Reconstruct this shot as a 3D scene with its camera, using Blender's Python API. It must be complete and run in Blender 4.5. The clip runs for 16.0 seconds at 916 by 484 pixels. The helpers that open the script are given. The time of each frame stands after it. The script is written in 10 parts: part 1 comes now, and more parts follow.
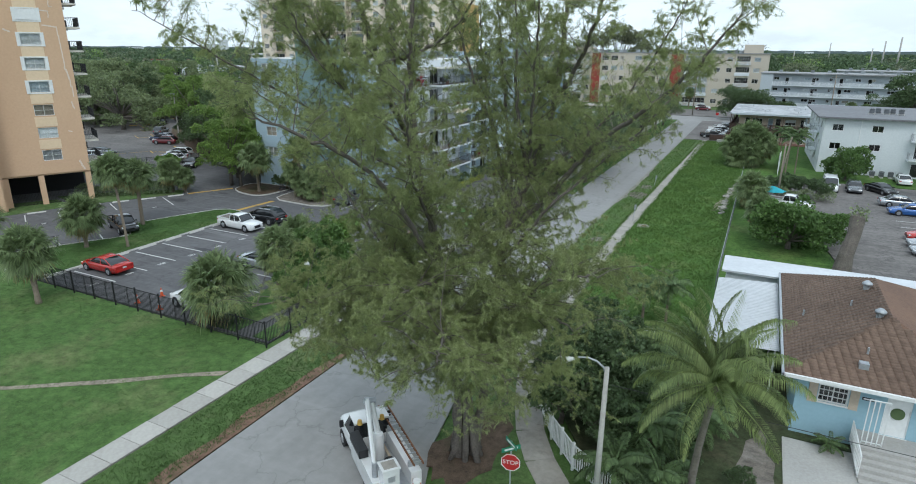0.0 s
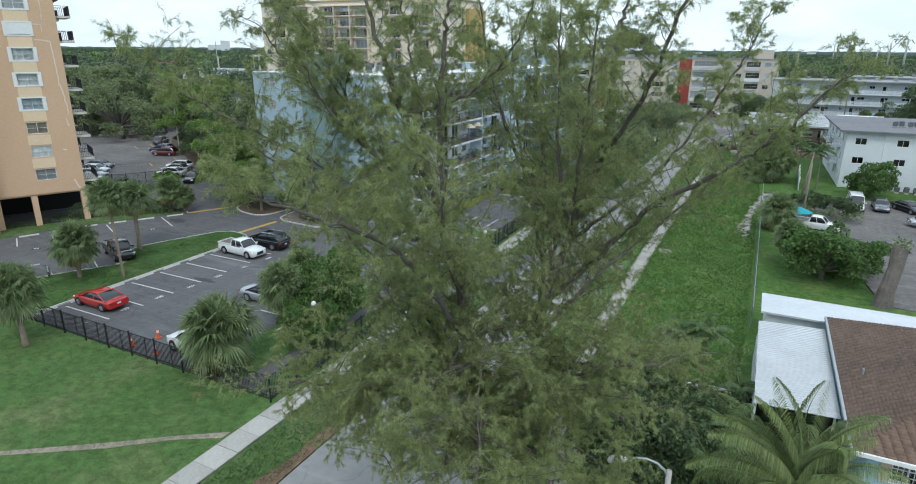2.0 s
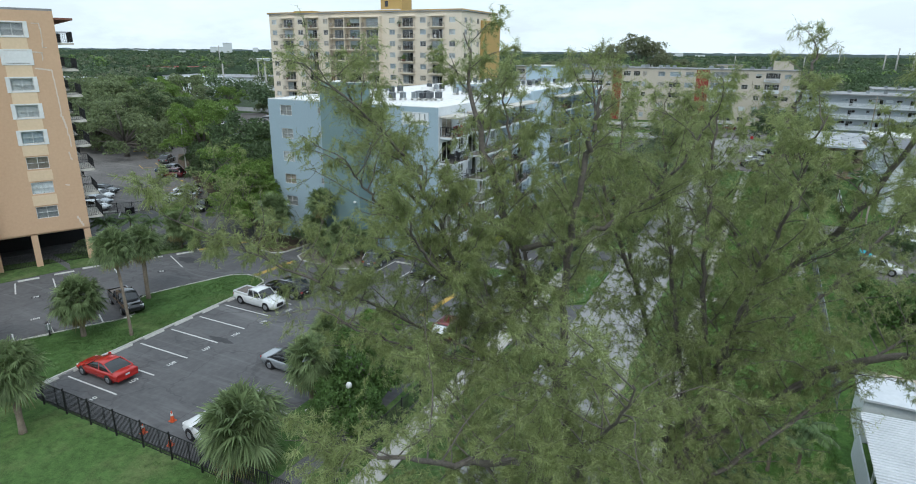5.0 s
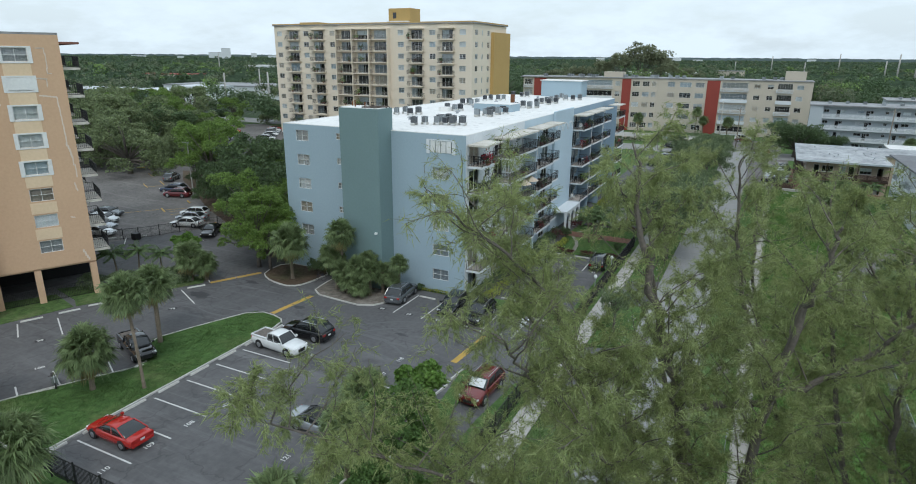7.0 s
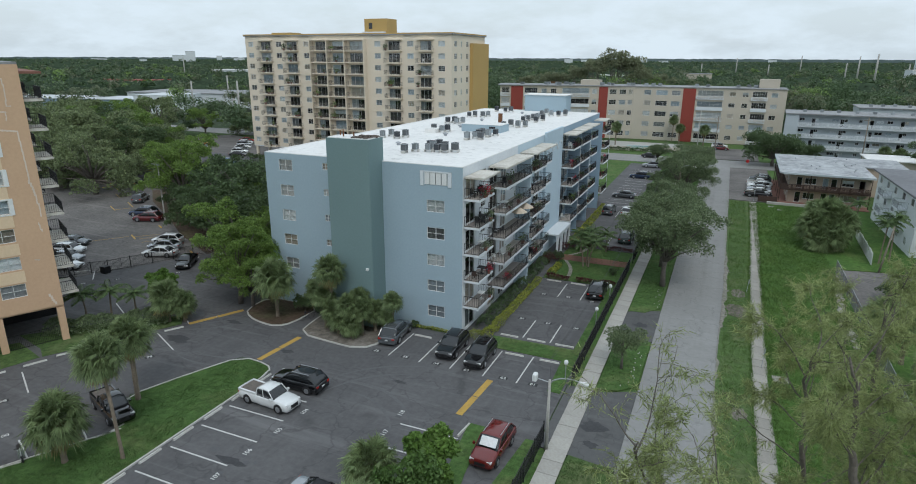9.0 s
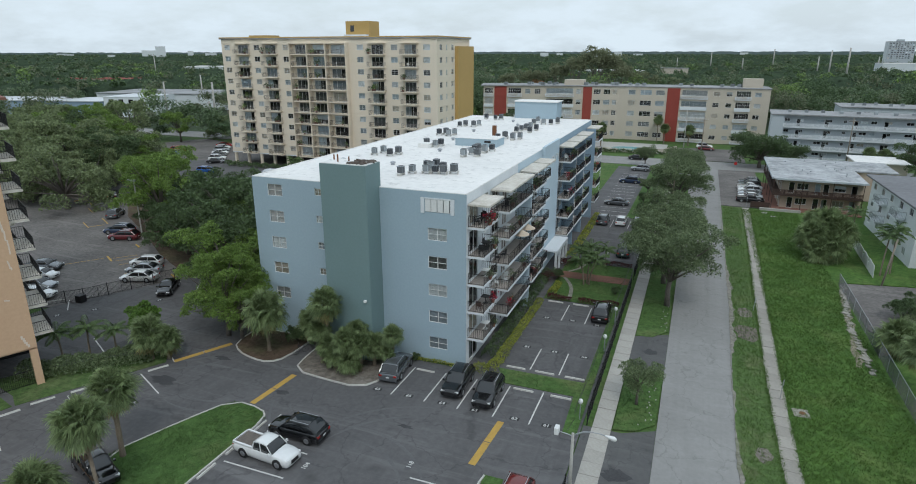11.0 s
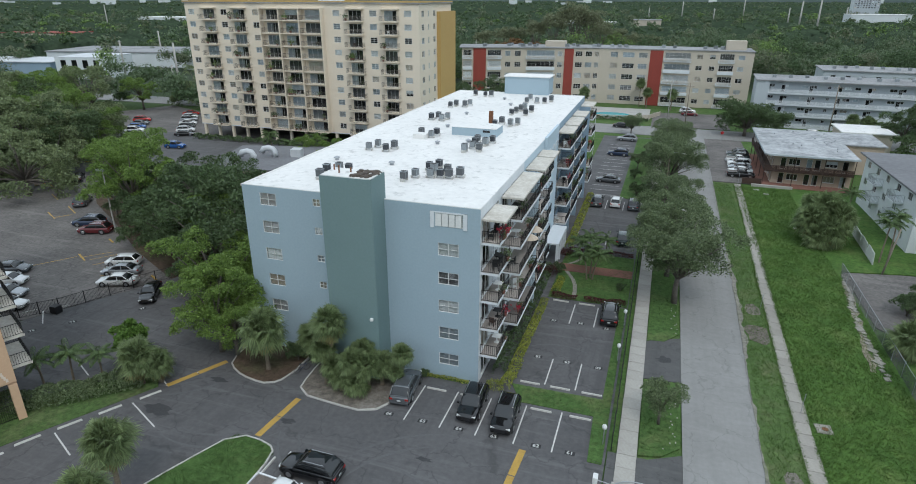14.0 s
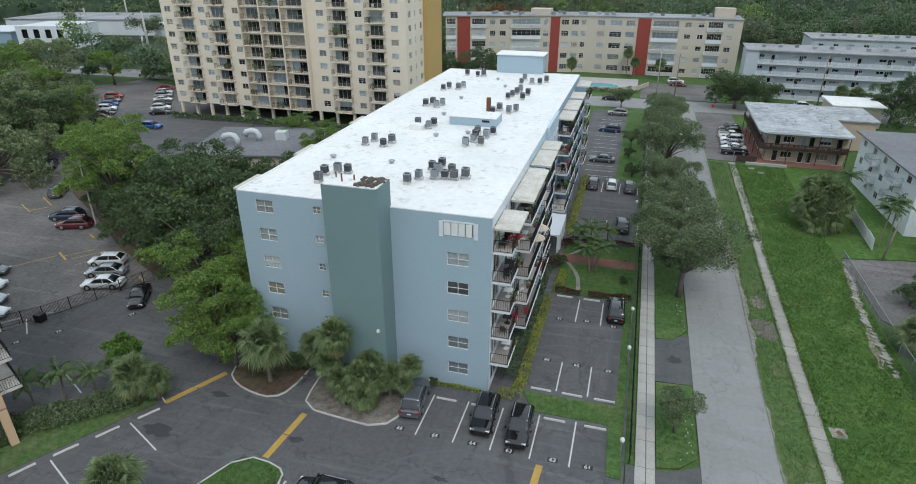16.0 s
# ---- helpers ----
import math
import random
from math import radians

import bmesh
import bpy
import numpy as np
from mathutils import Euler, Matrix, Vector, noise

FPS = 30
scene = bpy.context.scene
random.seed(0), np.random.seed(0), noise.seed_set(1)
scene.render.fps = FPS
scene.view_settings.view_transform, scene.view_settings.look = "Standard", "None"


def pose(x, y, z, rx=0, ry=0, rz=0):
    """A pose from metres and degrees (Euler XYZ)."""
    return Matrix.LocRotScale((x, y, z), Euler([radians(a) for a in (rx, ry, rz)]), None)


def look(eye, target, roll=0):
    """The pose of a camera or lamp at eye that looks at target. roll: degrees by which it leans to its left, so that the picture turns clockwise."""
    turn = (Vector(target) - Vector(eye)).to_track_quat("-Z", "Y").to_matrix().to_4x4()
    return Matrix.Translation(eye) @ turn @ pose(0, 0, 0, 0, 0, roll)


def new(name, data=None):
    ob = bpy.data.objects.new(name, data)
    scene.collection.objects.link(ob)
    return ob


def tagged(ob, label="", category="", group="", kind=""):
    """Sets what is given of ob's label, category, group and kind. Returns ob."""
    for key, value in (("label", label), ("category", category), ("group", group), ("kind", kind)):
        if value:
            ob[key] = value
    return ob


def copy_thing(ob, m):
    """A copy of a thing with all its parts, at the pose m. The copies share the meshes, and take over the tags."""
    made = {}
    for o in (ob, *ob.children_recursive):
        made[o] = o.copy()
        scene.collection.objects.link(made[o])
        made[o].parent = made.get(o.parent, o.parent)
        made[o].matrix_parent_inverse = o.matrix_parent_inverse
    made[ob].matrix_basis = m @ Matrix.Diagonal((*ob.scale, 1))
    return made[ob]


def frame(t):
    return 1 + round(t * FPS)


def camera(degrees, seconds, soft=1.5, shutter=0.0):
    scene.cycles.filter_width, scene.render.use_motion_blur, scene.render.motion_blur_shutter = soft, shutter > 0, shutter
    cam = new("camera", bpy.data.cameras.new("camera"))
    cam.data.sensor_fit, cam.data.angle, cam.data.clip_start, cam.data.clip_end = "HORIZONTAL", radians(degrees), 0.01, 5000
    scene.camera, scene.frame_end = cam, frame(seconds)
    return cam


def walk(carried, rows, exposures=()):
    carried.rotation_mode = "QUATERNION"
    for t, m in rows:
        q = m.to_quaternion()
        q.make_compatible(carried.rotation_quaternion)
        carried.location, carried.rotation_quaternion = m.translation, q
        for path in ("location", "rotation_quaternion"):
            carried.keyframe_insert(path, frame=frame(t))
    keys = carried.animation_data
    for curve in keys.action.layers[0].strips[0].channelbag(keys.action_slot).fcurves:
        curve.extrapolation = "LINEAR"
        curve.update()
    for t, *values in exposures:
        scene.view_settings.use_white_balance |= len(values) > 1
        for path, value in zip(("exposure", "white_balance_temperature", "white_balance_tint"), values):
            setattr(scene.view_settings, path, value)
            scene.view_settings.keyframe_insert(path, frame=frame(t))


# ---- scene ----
cam = camera(73.9, 16.0, soft=1.0)
PATH = [
    (0, (-0.805, 0.603, 18.376), (-1.644, 2.315, 17.772), 0.5),
    (0.5, (-1.38, 1.43, 18.683), (-2.221, 3.141, 18.082), 0.5),
    (1, (-2.045, 2.177, 19.075), (-2.887, 3.888, 18.473), 0.5),
    (1.5, (-2.814, 2.903, 19.537), (-3.656, 4.613, 18.931), 0.5),
    (2, (-3.583, 3.532, 19.94), (-4.426, 5.242, 19.337), 0.5),
    (2.5, (-4.408, 4.271, 20.38), (-5.254, 5.979, 19.775), 0.5),
    (3, (-5.359, 4.864, 20.786), (-6.204, 6.573, 20.182), 0.5),
    (3.5, (-6.406, 5.451, 21.314), (-7.249, 7.161, 20.709), 0.5),
    (4, (-7.294, 6.103, 21.844), (-8.139, 7.811, 21.237), 0.4),
    (4.2, (-7.62, 6.428, 21.926), (-8.467, 8.137, 21.326), 0.4),
    (6.3, (-12.523, 9.073, 24.147), (-13.369, 10.784, 23.549), 0.9),
    (6.5, (-12.961, 9.337, 24.237), (-13.808, 11.049, 23.643), 0.7),
    (7, (-13.945, 9.999, 24.542), (-14.789, 11.715, 23.957), 0.5),
    (7.5, (-14.902, 10.623, 25.135), (-15.728, 12.348, 24.55), 0.4),
    (8, (-15.853, 11.196, 25.727), (-16.643, 12.938, 25.142), 0.4),
    (8.5, (-16.873, 11.84, 26.36), (-17.651, 13.587, 25.777), 0.5),
    (9, (-17.869, 12.502, 26.853), (-18.63, 14.258, 26.273), 0.3),
    (9.5, (-18.887, 13.113, 27.468), (-19.626, 14.878, 26.887), 0.3),
    (10, (-19.64, 13.688, 28.166), (-20.359, 15.461, 27.582), 0.2),
    (10.2, (-20.025, 14.052, 28.291), (-20.737, 15.828, 27.707), 0.1),
    (12.5, (-24.163, 16.82, 31.354), (-24.824, 18.587, 30.689), 0.2),
    (13, (-25.031, 17.424, 31.959), (-25.672, 19.189, 31.269), 0.2),
    (13.5, (-25.939, 18.063, 32.601), (-26.544, 19.829, 31.883), 0.2),
    (14, (-26.783, 18.718, 33.229), (-27.365, 20.48, 32.483), 0.1),
    (14.5, (-27.637, 19.345, 33.92), (-28.209, 21.099, 33.146), 0.1),
    (15, (-28.514, 20.032, 34.595), (-29.068, 21.778, 33.793), 0.1),
    (15.5, (-29.43, 20.656, 35.254), (-29.962, 22.397, 34.424), 0.1),
    (16, (-30.253, 21.3, 35.88), (-30.756, 23.036, 35.024), 0.0),
]
walk(cam, [(t, look(eye, target, roll)) for t, eye, target, roll in PATH], [(0, 0.26, 6050, 6), (1.5, 0.30, 6000, 6), (4, 0.26, 6020, 6), (7, 0.03, 6120, 6), (9, -0.15, 6200, 7), (13, -0.07, 6180, 7), (14.5, 0.05, 6150, 8), (16, 0.08, 6200, 8)])

# ---------------------------------------------------------------- light
SUN_EL, SUN_AZ = 52, 150
world = bpy.data.worlds.new("overcast_sky")
scene.world = world
world.use_nodes = True
wn, wl = world.node_tree.nodes, world.node_tree.links
wn.clear()
sky = wn.new("ShaderNodeTexSky")
sky.sky_type, sky.sun_disc = "NISHITA", False
sky.sun_elevation, sky.sun_rotation = radians(SUN_EL), radians(SUN_AZ)
sky.air_density, sky.dust_density = 1.2, 3.0
w_out, w_bg, w_mix, w_scale = (wn.new("ShaderNodeOutputWorld"), wn.new("ShaderNodeBackground"),
                               wn.new("ShaderNodeMix"), wn.new("ShaderNodeMix"))
w_co, w_map, w_noise, w_ramp = (wn.new("ShaderNodeTexCoord"), wn.new("ShaderNodeMapping"),
                                wn.new("ShaderNodeTexNoise"), wn.new("ShaderNodeValToRGB"))
w_mix.data_type = w_scale.data_type = "RGBA"
w_scale.blend_type = "MULTIPLY"
w_scale.inputs[0].default_value = 1.0
w_scale.inputs[7].default_value = (0.15, 0.15, 0.15, 1)
wl.new(sky.outputs[0], w_scale.inputs[6])
w_map.inputs["Scale"].default_value = (4.0, 4.0, 12.0)
wl.new(w_co.outputs["Generated"], w_map.inputs[0])
wl.new(w_map.outputs[0], w_noise.inputs["Vector"])
w_noise.inputs["Scale"].default_value, w_noise.inputs["Detail"].default_value = 1.7, 8
w_noise.inputs["Roughness"].default_value = 0.6
w_ramp.color_ramp.elements[0].position, w_ramp.color_ramp.elements[0].color = 0.40, (0.78, 0.78, 0.78, 1)
w_ramp.color_ramp.elements[1].position, w_ramp.color_ramp.elements[1].color = 0.60, (1, 1, 1, 1)
wl.new(w_noise.outputs["Fac"], w_ramp.inputs[0])
wl.new(w_ramp.outputs[0], w_mix.inputs[0])
wl.new(w_scale.outputs[2], w_mix.inputs[6])
w_mix.inputs[7].default_value = (0.82, 0.91, 0.98, 1)
w_sep, w_grad = wn.new("ShaderNodeSeparateXYZ"), wn.new("ShaderNodeMapRange")
wl.new(w_co.outputs["Generated"], w_sep.inputs[0])
wl.new(w_sep.outputs["Z"], w_grad.inputs[0])
w_grad.inputs[1].default_value, w_grad.inputs[2].default_value = 0.0, 0.8
w_grad.inputs[3].default_value, w_grad.inputs[4].default_value = 1.0, 1.2
wl.new(w_mix.outputs[2], w_bg.inputs[0])
wl.new(w_grad.outputs[0], w_bg.inputs[1])
wl.new(w_bg.outputs[0], w_out.inputs[0])

sun = new("sun", bpy.data.lights.new("sun", "SUN"))
sun.data.energy, sun.data.angle, sun.data.color = 0.95, radians(14), (1.0, 0.96, 0.9)
sun.matrix_world = look((0, 0, 60), (-60 * math.sin(radians(SUN_AZ)) / math.tan(radians(SUN_EL)),
                                     -60 * math.cos(radians(SUN_AZ)) / math.tan(radians(SUN_EL)), 0))


# ---------------------------------------------------------------- materials
def rgb(c, k=1.0):
    return (c[0] * k, c[1] * k, c[2] * k, 1)


def mat(name, c, c2=None, rough=0.8, big=0.15, fine=6.0, bump=0.15, metal=0.0, rand=0.0, island=0.0, spec=0.5, dirt=0.0, dirt_scale=0.45):
    """Two scales of variation between two colours, fine relief, optional change from object to object."""
    m = bpy.data.materials.new(name)
    m.use_nodes = True
    n, l = m.node_tree.nodes, m.node_tree.links
    b = n["Principled BSDF"]
    b.inputs["Roughness"].default_value, b.inputs["Metallic"].default_value = rough, metal
    b.inputs["Specular IOR Level"].default_value = spec
    c2 = c2 or tuple(v * 0.78 for v in c)
    co = n.new("ShaderNodeTexCoord")
    n1, n2 = n.new("ShaderNodeTexNoise"), n.new("ShaderNodeTexNoise")
    for k, s, d in ((n1, big, 6), (n2, fine, 4)):
        k.inputs["Scale"].default_value, k.inputs["Detail"].default_value = s, d
        k.inputs["Roughness"].default_value = 0.62
        l.new(co.outputs["Object"], k.inputs["Vector"])
    add = n.new("ShaderNodeMath")
    add.operation = "ADD"
    l.new(n1.outputs["Fac"], add.inputs[0])
    l.new(n2.outputs["Fac"], add.inputs[1])
    ramp = n.new("ShaderNodeMapRange")
    ramp.inputs[1].default_value, ramp.inputs[2].default_value = 0.72, 1.28
    l.new(add.outputs[0], ramp.inputs[0])
    mix = n.new("ShaderNodeMix")
    mix.data_type = "RGBA"
    l.new(ramp.outputs[0], mix.inputs[0])
    mix.inputs[6].default_value, mix.inputs[7].default_value = rgb(c), rgb(c2)
    out = mix.outputs[2]
    if dirt:
        n3 = n.new("ShaderNodeTexNoise")
        n3.inputs["Scale"].default_value, n3.inputs["Detail"].default_value, n3.inputs["Roughness"].default_value = dirt_scale, 9, 0.72
        l.new(co.outputs["Object"], n3.inputs["Vector"])
        mr = n.new("ShaderNodeMapRange")
        mr.inputs[1].default_value, mr.inputs[2].default_value, mr.inputs[4].default_value = 0.56, 0.74, dirt
        l.new(n3.outputs["Fac"], mr.inputs[0])
        dm = n.new("ShaderNodeMix")
        dm.data_type = "RGBA"
        l.new(mr.outputs[0], dm.inputs[0])
        l.new(out, dm.inputs[6])
        dm.inputs[7].default_value = rgb(c, 0.42)
        out = dm.outputs[2]
    for amount, src in ((rand, "ShaderNodeObjectInfo"), (island, "ShaderNodeNewGeometry")):
        if amount:
            k = n.new(src)
            mr = n.new("ShaderNodeMapRange")
            mr.inputs[3].default_value, mr.inputs[4].default_value = 1 - amount, 1 + amount
            l.new(k.outputs["Random" if src.endswith("Info") else "Random Per Island"], mr.inputs[0])
            vm = n.new("ShaderNodeVectorMath")
            vm.operation = "SCALE"
            l.new(out, vm.inputs[0])
            l.new(mr.outputs[0], vm.inputs["Scale"])
            out = vm.outputs[0]
    l.new(out, b.inputs["Base Color"])
    if bump:
        bp = n.new("ShaderNodeBump")
        bp.inputs["Strength"].default_value, bp.inputs["Distance"].default_value = bump, 0.05
        l.new(n2.outputs["Fac"], bp.inputs["Height"])
        l.new(bp.outputs[0], b.inputs["Normal"])
    return m


def leaf_mat(name, c, c2, shine=0.35, vary=0.35):
    """Leaves: change from leaf to leaf and clump to clump, some light coming through."""
    m = mat(name, c, c2, rough=0.55, big=0.35, fine=1.6, bump=0, island=vary, spec=0.3)
    n, l = m.node_tree.nodes, m.node_tree.links
    b = n["Principled BSDF"]
    src = b.inputs["Base Color"].links[0].from_socket
    t, mix = n.new("ShaderNodeBsdfTranslucent"), n.new("ShaderNodeMixShader")
    l.new(src, t.inputs[0])
    mix.inputs[0].default_value = shine
    l.new(b.outputs[0], mix.inputs[1])
    l.new(t.outputs[0], mix.inputs[2])
    l.new(mix.outputs[0], n["Material Output"].inputs[0])
    return m


def glass_mat(name, tint, gloss=0.16):
    m = bpy.data.materials.new(name)
    m.use_nodes = True
    n, l = m.node_tree.nodes, m.node_tree.links
    n.remove(n["Principled BSDF"])
    a, g, mix, fr, mr = (n.new("ShaderNodeBsdfTransparent"), n.new("ShaderNodeBsdfGlossy"), n.new("ShaderNodeMixShader"),
                         n.new("ShaderNodeFresnel"), n.new("ShaderNodeMath"))
    a.inputs[0].default_value = rgb(tint)
    g.inputs["Roughness"].default_value = 0.03
    mr.inputs[1].default_value = gloss
    l.new(fr.outputs[0], mr.inputs[0])
    l.new(mr.outputs[0], mix.inputs[0])
    l.new(a.outputs[0], mix.inputs[1])
    l.new(g.outputs[0], mix.inputs[2])
    l.new(mix.outputs[0], n["Material Output"].inputs[0])
    return m


def paint(name, c, rough=0.22, metal=0.15):
    m = mat(name, c, tuple(v * 0.9 for v in c), rough=rough, metal=metal, bump=0.0, big=0.8, fine=3.0)
    m.node_tree.nodes["Principled BSDF"].inputs["Coat Weight"].default_value = 0.6
    return m


def ground_mat(name, c, c2, c3, patch, big=0.05, bump=0.5, fine=9.0):
    """Grass or soil: broad tone, tufts, and patches of a third colour."""
    m = mat(name, c, c2, rough=0.95, big=big, fine=fine, bump=bump, spec=0.15)
    n, l = m.node_tree.nodes, m.node_tree.links
    b = n["Principled BSDF"]
    src = b.inputs["Base Color"].links[0].from_socket
    co = n.new("ShaderNodeTexCoord")
    k, mr, mix = n.new("ShaderNodeTexNoise"), n.new("ShaderNodeMapRange"), n.new("ShaderNodeMix")
    k.inputs["Scale"].default_value, k.inputs["Detail"].default_value, k.inputs["Roughness"].default_value = 0.22, 10, 0.68
    l.new(co.outputs["Object"], k.inputs["Vector"])
    mr.inputs[1].default_value, mr.inputs[2].default_value, mr.inputs[4].default_value = 0.5, 0.72, patch
    l.new(k.outputs["Fac"], mr.inputs[0])
    mix.data_type = "RGBA"
    l.new(mr.outputs[0], mix.inputs[0])
    l.new(src, mix.inputs[6])
    mix.inputs[7].default_value = rgb(c3)
    tuft, tr, vm = n.new("ShaderNodeTexNoise"), n.new("ShaderNodeMapRange"), n.new("ShaderNodeVectorMath")
    tuft.inputs["Scale"].default_value, tuft.inputs["Detail"].default_value, tuft.inputs["Roughness"].default_value = 1.7, 9, 0.78
    l.new(co.outputs["Object"], tuft.inputs["Vector"])
    tr.inputs[1].default_value, tr.inputs[2].default_value, tr.inputs[3].default_value, tr.inputs[4].default_value = 0.36, 0.64, 0.66, 1.4
    l.new(tuft.outputs["Fac"], tr.inputs[0])
    vm.operation = "SCALE"
    l.new(mix.outputs[2], vm.inputs[0])
    l.new(tr.outputs[0], vm.inputs["Scale"])
    l.new(vm.outputs[0], b.inputs["Base Color"])
    return m


def paving_mat(name, c, c2, crack, stain, crack_scale=0.35, tracks=False, streaks=0.0):
    """Asphalt or concrete: aggregate, broad stains, thin wandering cracks."""
    m = mat(name, c, c2, rough=0.88, big=0.14, fine=2.2, bump=0.12, spec=0.3)
    n, l = m.node_tree.nodes, m.node_tree.links
    b = n["Principled BSDF"]
    out = b.inputs["Base Color"].links[0].from_socket
    co = n.new("ShaderNodeTexCoord")

    def layer(fac, colour, out):
        mix = n.new("ShaderNodeMix")
        mix.data_type = "RGBA"
        l.new(fac, mix.inputs[0])
        l.new(out, mix.inputs[6])
        mix.inputs[7].default_value = rgb(colour)
        return mix.outputs[2]
    if stain:
        k, mr = n.new("ShaderNodeTexNoise"), n.new("ShaderNodeMapRange")
        k.inputs["Scale"].default_value, k.inputs["Detail"].default_value, k.inputs["Roughness"].default_value = 0.3, 7, 0.6
        l.new(co.outputs["Object"], k.inputs["Vector"])
        mr.inputs[1].default_value, mr.inputs[2].default_value, mr.inputs[4].default_value = 0.58, 0.76, stain
        l.new(k.outputs["Fac"], mr.inputs[0])
        out = layer(mr.outputs[0], tuple(v * 0.5 for v in c), out)
    if tracks:
        mp, k, mr = n.new("ShaderNodeMapping"), n.new("ShaderNodeTexNoise"), n.new("ShaderNodeMapRange")
        mp.inputs["Scale"].default_value = (0.9, 0.012, 1)
        l.new(co.outputs["Object"], mp.inputs[0])
        l.new(mp.outputs[0], k.inputs["Vector"])
        k.inputs["Scale"].default_value, k.inputs["Detail"].default_value = 1.3, 4
        mr.inputs[1].default_value, mr.inputs[2].default_value, mr.inputs[4].default_value = 0.5, 0.75, 0.5
        l.new(k.outputs["Fac"], mr.inputs[0])
        out = layer(mr.outputs[0], tuple(v * 0.72 for v in c), out)
    if streaks:
        for sc, rot, low, colour in (((0.5, 0.045, 1), 0.1, 0.5, 0.62), ((0.06, 0.7, 1), 0.25, 0.52, 1.3), ((1.5, 1.3, 1), 0.0, 0.6, 0.7)):
            mp, k, mr = n.new("ShaderNodeMapping"), n.new("ShaderNodeTexNoise"), n.new("ShaderNodeMapRange")
            mp.inputs["Scale"].default_value, mp.inputs["Rotation"].default_value = sc, (0, 0, rot)
            l.new(co.outputs["Object"], mp.inputs[0])
            l.new(mp.outputs[0], k.inputs["Vector"])
            k.inputs["Scale"].default_value, k.inputs["Detail"].default_value, k.inputs["Roughness"].default_value = 1.0, 6, 0.65
            k.inputs["Distortion"].default_value = 0.6
            mr.inputs[1].default_value, mr.inputs[2].default_value, mr.inputs[4].default_value = low, low + 0.22, streaks
            l.new(k.outputs["Fac"], mr.inputs[0])
            out = layer(mr.outputs[0], tuple(v * colour for v in c), out)
    if crack:
        nz, va, v, mr = (n.new("ShaderNodeTexNoise"), n.new("ShaderNodeVectorMath"), n.new("ShaderNodeTexVoronoi"),
                         n.new("ShaderNodeMapRange"))
        nz.inputs["Scale"].default_value, nz.inputs["Detail"].default_value = 0.8, 5
        l.new(co.outputs["Object"], nz.inputs["Vector"])
        va.operation = "MULTIPLY_ADD"
        l.new(nz.outputs["Color"], va.inputs[0])
        va.inputs[1].default_value = (2.5, 2.5, 0)
        l.new(co.outputs["Object"], va.inputs[2])
        v.feature = "DISTANCE_TO_EDGE"
        v.inputs["Scale"].default_value = crack_scale
        l.new(va.outputs[0], v.inputs["Vector"])
        mr.inputs[1].default_value, mr.inputs[2].default_value = 0.0, 0.02
        mr.inputs[3].default_value, mr.inputs[4].default_value = crack, 0.0
        l.new(v.outputs["Distance"], mr.inputs[0])
        out = layer(mr.outputs[0], tuple(q * 0.4 for q in c), out)
    l.new(out, b.inputs["Base Color"])
    return m


GRASS = ground_mat("mown_grass", (0.082, 0.142, 0.044), (0.050, 0.098, 0.028), (0.135, 0.150, 0.065), 0.75, bump=0.35)
GROUND = ground_mat("wide_ground", (0.085, 0.142, 0.044), (0.052, 0.100, 0.028), (0.14, 0.15, 0.07), 0.75, bump=0.35)
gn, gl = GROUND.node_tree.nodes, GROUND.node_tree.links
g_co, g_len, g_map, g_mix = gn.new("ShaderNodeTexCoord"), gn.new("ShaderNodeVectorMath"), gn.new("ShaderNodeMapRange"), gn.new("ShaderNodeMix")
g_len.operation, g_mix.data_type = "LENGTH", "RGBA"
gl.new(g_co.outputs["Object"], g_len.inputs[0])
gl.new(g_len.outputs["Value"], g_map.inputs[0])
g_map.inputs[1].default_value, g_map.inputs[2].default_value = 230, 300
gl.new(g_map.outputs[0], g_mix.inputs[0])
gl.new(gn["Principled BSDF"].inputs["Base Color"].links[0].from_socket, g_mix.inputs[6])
g_mix.inputs[7].default_value = (0.035, 0.05, 0.026, 1)  # darker ground under the far woods, blended in from 230 m outwards
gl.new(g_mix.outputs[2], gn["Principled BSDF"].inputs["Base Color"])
MEADOW = ground_mat("long_grass", (0.084, 0.152, 0.036), (0.046, 0.093, 0.022), (0.130, 0.165, 0.056), 0.8, big=0.3, bump=0.6)
VERGE = ground_mat("worn_grass", (0.082, 0.132, 0.044), (0.056, 0.094, 0.030), (0.19, 0.165, 0.105), 0.5, bump=0.4)
REDSOIL = ground_mat("reddish_soil", (0.20, 0.125, 0.09), (0.125, 0.08, 0.058), (0.10, 0.115, 0.05), 0.75, fine=14)
# leaf litter and rough grass, with the understory's shade put into the colour
YARD = ground_mat("shaded_yard_litter", (0.062, 0.080, 0.036), (0.042, 0.050, 0.028), (0.13, 0.105, 0.075), 0.6, fine=14)
ROADDUST = ground_mat("road_dust", (0.25, 0.235, 0.21), (0.19, 0.178, 0.155), (0.095, 0.12, 0.055), 0.8, fine=16)
SAND = ground_mat("sandy_soil", (0.30, 0.26, 0.21), (0.21, 0.18, 0.14), (0.11, 0.13, 0.06), 0.35)
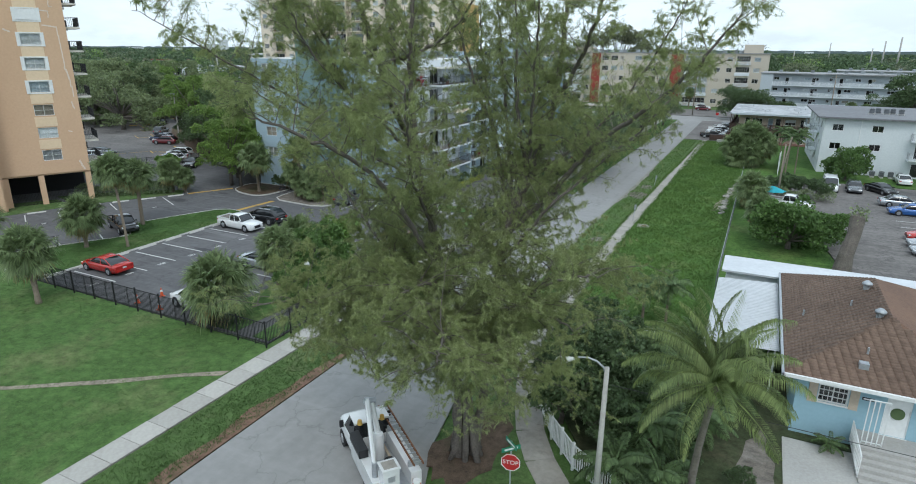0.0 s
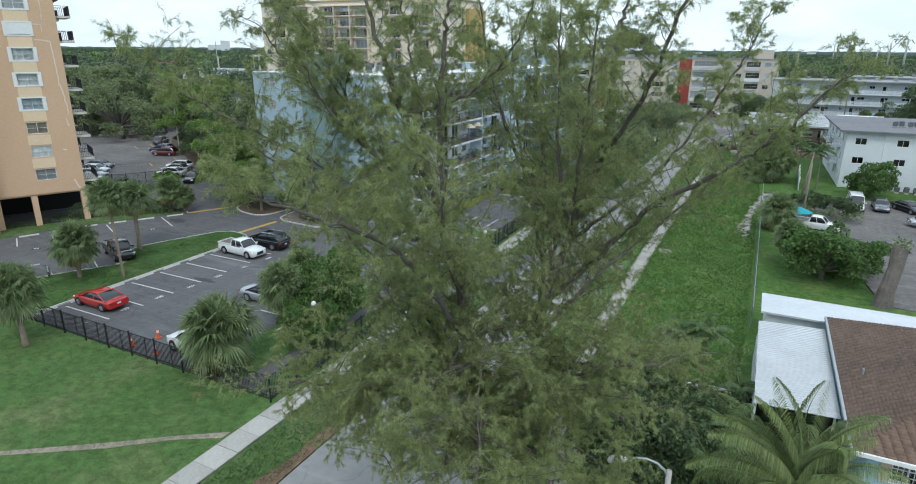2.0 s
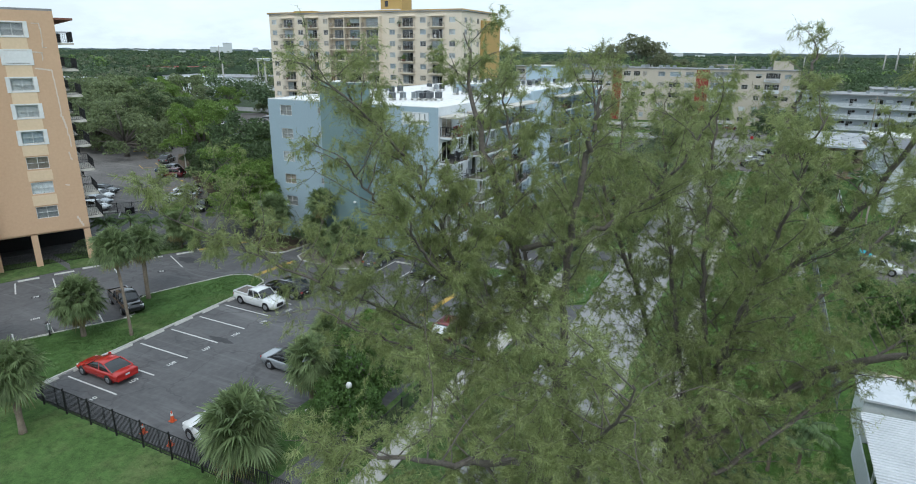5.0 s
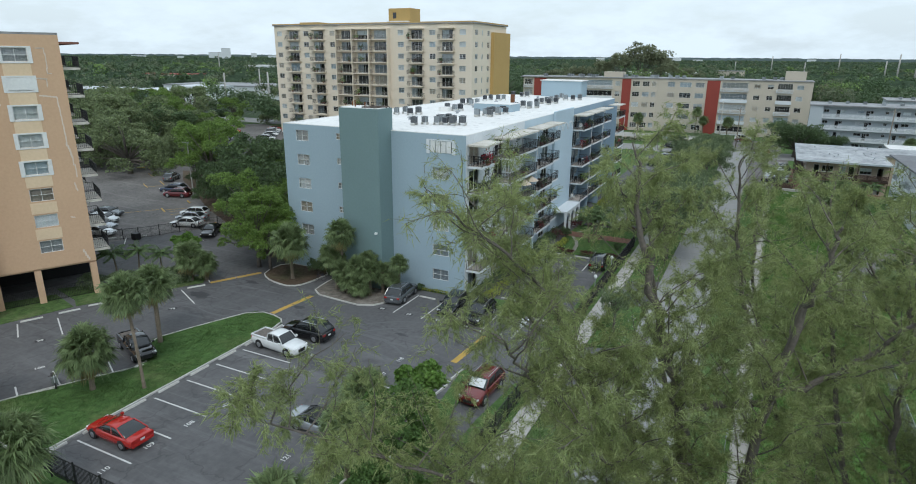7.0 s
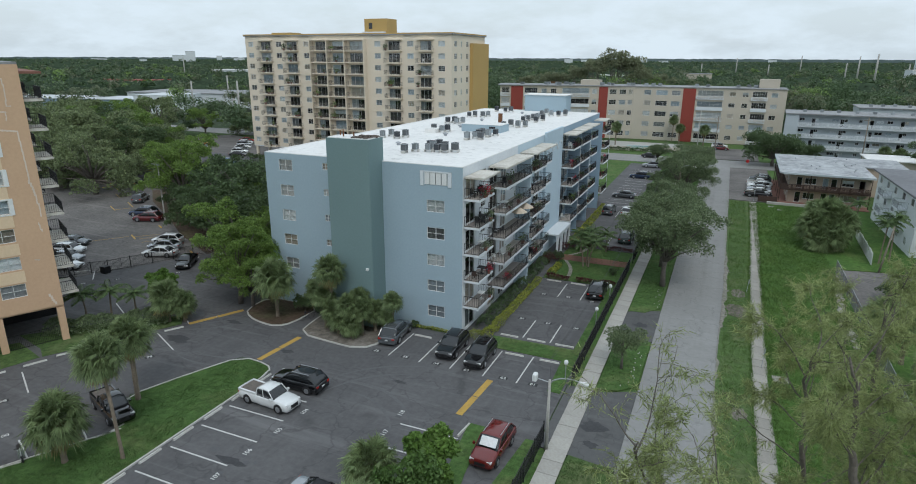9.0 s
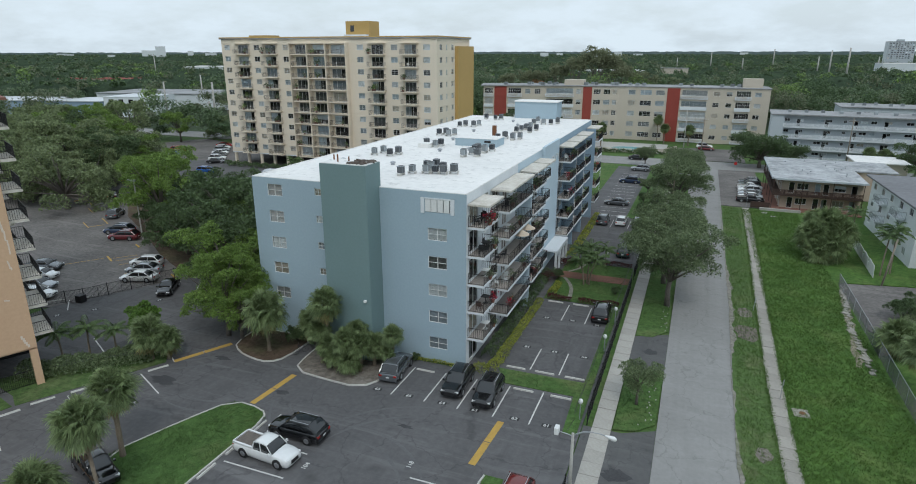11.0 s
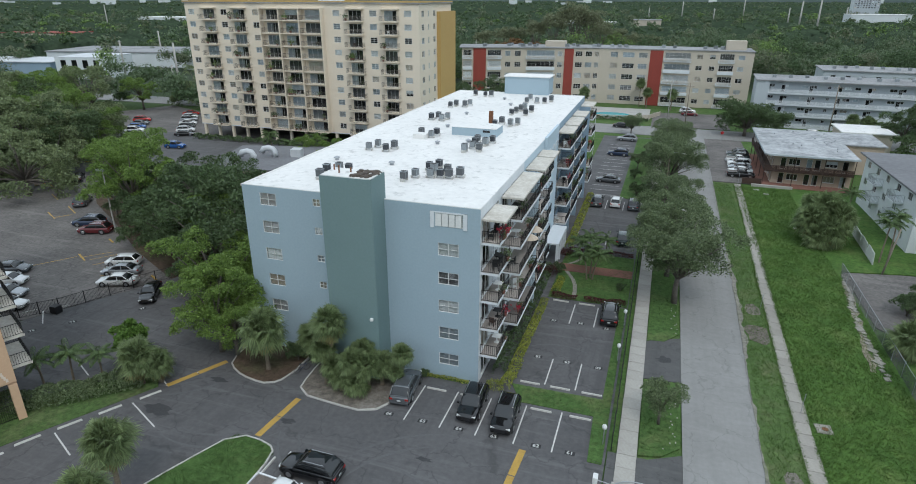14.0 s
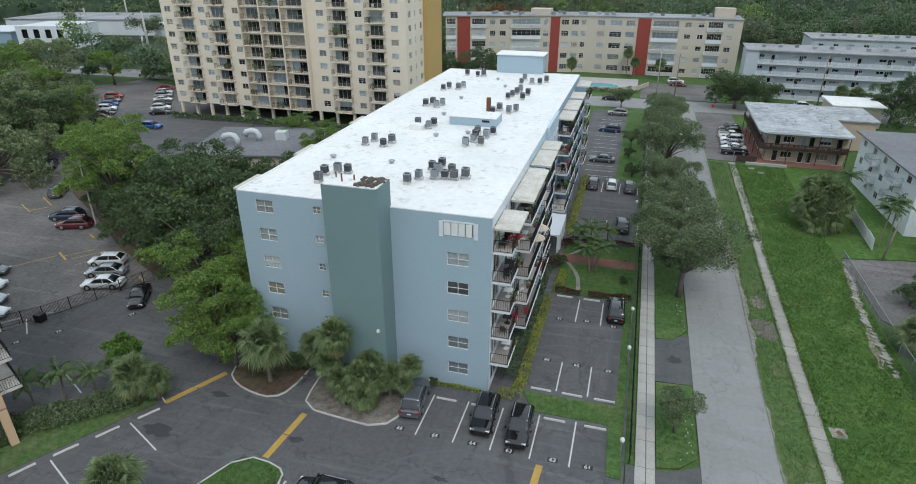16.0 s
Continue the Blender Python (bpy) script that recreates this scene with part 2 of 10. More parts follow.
GREYLITTER = ground_mat("grey_leaf_litter", (0.20, 0.18, 0.155), (0.11, 0.095, 0.08), (0.32, 0.30, 0.27), 0.6, fine=16)
MULCH = ground_mat("brown_litter", (0.125, 0.090, 0.066), (0.075, 0.055, 0.04), (0.085, 0.10, 0.045), 0.7, fine=14)
LOT = paving_mat("dark_asphalt", (0.124, 0.122, 0.125), (0.084, 0.083, 0.086), 0.5, 0.9, 0.2, streaks=0.9)
OLDLOT = paving_mat("old_asphalt", (0.19, 0.176, 0.166), (0.082, 0.077, 0.074), 0.7, 0.95, 0.3, streaks=0.6)
ROAD = paving_mat("grey_road", (0.275, 0.272, 0.265), (0.225, 0.222, 0.216), 0.35, 0.4, 0.3, tracks=True, streaks=0.25)
APRON = paving_mat("patched_asphalt", (0.11, 0.11, 0.11), (0.085, 0.085, 0.086), 0.45, 0.7, 0.4, streaks=0.6)
WALK = mat("pale_concrete", (0.40, 0.385, 0.35), (0.30, 0.285, 0.26), rough=0.9, big=0.5, fine=5, bump=0.15, rand=0.09, dirt=0.6, dirt_scale=0.9)
WALKOLD = mat("old_concrete", (0.33, 0.31, 0.275), (0.23, 0.215, 0.19), rough=0.92, big=0.6, fine=4, bump=0.2, rand=0.12, dirt=0.8, dirt_scale=0.7)
KERB = mat("white_kerb", (0.55, 0.54, 0.51), (0.40, 0.39, 0.36), rough=0.85, big=0.6, bump=0.1, dirt=0.35)
WHITELINE = mat("white_road_paint", (0.62, 0.62, 0.60), (0.42, 0.42, 0.41), rough=0.8, big=1.2, fine=7, bump=0.05)
YELLOWLINE = mat("yellow_road_paint", (0.50, 0.32, 0.06), (0.34, 0.22, 0.06), rough=0.8, big=1.2, fine=7, bump=0.05)
BLACKPAINT = mat("black_road_paint", (0.02, 0.02, 0.022), rough=0.7, bump=0.05)
BLACKTAR = mat("dark_tar", (0.034, 0.034, 0.037), (0.055, 0.055, 0.058), rough=0.8, big=0.8, fine=6, bump=0.1)
PALEBLUE = mat("pale_blue_white_stucco", (0.47, 0.57, 0.64), (0.41, 0.505, 0.575), rough=0.9, big=0.15, fine=5, bump=0.1)
GREYFRAME = mat("grey_window_frame", (0.46, 0.51, 0.54), (0.40, 0.45, 0.48), rough=0.6, big=0.5, bump=0.05)
OILSTAIN = mat("oily_asphalt", (0.062, 0.062, 0.066), (0.085, 0.085, 0.09), rough=0.6, big=1.5, fine=9, bump=0.1)
BLUEWALL = mat("pale_blue_stucco", (0.332, 0.425, 0.485), (0.296, 0.383, 0.442), rough=0.9, big=0.12, fine=5, bump=0.12)
GREENWALL = mat("sage_green_stucco", (0.168, 0.245, 0.25), (0.146, 0.218, 0.223), rough=0.9, big=0.12, fine=5, bump=0.12)
DEEPBLUE = mat("slate_blue_stucco", (0.255, 0.345, 0.425), (0.215, 0.295, 0.37), rough=0.9, big=0.2, fine=5, bump=0.1)
WHITEWALL = mat("white_stucco", (0.66, 0.69, 0.71), (0.55, 0.58, 0.61), rough=0.85, big=0.2, fine=5, bump=0.1)
ROOFWHITE = mat("white_roof_membrane", (0.765, 0.755, 0.735), (0.64, 0.635, 0.62), rough=0.75, big=0.12, fine=1.6, bump=0.25, dirt=0.85, dirt_scale=0.8)
AWNING = mat("weathered_slab", (0.62, 0.60, 0.55), (0.42, 0.385, 0.33), rough=0.9, big=0.6, fine=4, bump=0.2, dirt=0.8)
BURNT = mat("torn_tar", (0.05, 0.045, 0.04), (0.12, 0.09, 0.07), rough=0.95, big=1.5, fine=8, bump=1.0)
CREAM = mat("cream_stucco", (0.72, 0.635, 0.515), (0.65, 0.57, 0.455), rough=0.9, big=0.08, fine=4, bump=0.1)
OCHRE = mat("ochre_stucco", (0.48, 0.32, 0.115), (0.42, 0.28, 0.10), rough=0.9, big=0.1, fine=4, bump=0.1)
ORANGE = mat("peach_stucco", (0.585, 0.395, 0.255), (0.52, 0.345, 0.22), rough=0.9, big=0.12, fine=4, bump=0.12)
PEACHPALE = mat("pale_peach_stucco", (0.72, 0.56, 0.38), (0.64, 0.49, 0.33), rough=0.9, big=0.2, fine=4, bump=0.1)
PATCHED = mat("white_crack_filler", (0.72, 0.62, 0.52), rough=0.9, bump=0.1)
BRICKRED = mat("red_stucco", (0.27, 0.050, 0.036), (0.22, 0.042, 0.030), rough=0.85, big=0.2, bump=0.1)
BEIGE = mat("beige_stucco", (0.50, 0.45, 0.375), (0.44, 0.395, 0.325), rough=0.9, big=0.1, fine=4, bump=0.1)
GREYWALL = mat("pale_grey_stucco", (0.44, 0.48, 0.51), (0.37, 0.41, 0.44), rough=0.9, big=0.1, fine=4, bump=0.1)
PALEWALL = mat("white_paint_wall", (0.62, 0.65, 0.66), (0.52, 0.56, 0.57), rough=0.85, big=0.15, fine=4, bump=0.1)
HOUSEBLUE = mat("light_blue_house_paint", (0.30, 0.46, 0.54), (0.26, 0.41, 0.48), rough=0.8, big=0.3, bump=0.1)
BROWNWALL = mat("tan_wall", (0.47, 0.385, 0.305), (0.40, 0.325, 0.255), rough=0.9, big=0.2, bump=0.1)
ROOFGREY = mat("grey_flat_roof", (0.33, 0.335, 0.34), (0.15, 0.152, 0.155), rough=0.9, big=0.1, fine=1.5, bump=0.2, dirt=0.5)
ROOFDARK = mat("dark_flat_roof", (0.19, 0.195, 0.205), (0.13, 0.13, 0.14), rough=0.9, big=0.1, fine=1.5, bump=0.2, dirt=0.4)
SHINGLE = mat("brown_shingle", (0.145, 0.085, 0.055), (0.095, 0.055, 0.038), rough=0.95, big=0.3, fine=6, bump=0.5, rand=0.28)
TIN = mat("white_metal_roof", (0.56, 0.58, 0.60), (0.46, 0.48, 0.50), rough=0.5, big=0.4, fine=3, bump=0.05, dirt=0.15)
WHITE = mat("white_paint", (0.74, 0.75, 0.74), (0.62, 0.63, 0.62), rough=0.6, big=0.5, bump=0.05)
BLACK = mat("black_metal", (0.016, 0.016, 0.018), rough=0.5, bump=0.05, spec=0.4)
# near-black puts the darkness of unlit insides into colour, on added core boxes
DARK = mat("unlit_inside_black", (0.02, 0.02, 0.022), rough=0.9, bump=0)
RUBBER = mat("tyre_rubber", (0.018, 0.018, 0.019), rough=0.85, bump=0.2, fine=20)
CHROME = mat("alloy_metal", (0.55, 0.56, 0.58), (0.42, 0.43, 0.45), rough=0.3, metal=0.9, bump=0)
STEEL = mat("galvanised_steel", (0.42, 0.44, 0.46), (0.32, 0.34, 0.36), rough=0.5, metal=0.6, bump=0.05)
ROOFPATCH = mat("patched_pale_roof", (0.47, 0.485, 0.50), (0.17, 0.178, 0.185), rough=0.85, big=0.2, fine=0.9, bump=0.2, dirt=0.75, dirt_scale=0.3)
COIL = mat("coil_fins", (0.13, 0.14, 0.15), (0.085, 0.092, 0.10), rough=0.6, metal=0.3, big=2.0, fine=30, bump=0.5)
COILDARK = mat("dark_coil_fins", (0.055, 0.062, 0.072), (0.035, 0.04, 0.047), rough=0.6, metal=0.3, big=2.0, fine=30, bump=0.5)
CONDENSER = mat("grey_condenser", (0.27, 0.295, 0.31), (0.17, 0.19, 0.20), rough=0.6, metal=0.2, bump=0.4, fine=20, rand=0.35)
RUST = mat("rusted_steel", (0.20, 0.085, 0.035), (0.12, 0.05, 0.025), rough=0.9, big=1.0, bump=0.3)
WOOD = mat("brown_timber", (0.066, 0.036, 0.027), (0.042, 0.025, 0.019), rough=0.75, big=0.8, fine=8, bump=0.2)
POLEWOOD = mat("weathered_pole", (0.26, 0.225, 0.18), (0.17, 0.145, 0.115), rough=0.9, big=1, fine=9, bump=0.3)
CONCRETE = mat("grey_concrete", (0.42, 0.41, 0.385), (0.32, 0.31, 0.29), rough=0.9, big=0.4, fine=8, bump=0.15)
BARK = mat("grey_bark", (0.165, 0.143, 0.125), (0.085, 0.073, 0.063), rough=0.95, big=1.5, fine=12, bump=0.9)
GREYTRUNK = mat("grey_palm_trunk", (0.225, 0.20, 0.165), (0.125, 0.11, 0.09), rough=0.95, big=2.5, fine=12, bump=0.8)
PALMBARK = mat("palm_bark", (0.225, 0.185, 0.14), (0.125, 0.10, 0.075), rough=0.95, big=2.0, fine=11, bump=0.8)
NEEDLE = leaf_mat("casuarina_needles", (0.34, 0.385, 0.165), (0.215, 0.255, 0.102), 0.46)
TWIG = mat("grey_green_twigs", (0.17, 0.165, 0.105), (0.10, 0.098, 0.062), rough=0.95, big=1.5, fine=9, bump=0.2)
LEAF = leaf_mat("oak_leaves", (0.180, 0.230, 0.118), (0.102, 0.140, 0.068), 0.25)
LEAFDARK = leaf_mat("dark_leaves", (0.106, 0.155, 0.066), (0.058, 0.092, 0.040), 0.22)
LEAFBRIGHT = leaf_mat("bright_leaves", (0.205, 0.305, 0.070), (0.108, 0.175, 0.042), 0.25)
LEAFOLIVE = leaf_mat("olive_leaves", (0.235, 0.285, 0.14), (0.132, 0.17, 0.082), 0.28)
LEAFRED = leaf_mat("dark_red_leaves", (0.130, 0.033, 0.039), (0.065, 0.039, 0.033))
LEAFLIME = leaf_mat("lime_leaves", (0.40, 0.42, 0.08), (0.22, 0.26, 0.055))
FLAME = leaf_mat("orange_blossom", (0.27, 0.105, 0.045), (0.085, 0.095, 0.045), 0.3, 0.5)
FROND = leaf_mat("fan_palm_leaves", (0.235, 0.300, 0.140), (0.130, 0.178, 0.078), 0.4)
FRONDDRY = leaf_mat("dry_palm_leaves", (0.30, 0.255, 0.105), (0.17, 0.155, 0.065), 0.3)
FEATHERLEAF = leaf_mat("feather_palm_leaves", (0.125, 0.185, 0.070), (0.065, 0.105, 0.040), 0.25)
COCO = leaf_mat("coconut_leaves", (0.26, 0.315, 0.115), (0.125, 0.175, 0.06), 0.4)
CANOPY = mat("woodland_tops", (0.058, 0.082, 0.050), (0.024, 0.036, 0.024), rough=1.0, big=0.035, fine=0.35, bump=0.9, spec=0.0)
FORESTBRIGHT = leaf_mat("fresh_leaves", (0.20, 0.30, 0.075), (0.115, 0.185, 0.05), 0.2, 0.2)
FORESTOLIVE = leaf_mat("grey_olive_leaves", (0.175, 0.195, 0.115), (0.10, 0.118, 0.068), 0.2, 0.2)
# deep green trees, and the far crowns' inner sprays, where it paints the shade
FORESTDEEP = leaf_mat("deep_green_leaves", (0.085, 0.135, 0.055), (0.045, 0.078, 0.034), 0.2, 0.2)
FOREST = leaf_mat("woodland_leaves", (0.135, 0.185, 0.092), (0.070, 0.108, 0.058), 0.2, 0.2)
PANE = glass_mat("window_glass", (0.88, 0.91, 0.92), 0.05)
CARGLASS = mat("tinted_car_glass", (0.012, 0.014, 0.016), rough=0.06, bump=0, spec=0.8)
BLINDBLUE = mat("blue_grey_blinds", (0.42, 0.48, 0.52), (0.34, 0.39, 0.43), rough=0.8, big=0.6, fine=4, bump=0.1, rand=0.35)
BLINDTAN = mat("tan_blinds", (0.52, 0.46, 0.38), (0.42, 0.36, 0.3), rough=0.8, big=0.6, fine=4, bump=0.1, rand=0.4)
DRAPE = mat("pale_drapes", (0.50, 0.53, 0.54), (0.40, 0.43, 0.45), rough=0.9, big=1.5, fine=5, bump=0.2, rand=0.5)
BLIND = mat("pale_blinds", (0.66, 0.68, 0.68), (0.54, 0.56, 0.57), rough=0.8, big=0.6, fine=4, bump=0.1, rand=0.4)
CURTAIN = mat("dark_drapes", (0.14, 0.14, 0.14), (0.07, 0.07, 0.075), rough=0.9, big=1.5, fine=5, bump=0.2, rand=0.6)
LAMPGLASS = mat("frosted_lamp_glass", (0.75, 0.76, 0.76), rough=0.3, bump=0)
CONEORANGE = mat("orange_cone_plastic", (0.62, 0.10, 0.03), rough=0.5, bump=0)
SIGNRED = mat("red_sign", (0.42, 0.022, 0.022), rough=0.4, bump=0)
SIGNGREEN = mat("green_sign", (0.02, 0.22, 0.13), rough=0.4, bump=0)
TEAL = mat("teal_canvas", (0.02, 0.30, 0.36), rough=0.8, bump=0.1)
CANVAS = mat("cream_canvas", (0.55, 0.46, 0.36), rough=0.85, bump=0.1)
POOL = mat("pool_water", (0.05, 0.38, 0.42), (0.04, 0.32, 0.38), rough=0.05, bump=0.05)
PINKBRICK = mat("red_brick_paving", (0.24, 0.11, 0.08), (0.16, 0.075, 0.055), rough=0.9, big=0.6, fine=7, bump=0.3)
FLOWER = mat("red_blossom", (0.42, 0.02, 0.05), rough=0.6, bump=0)


# ---------------------------------------------------------------- mesh helpers
def box(bm, x0, x1, y0, y1, z0, z1, m=None):
    vs = [bm.verts.new(p) for p in ((x0, y0, z0), (x1, y0, z0), (x1, y1, z0), (x0, y1, z0),
                                    (x0, y0, z1), (x1, y0, z1), (x1, y1, z1), (x0, y1, z1))]
    for f in ((3, 2, 1, 0), (4, 5, 6, 7), (0, 1, 5, 4), (1, 2, 6, 5), (2, 3, 7, 6), (3, 0, 4, 7)):
        bm.faces.new([vs[i] for i in f])
    if m is not None:
        for v in vs:
            v.co = m @ v.co
    return vs


def boxed(*dims, bevel=0.0):
    bm = bmesh.new()
    box(bm, *dims)
    if bevel:
        bmesh.ops.bevel(bm, geom=bm.edges[:], offset=bevel, segments=2, affect="EDGES", profile=0.6)
    return bm


def tube(bm, points, radii, seg=8, cap=True):
    """A tapered tube along a line of points."""
    rings = []
    pts = [Vector(p) for p in points]
    for i, p in enumerate(pts):
        d = (pts[min(i + 1, len(pts) - 1)] - pts[max(i - 1, 0)]).normalized()
        a = d.cross(Vector((0.31, 0.17, 0.93)) if abs(d.z) < 0.93 else Vector((1, 0, 0))).normalized()
        b = d.cross(a)
        rings.append([bm.verts.new(p + (a * math.cos(2 * math.pi * k / seg) + b * math.sin(2 * math.pi * k / seg)) * radii[i])
                      for k in range(seg)])
    for r0, r1 in zip(rings, rings[1:]):
        for k in range(seg):
            bm.faces.new((r0[k], r0[(k + 1) % seg], r1[(k + 1) % seg], r1[k]))
    if cap:
        bm.faces.new(rings[0][::-1])
        bm.faces.new(rings[-1])
    return rings


def tubed(points, radii, seg=8):
    bm = bmesh.new()
    tube(bm, points, radii, seg)
    return bm


def slab(bm, poly, z0, z1):
    """A prism over an outline that runs anticlockwise."""
    lo = [bm.verts.new((x, y, z0)) for x, y in poly]
    hi = [bm.verts.new((x, y, z1)) for x, y in poly]
    bm.faces.new(hi)
    bm.faces.new(lo[::-1])
    for i in range(len(poly)):
        j = (i + 1) % len(poly)
        bm.faces.new((lo[i], lo[j], hi[j], hi[i]))


def mesh_of(name, bm, material, smooth=False):
    bmesh.ops.recalc_face_normals(bm, faces=bm.faces[:])
    me = bpy.data.meshes.new(name)
    bm.to_mesh(me)
    bm.free()
    me.materials.append(material)
    if smooth:
        me.polygons.foreach_set("use_smooth", [True] * len(me.polygons))
    return me


def part(name, bm, material, parent=None, label="", smooth=False, at=None):
    """A bmesh, or a mesh that is shared, as one object under a thing or a part."""
    me = bm if isinstance(bm, bpy.types.Mesh) else mesh_of(name, bm, material, smooth)
    ob = new(name, me)
    if parent is not None:
        ob.parent = parent
    if at is not None:
        ob.matrix_basis = at
    if label:
        tagged(ob, label=label)
    return ob


def thing(name, label, category, m=None, group="", kind=""):
    ob = new(name)
    ob.empty_display_size = 0.3
    if m is not None:
        ob.matrix_basis = m
    return tagged(ob, label, category, group, kind)


def solid(name, bm, material, label, category="", kind="", group="", smooth=False):
    return tagged(part(name, bm, material, smooth=smooth), label, category, group, kind)


def soup(name, verts, faces, material, smooth=False):
    """A mesh from arrays: verts n x 3, faces n x 3 or n x 4."""
    me = bpy.data.meshes.new(name)
    verts, faces = np.asarray(verts, np.float32), np.asarray(faces, np.int32)
    k = faces.shape[1]
    me.vertices.add(len(verts))
    me.vertices.foreach_set("co", verts.ravel())
    me.loops.add(faces.size)
    me.loops.foreach_set("vertex_index", faces.ravel())
    me.polygons.add(len(faces))
    me.polygons.foreach_set("loop_start", np.arange(0, faces.size, k, dtype=np.int32))
    me.update(calc_edges=True)
    me.materials.append(material)
    if smooth:
        me.polygons.foreach_set("use_smooth", np.ones(len(faces), bool))
    return me


def unit(v):
    return v / np.maximum(np.linalg.norm(v, axis=-1, keepdims=True), 1e-9)


def leaves(rng, centres, outward, size, material, name, slim=0.55, droop=0.2):
    """Many small pointed leaves, one four-cornered face each."""
    n = len(centres)
    d = unit(outward * 0.7 + rng.normal(0, 0.8, (n, 3)))
    d[:, 2] -= droop
    d = unit(d)
    side = unit(np.cross(d, rng.normal(0, 1, (n, 3))))
    s = size * rng.uniform(0.6, 1.35, (n, 1))
    a, b = centres - d * s * 0.5, centres + d * s * 0.5
    mid = centres + np.cross(side, d) * s * 0.12
    v = np.stack([a, mid + side * s * slim * 0.5, b, mid - side * s * slim * 0.5], 1).reshape(-1, 3)
    return soup(name, v, np.arange(4 * n).reshape(-1, 4), material)


# ---------------------------------------------------------------- ground, roads, pavements
def sheet(name, poly, z, material, label, category, depth=0.12):
    bm = bmesh.new()
    slab(bm, poly, z - depth, z)
    return solid(name, bm, material, label, category, "structure")


def path_line(y):
    """The footpath's middle, which drifts westwards as it nears the big tree."""
    return float(np.interp(y, (33, 42, 50, 65, 76, 86, 95, 106, 120, 143), (-12.15, -12.25, -12.4, -12.5, -12.4, -12.22, -12.12, -11.82, -11.55, -11.2)))


def road_edge(y):
    """The street's ragged east side."""
    return float(np.interp(y, (31, 45, 60, 72, 80, 92, 184), (-14.6, -15.75, -16.1, -16.0, -15.82, -15.7, -15.7)))


def rect(x0, x1, y0, y1):
    return [(x0, y0), (x1, y0), (x1, y1), (x0, y1)]


bm = bmesh.new()
bmesh.ops.create_circle(bm, cap_ends=True, segments=96, radius=4800)
for v in bm.verts:
    v.co.z = -0.12
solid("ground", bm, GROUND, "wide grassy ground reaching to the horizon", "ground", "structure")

sheet("road", [(-22, -60), (-7.5, -60), (-8, 13), (-11.4, 18.8), (-13.0, 23), (-14.6, 31), (-15.6, 45), (-15.95, 60), (-15.85, 72), (-15.6, 92), (-15.6, 184), (-22, 184)],
      0.0, ROAD, "worn pale grey asphalt street with cracks and tyre marks", "road")
sheet("road", rect(-330, 180, 184, 196), 0.0, ROAD, "grey cross street beyond the apartment building", "road")
lot = sheet("parking_lot", [(-95, 30), (-62, 27.4), (-27.7, 27.4), (-27.7, 64), (-27.7, 180), (-40, 180), (-40, 64), (-64, 64),
                            (-64, 79), (-82, 76), (-91, 60)],
            0.0, LOT, "dark resurfaced asphalt parking lot with white stall lines", "parking lot")
west_lot = sheet("parking_lot", [(-91.1, 60), (-82.1, 76), (-78, 100), (-88, 146), (-180, 182), (-210, 120), (-160, 48), (-110, 48)],
                 0.0, OLDLOT, "old pale asphalt parking lot with faded yellow lines", "parking lot")
east_lot = sheet("parking_lot", [(-1.8, 88), (5, 80), (7.5, 61), (34, 57), (46, 57), (46, 104), (6, 104.5), (-1.8, 103)],
                 0.0, OLDLOT, "old grey asphalt parking lot beside the white apartments", "parking lot")
sheet("driveway", [(-27.6, 49.6), (-22.02, 49.0), (-22.02, 60.2), (-24.6, 58.9), (-27.6, 58.9)], 0.02, APRON,
      "patched dark asphalt driveway crossing the verge", "driveway")
sheet("driveway", [(-25.4, 70.2), (-22.02, 70.4), (-22.02, 78.8), (-25.4, 77.2)], 0.02, APRON,
      "patched dark asphalt driveway between two grass islands", "driveway")
sheet("planting_bed", [(-83.3, 73.7), (-82.5, 76.5), (-66, 79.5), (-65.5, 107.6), (-112, 107.6), (-126, 101.5), (-117.5, 94.2), (-107.2, 88.0), (-94.7, 79.7)], 0.05, MULCH,
      "shaded bare soil under the trees beside the old parking lot", "soil")
sheet("tower_lot", rect(-190, -66, 108, 147), 0.01, LOT, "grey asphalt yard in front of the tall building", "parking lot")

sheet("parking_lot", [(-29, 197.0), (-8.4, 197.0), (-8.4, 221), (-29, 219)], 0.03, OLDLOT, "grey asphalt forecourt before the beige block", "parking lot")

sheet("parking_lot", [(-15.6, 143.4), (-7.0, 143.4), (-7.0, 183.9), (-15.6, 183.9)], 0.02, OLDLOT, "worn asphalt parking strip beside the brown-railed block", "parking lot")
ISLAND = [(-52.4, 27.5), (-52.4, 50.2), (-53.4, 51.2), (-56.6, 51.4), (-58.5, 47.0), (-60.3, 42.0), (-58.4, 40.4), (-56.5, 38.9),
          (-58.3, 35.8), (-60.6, 31.6), (-62.3, 27.6)]


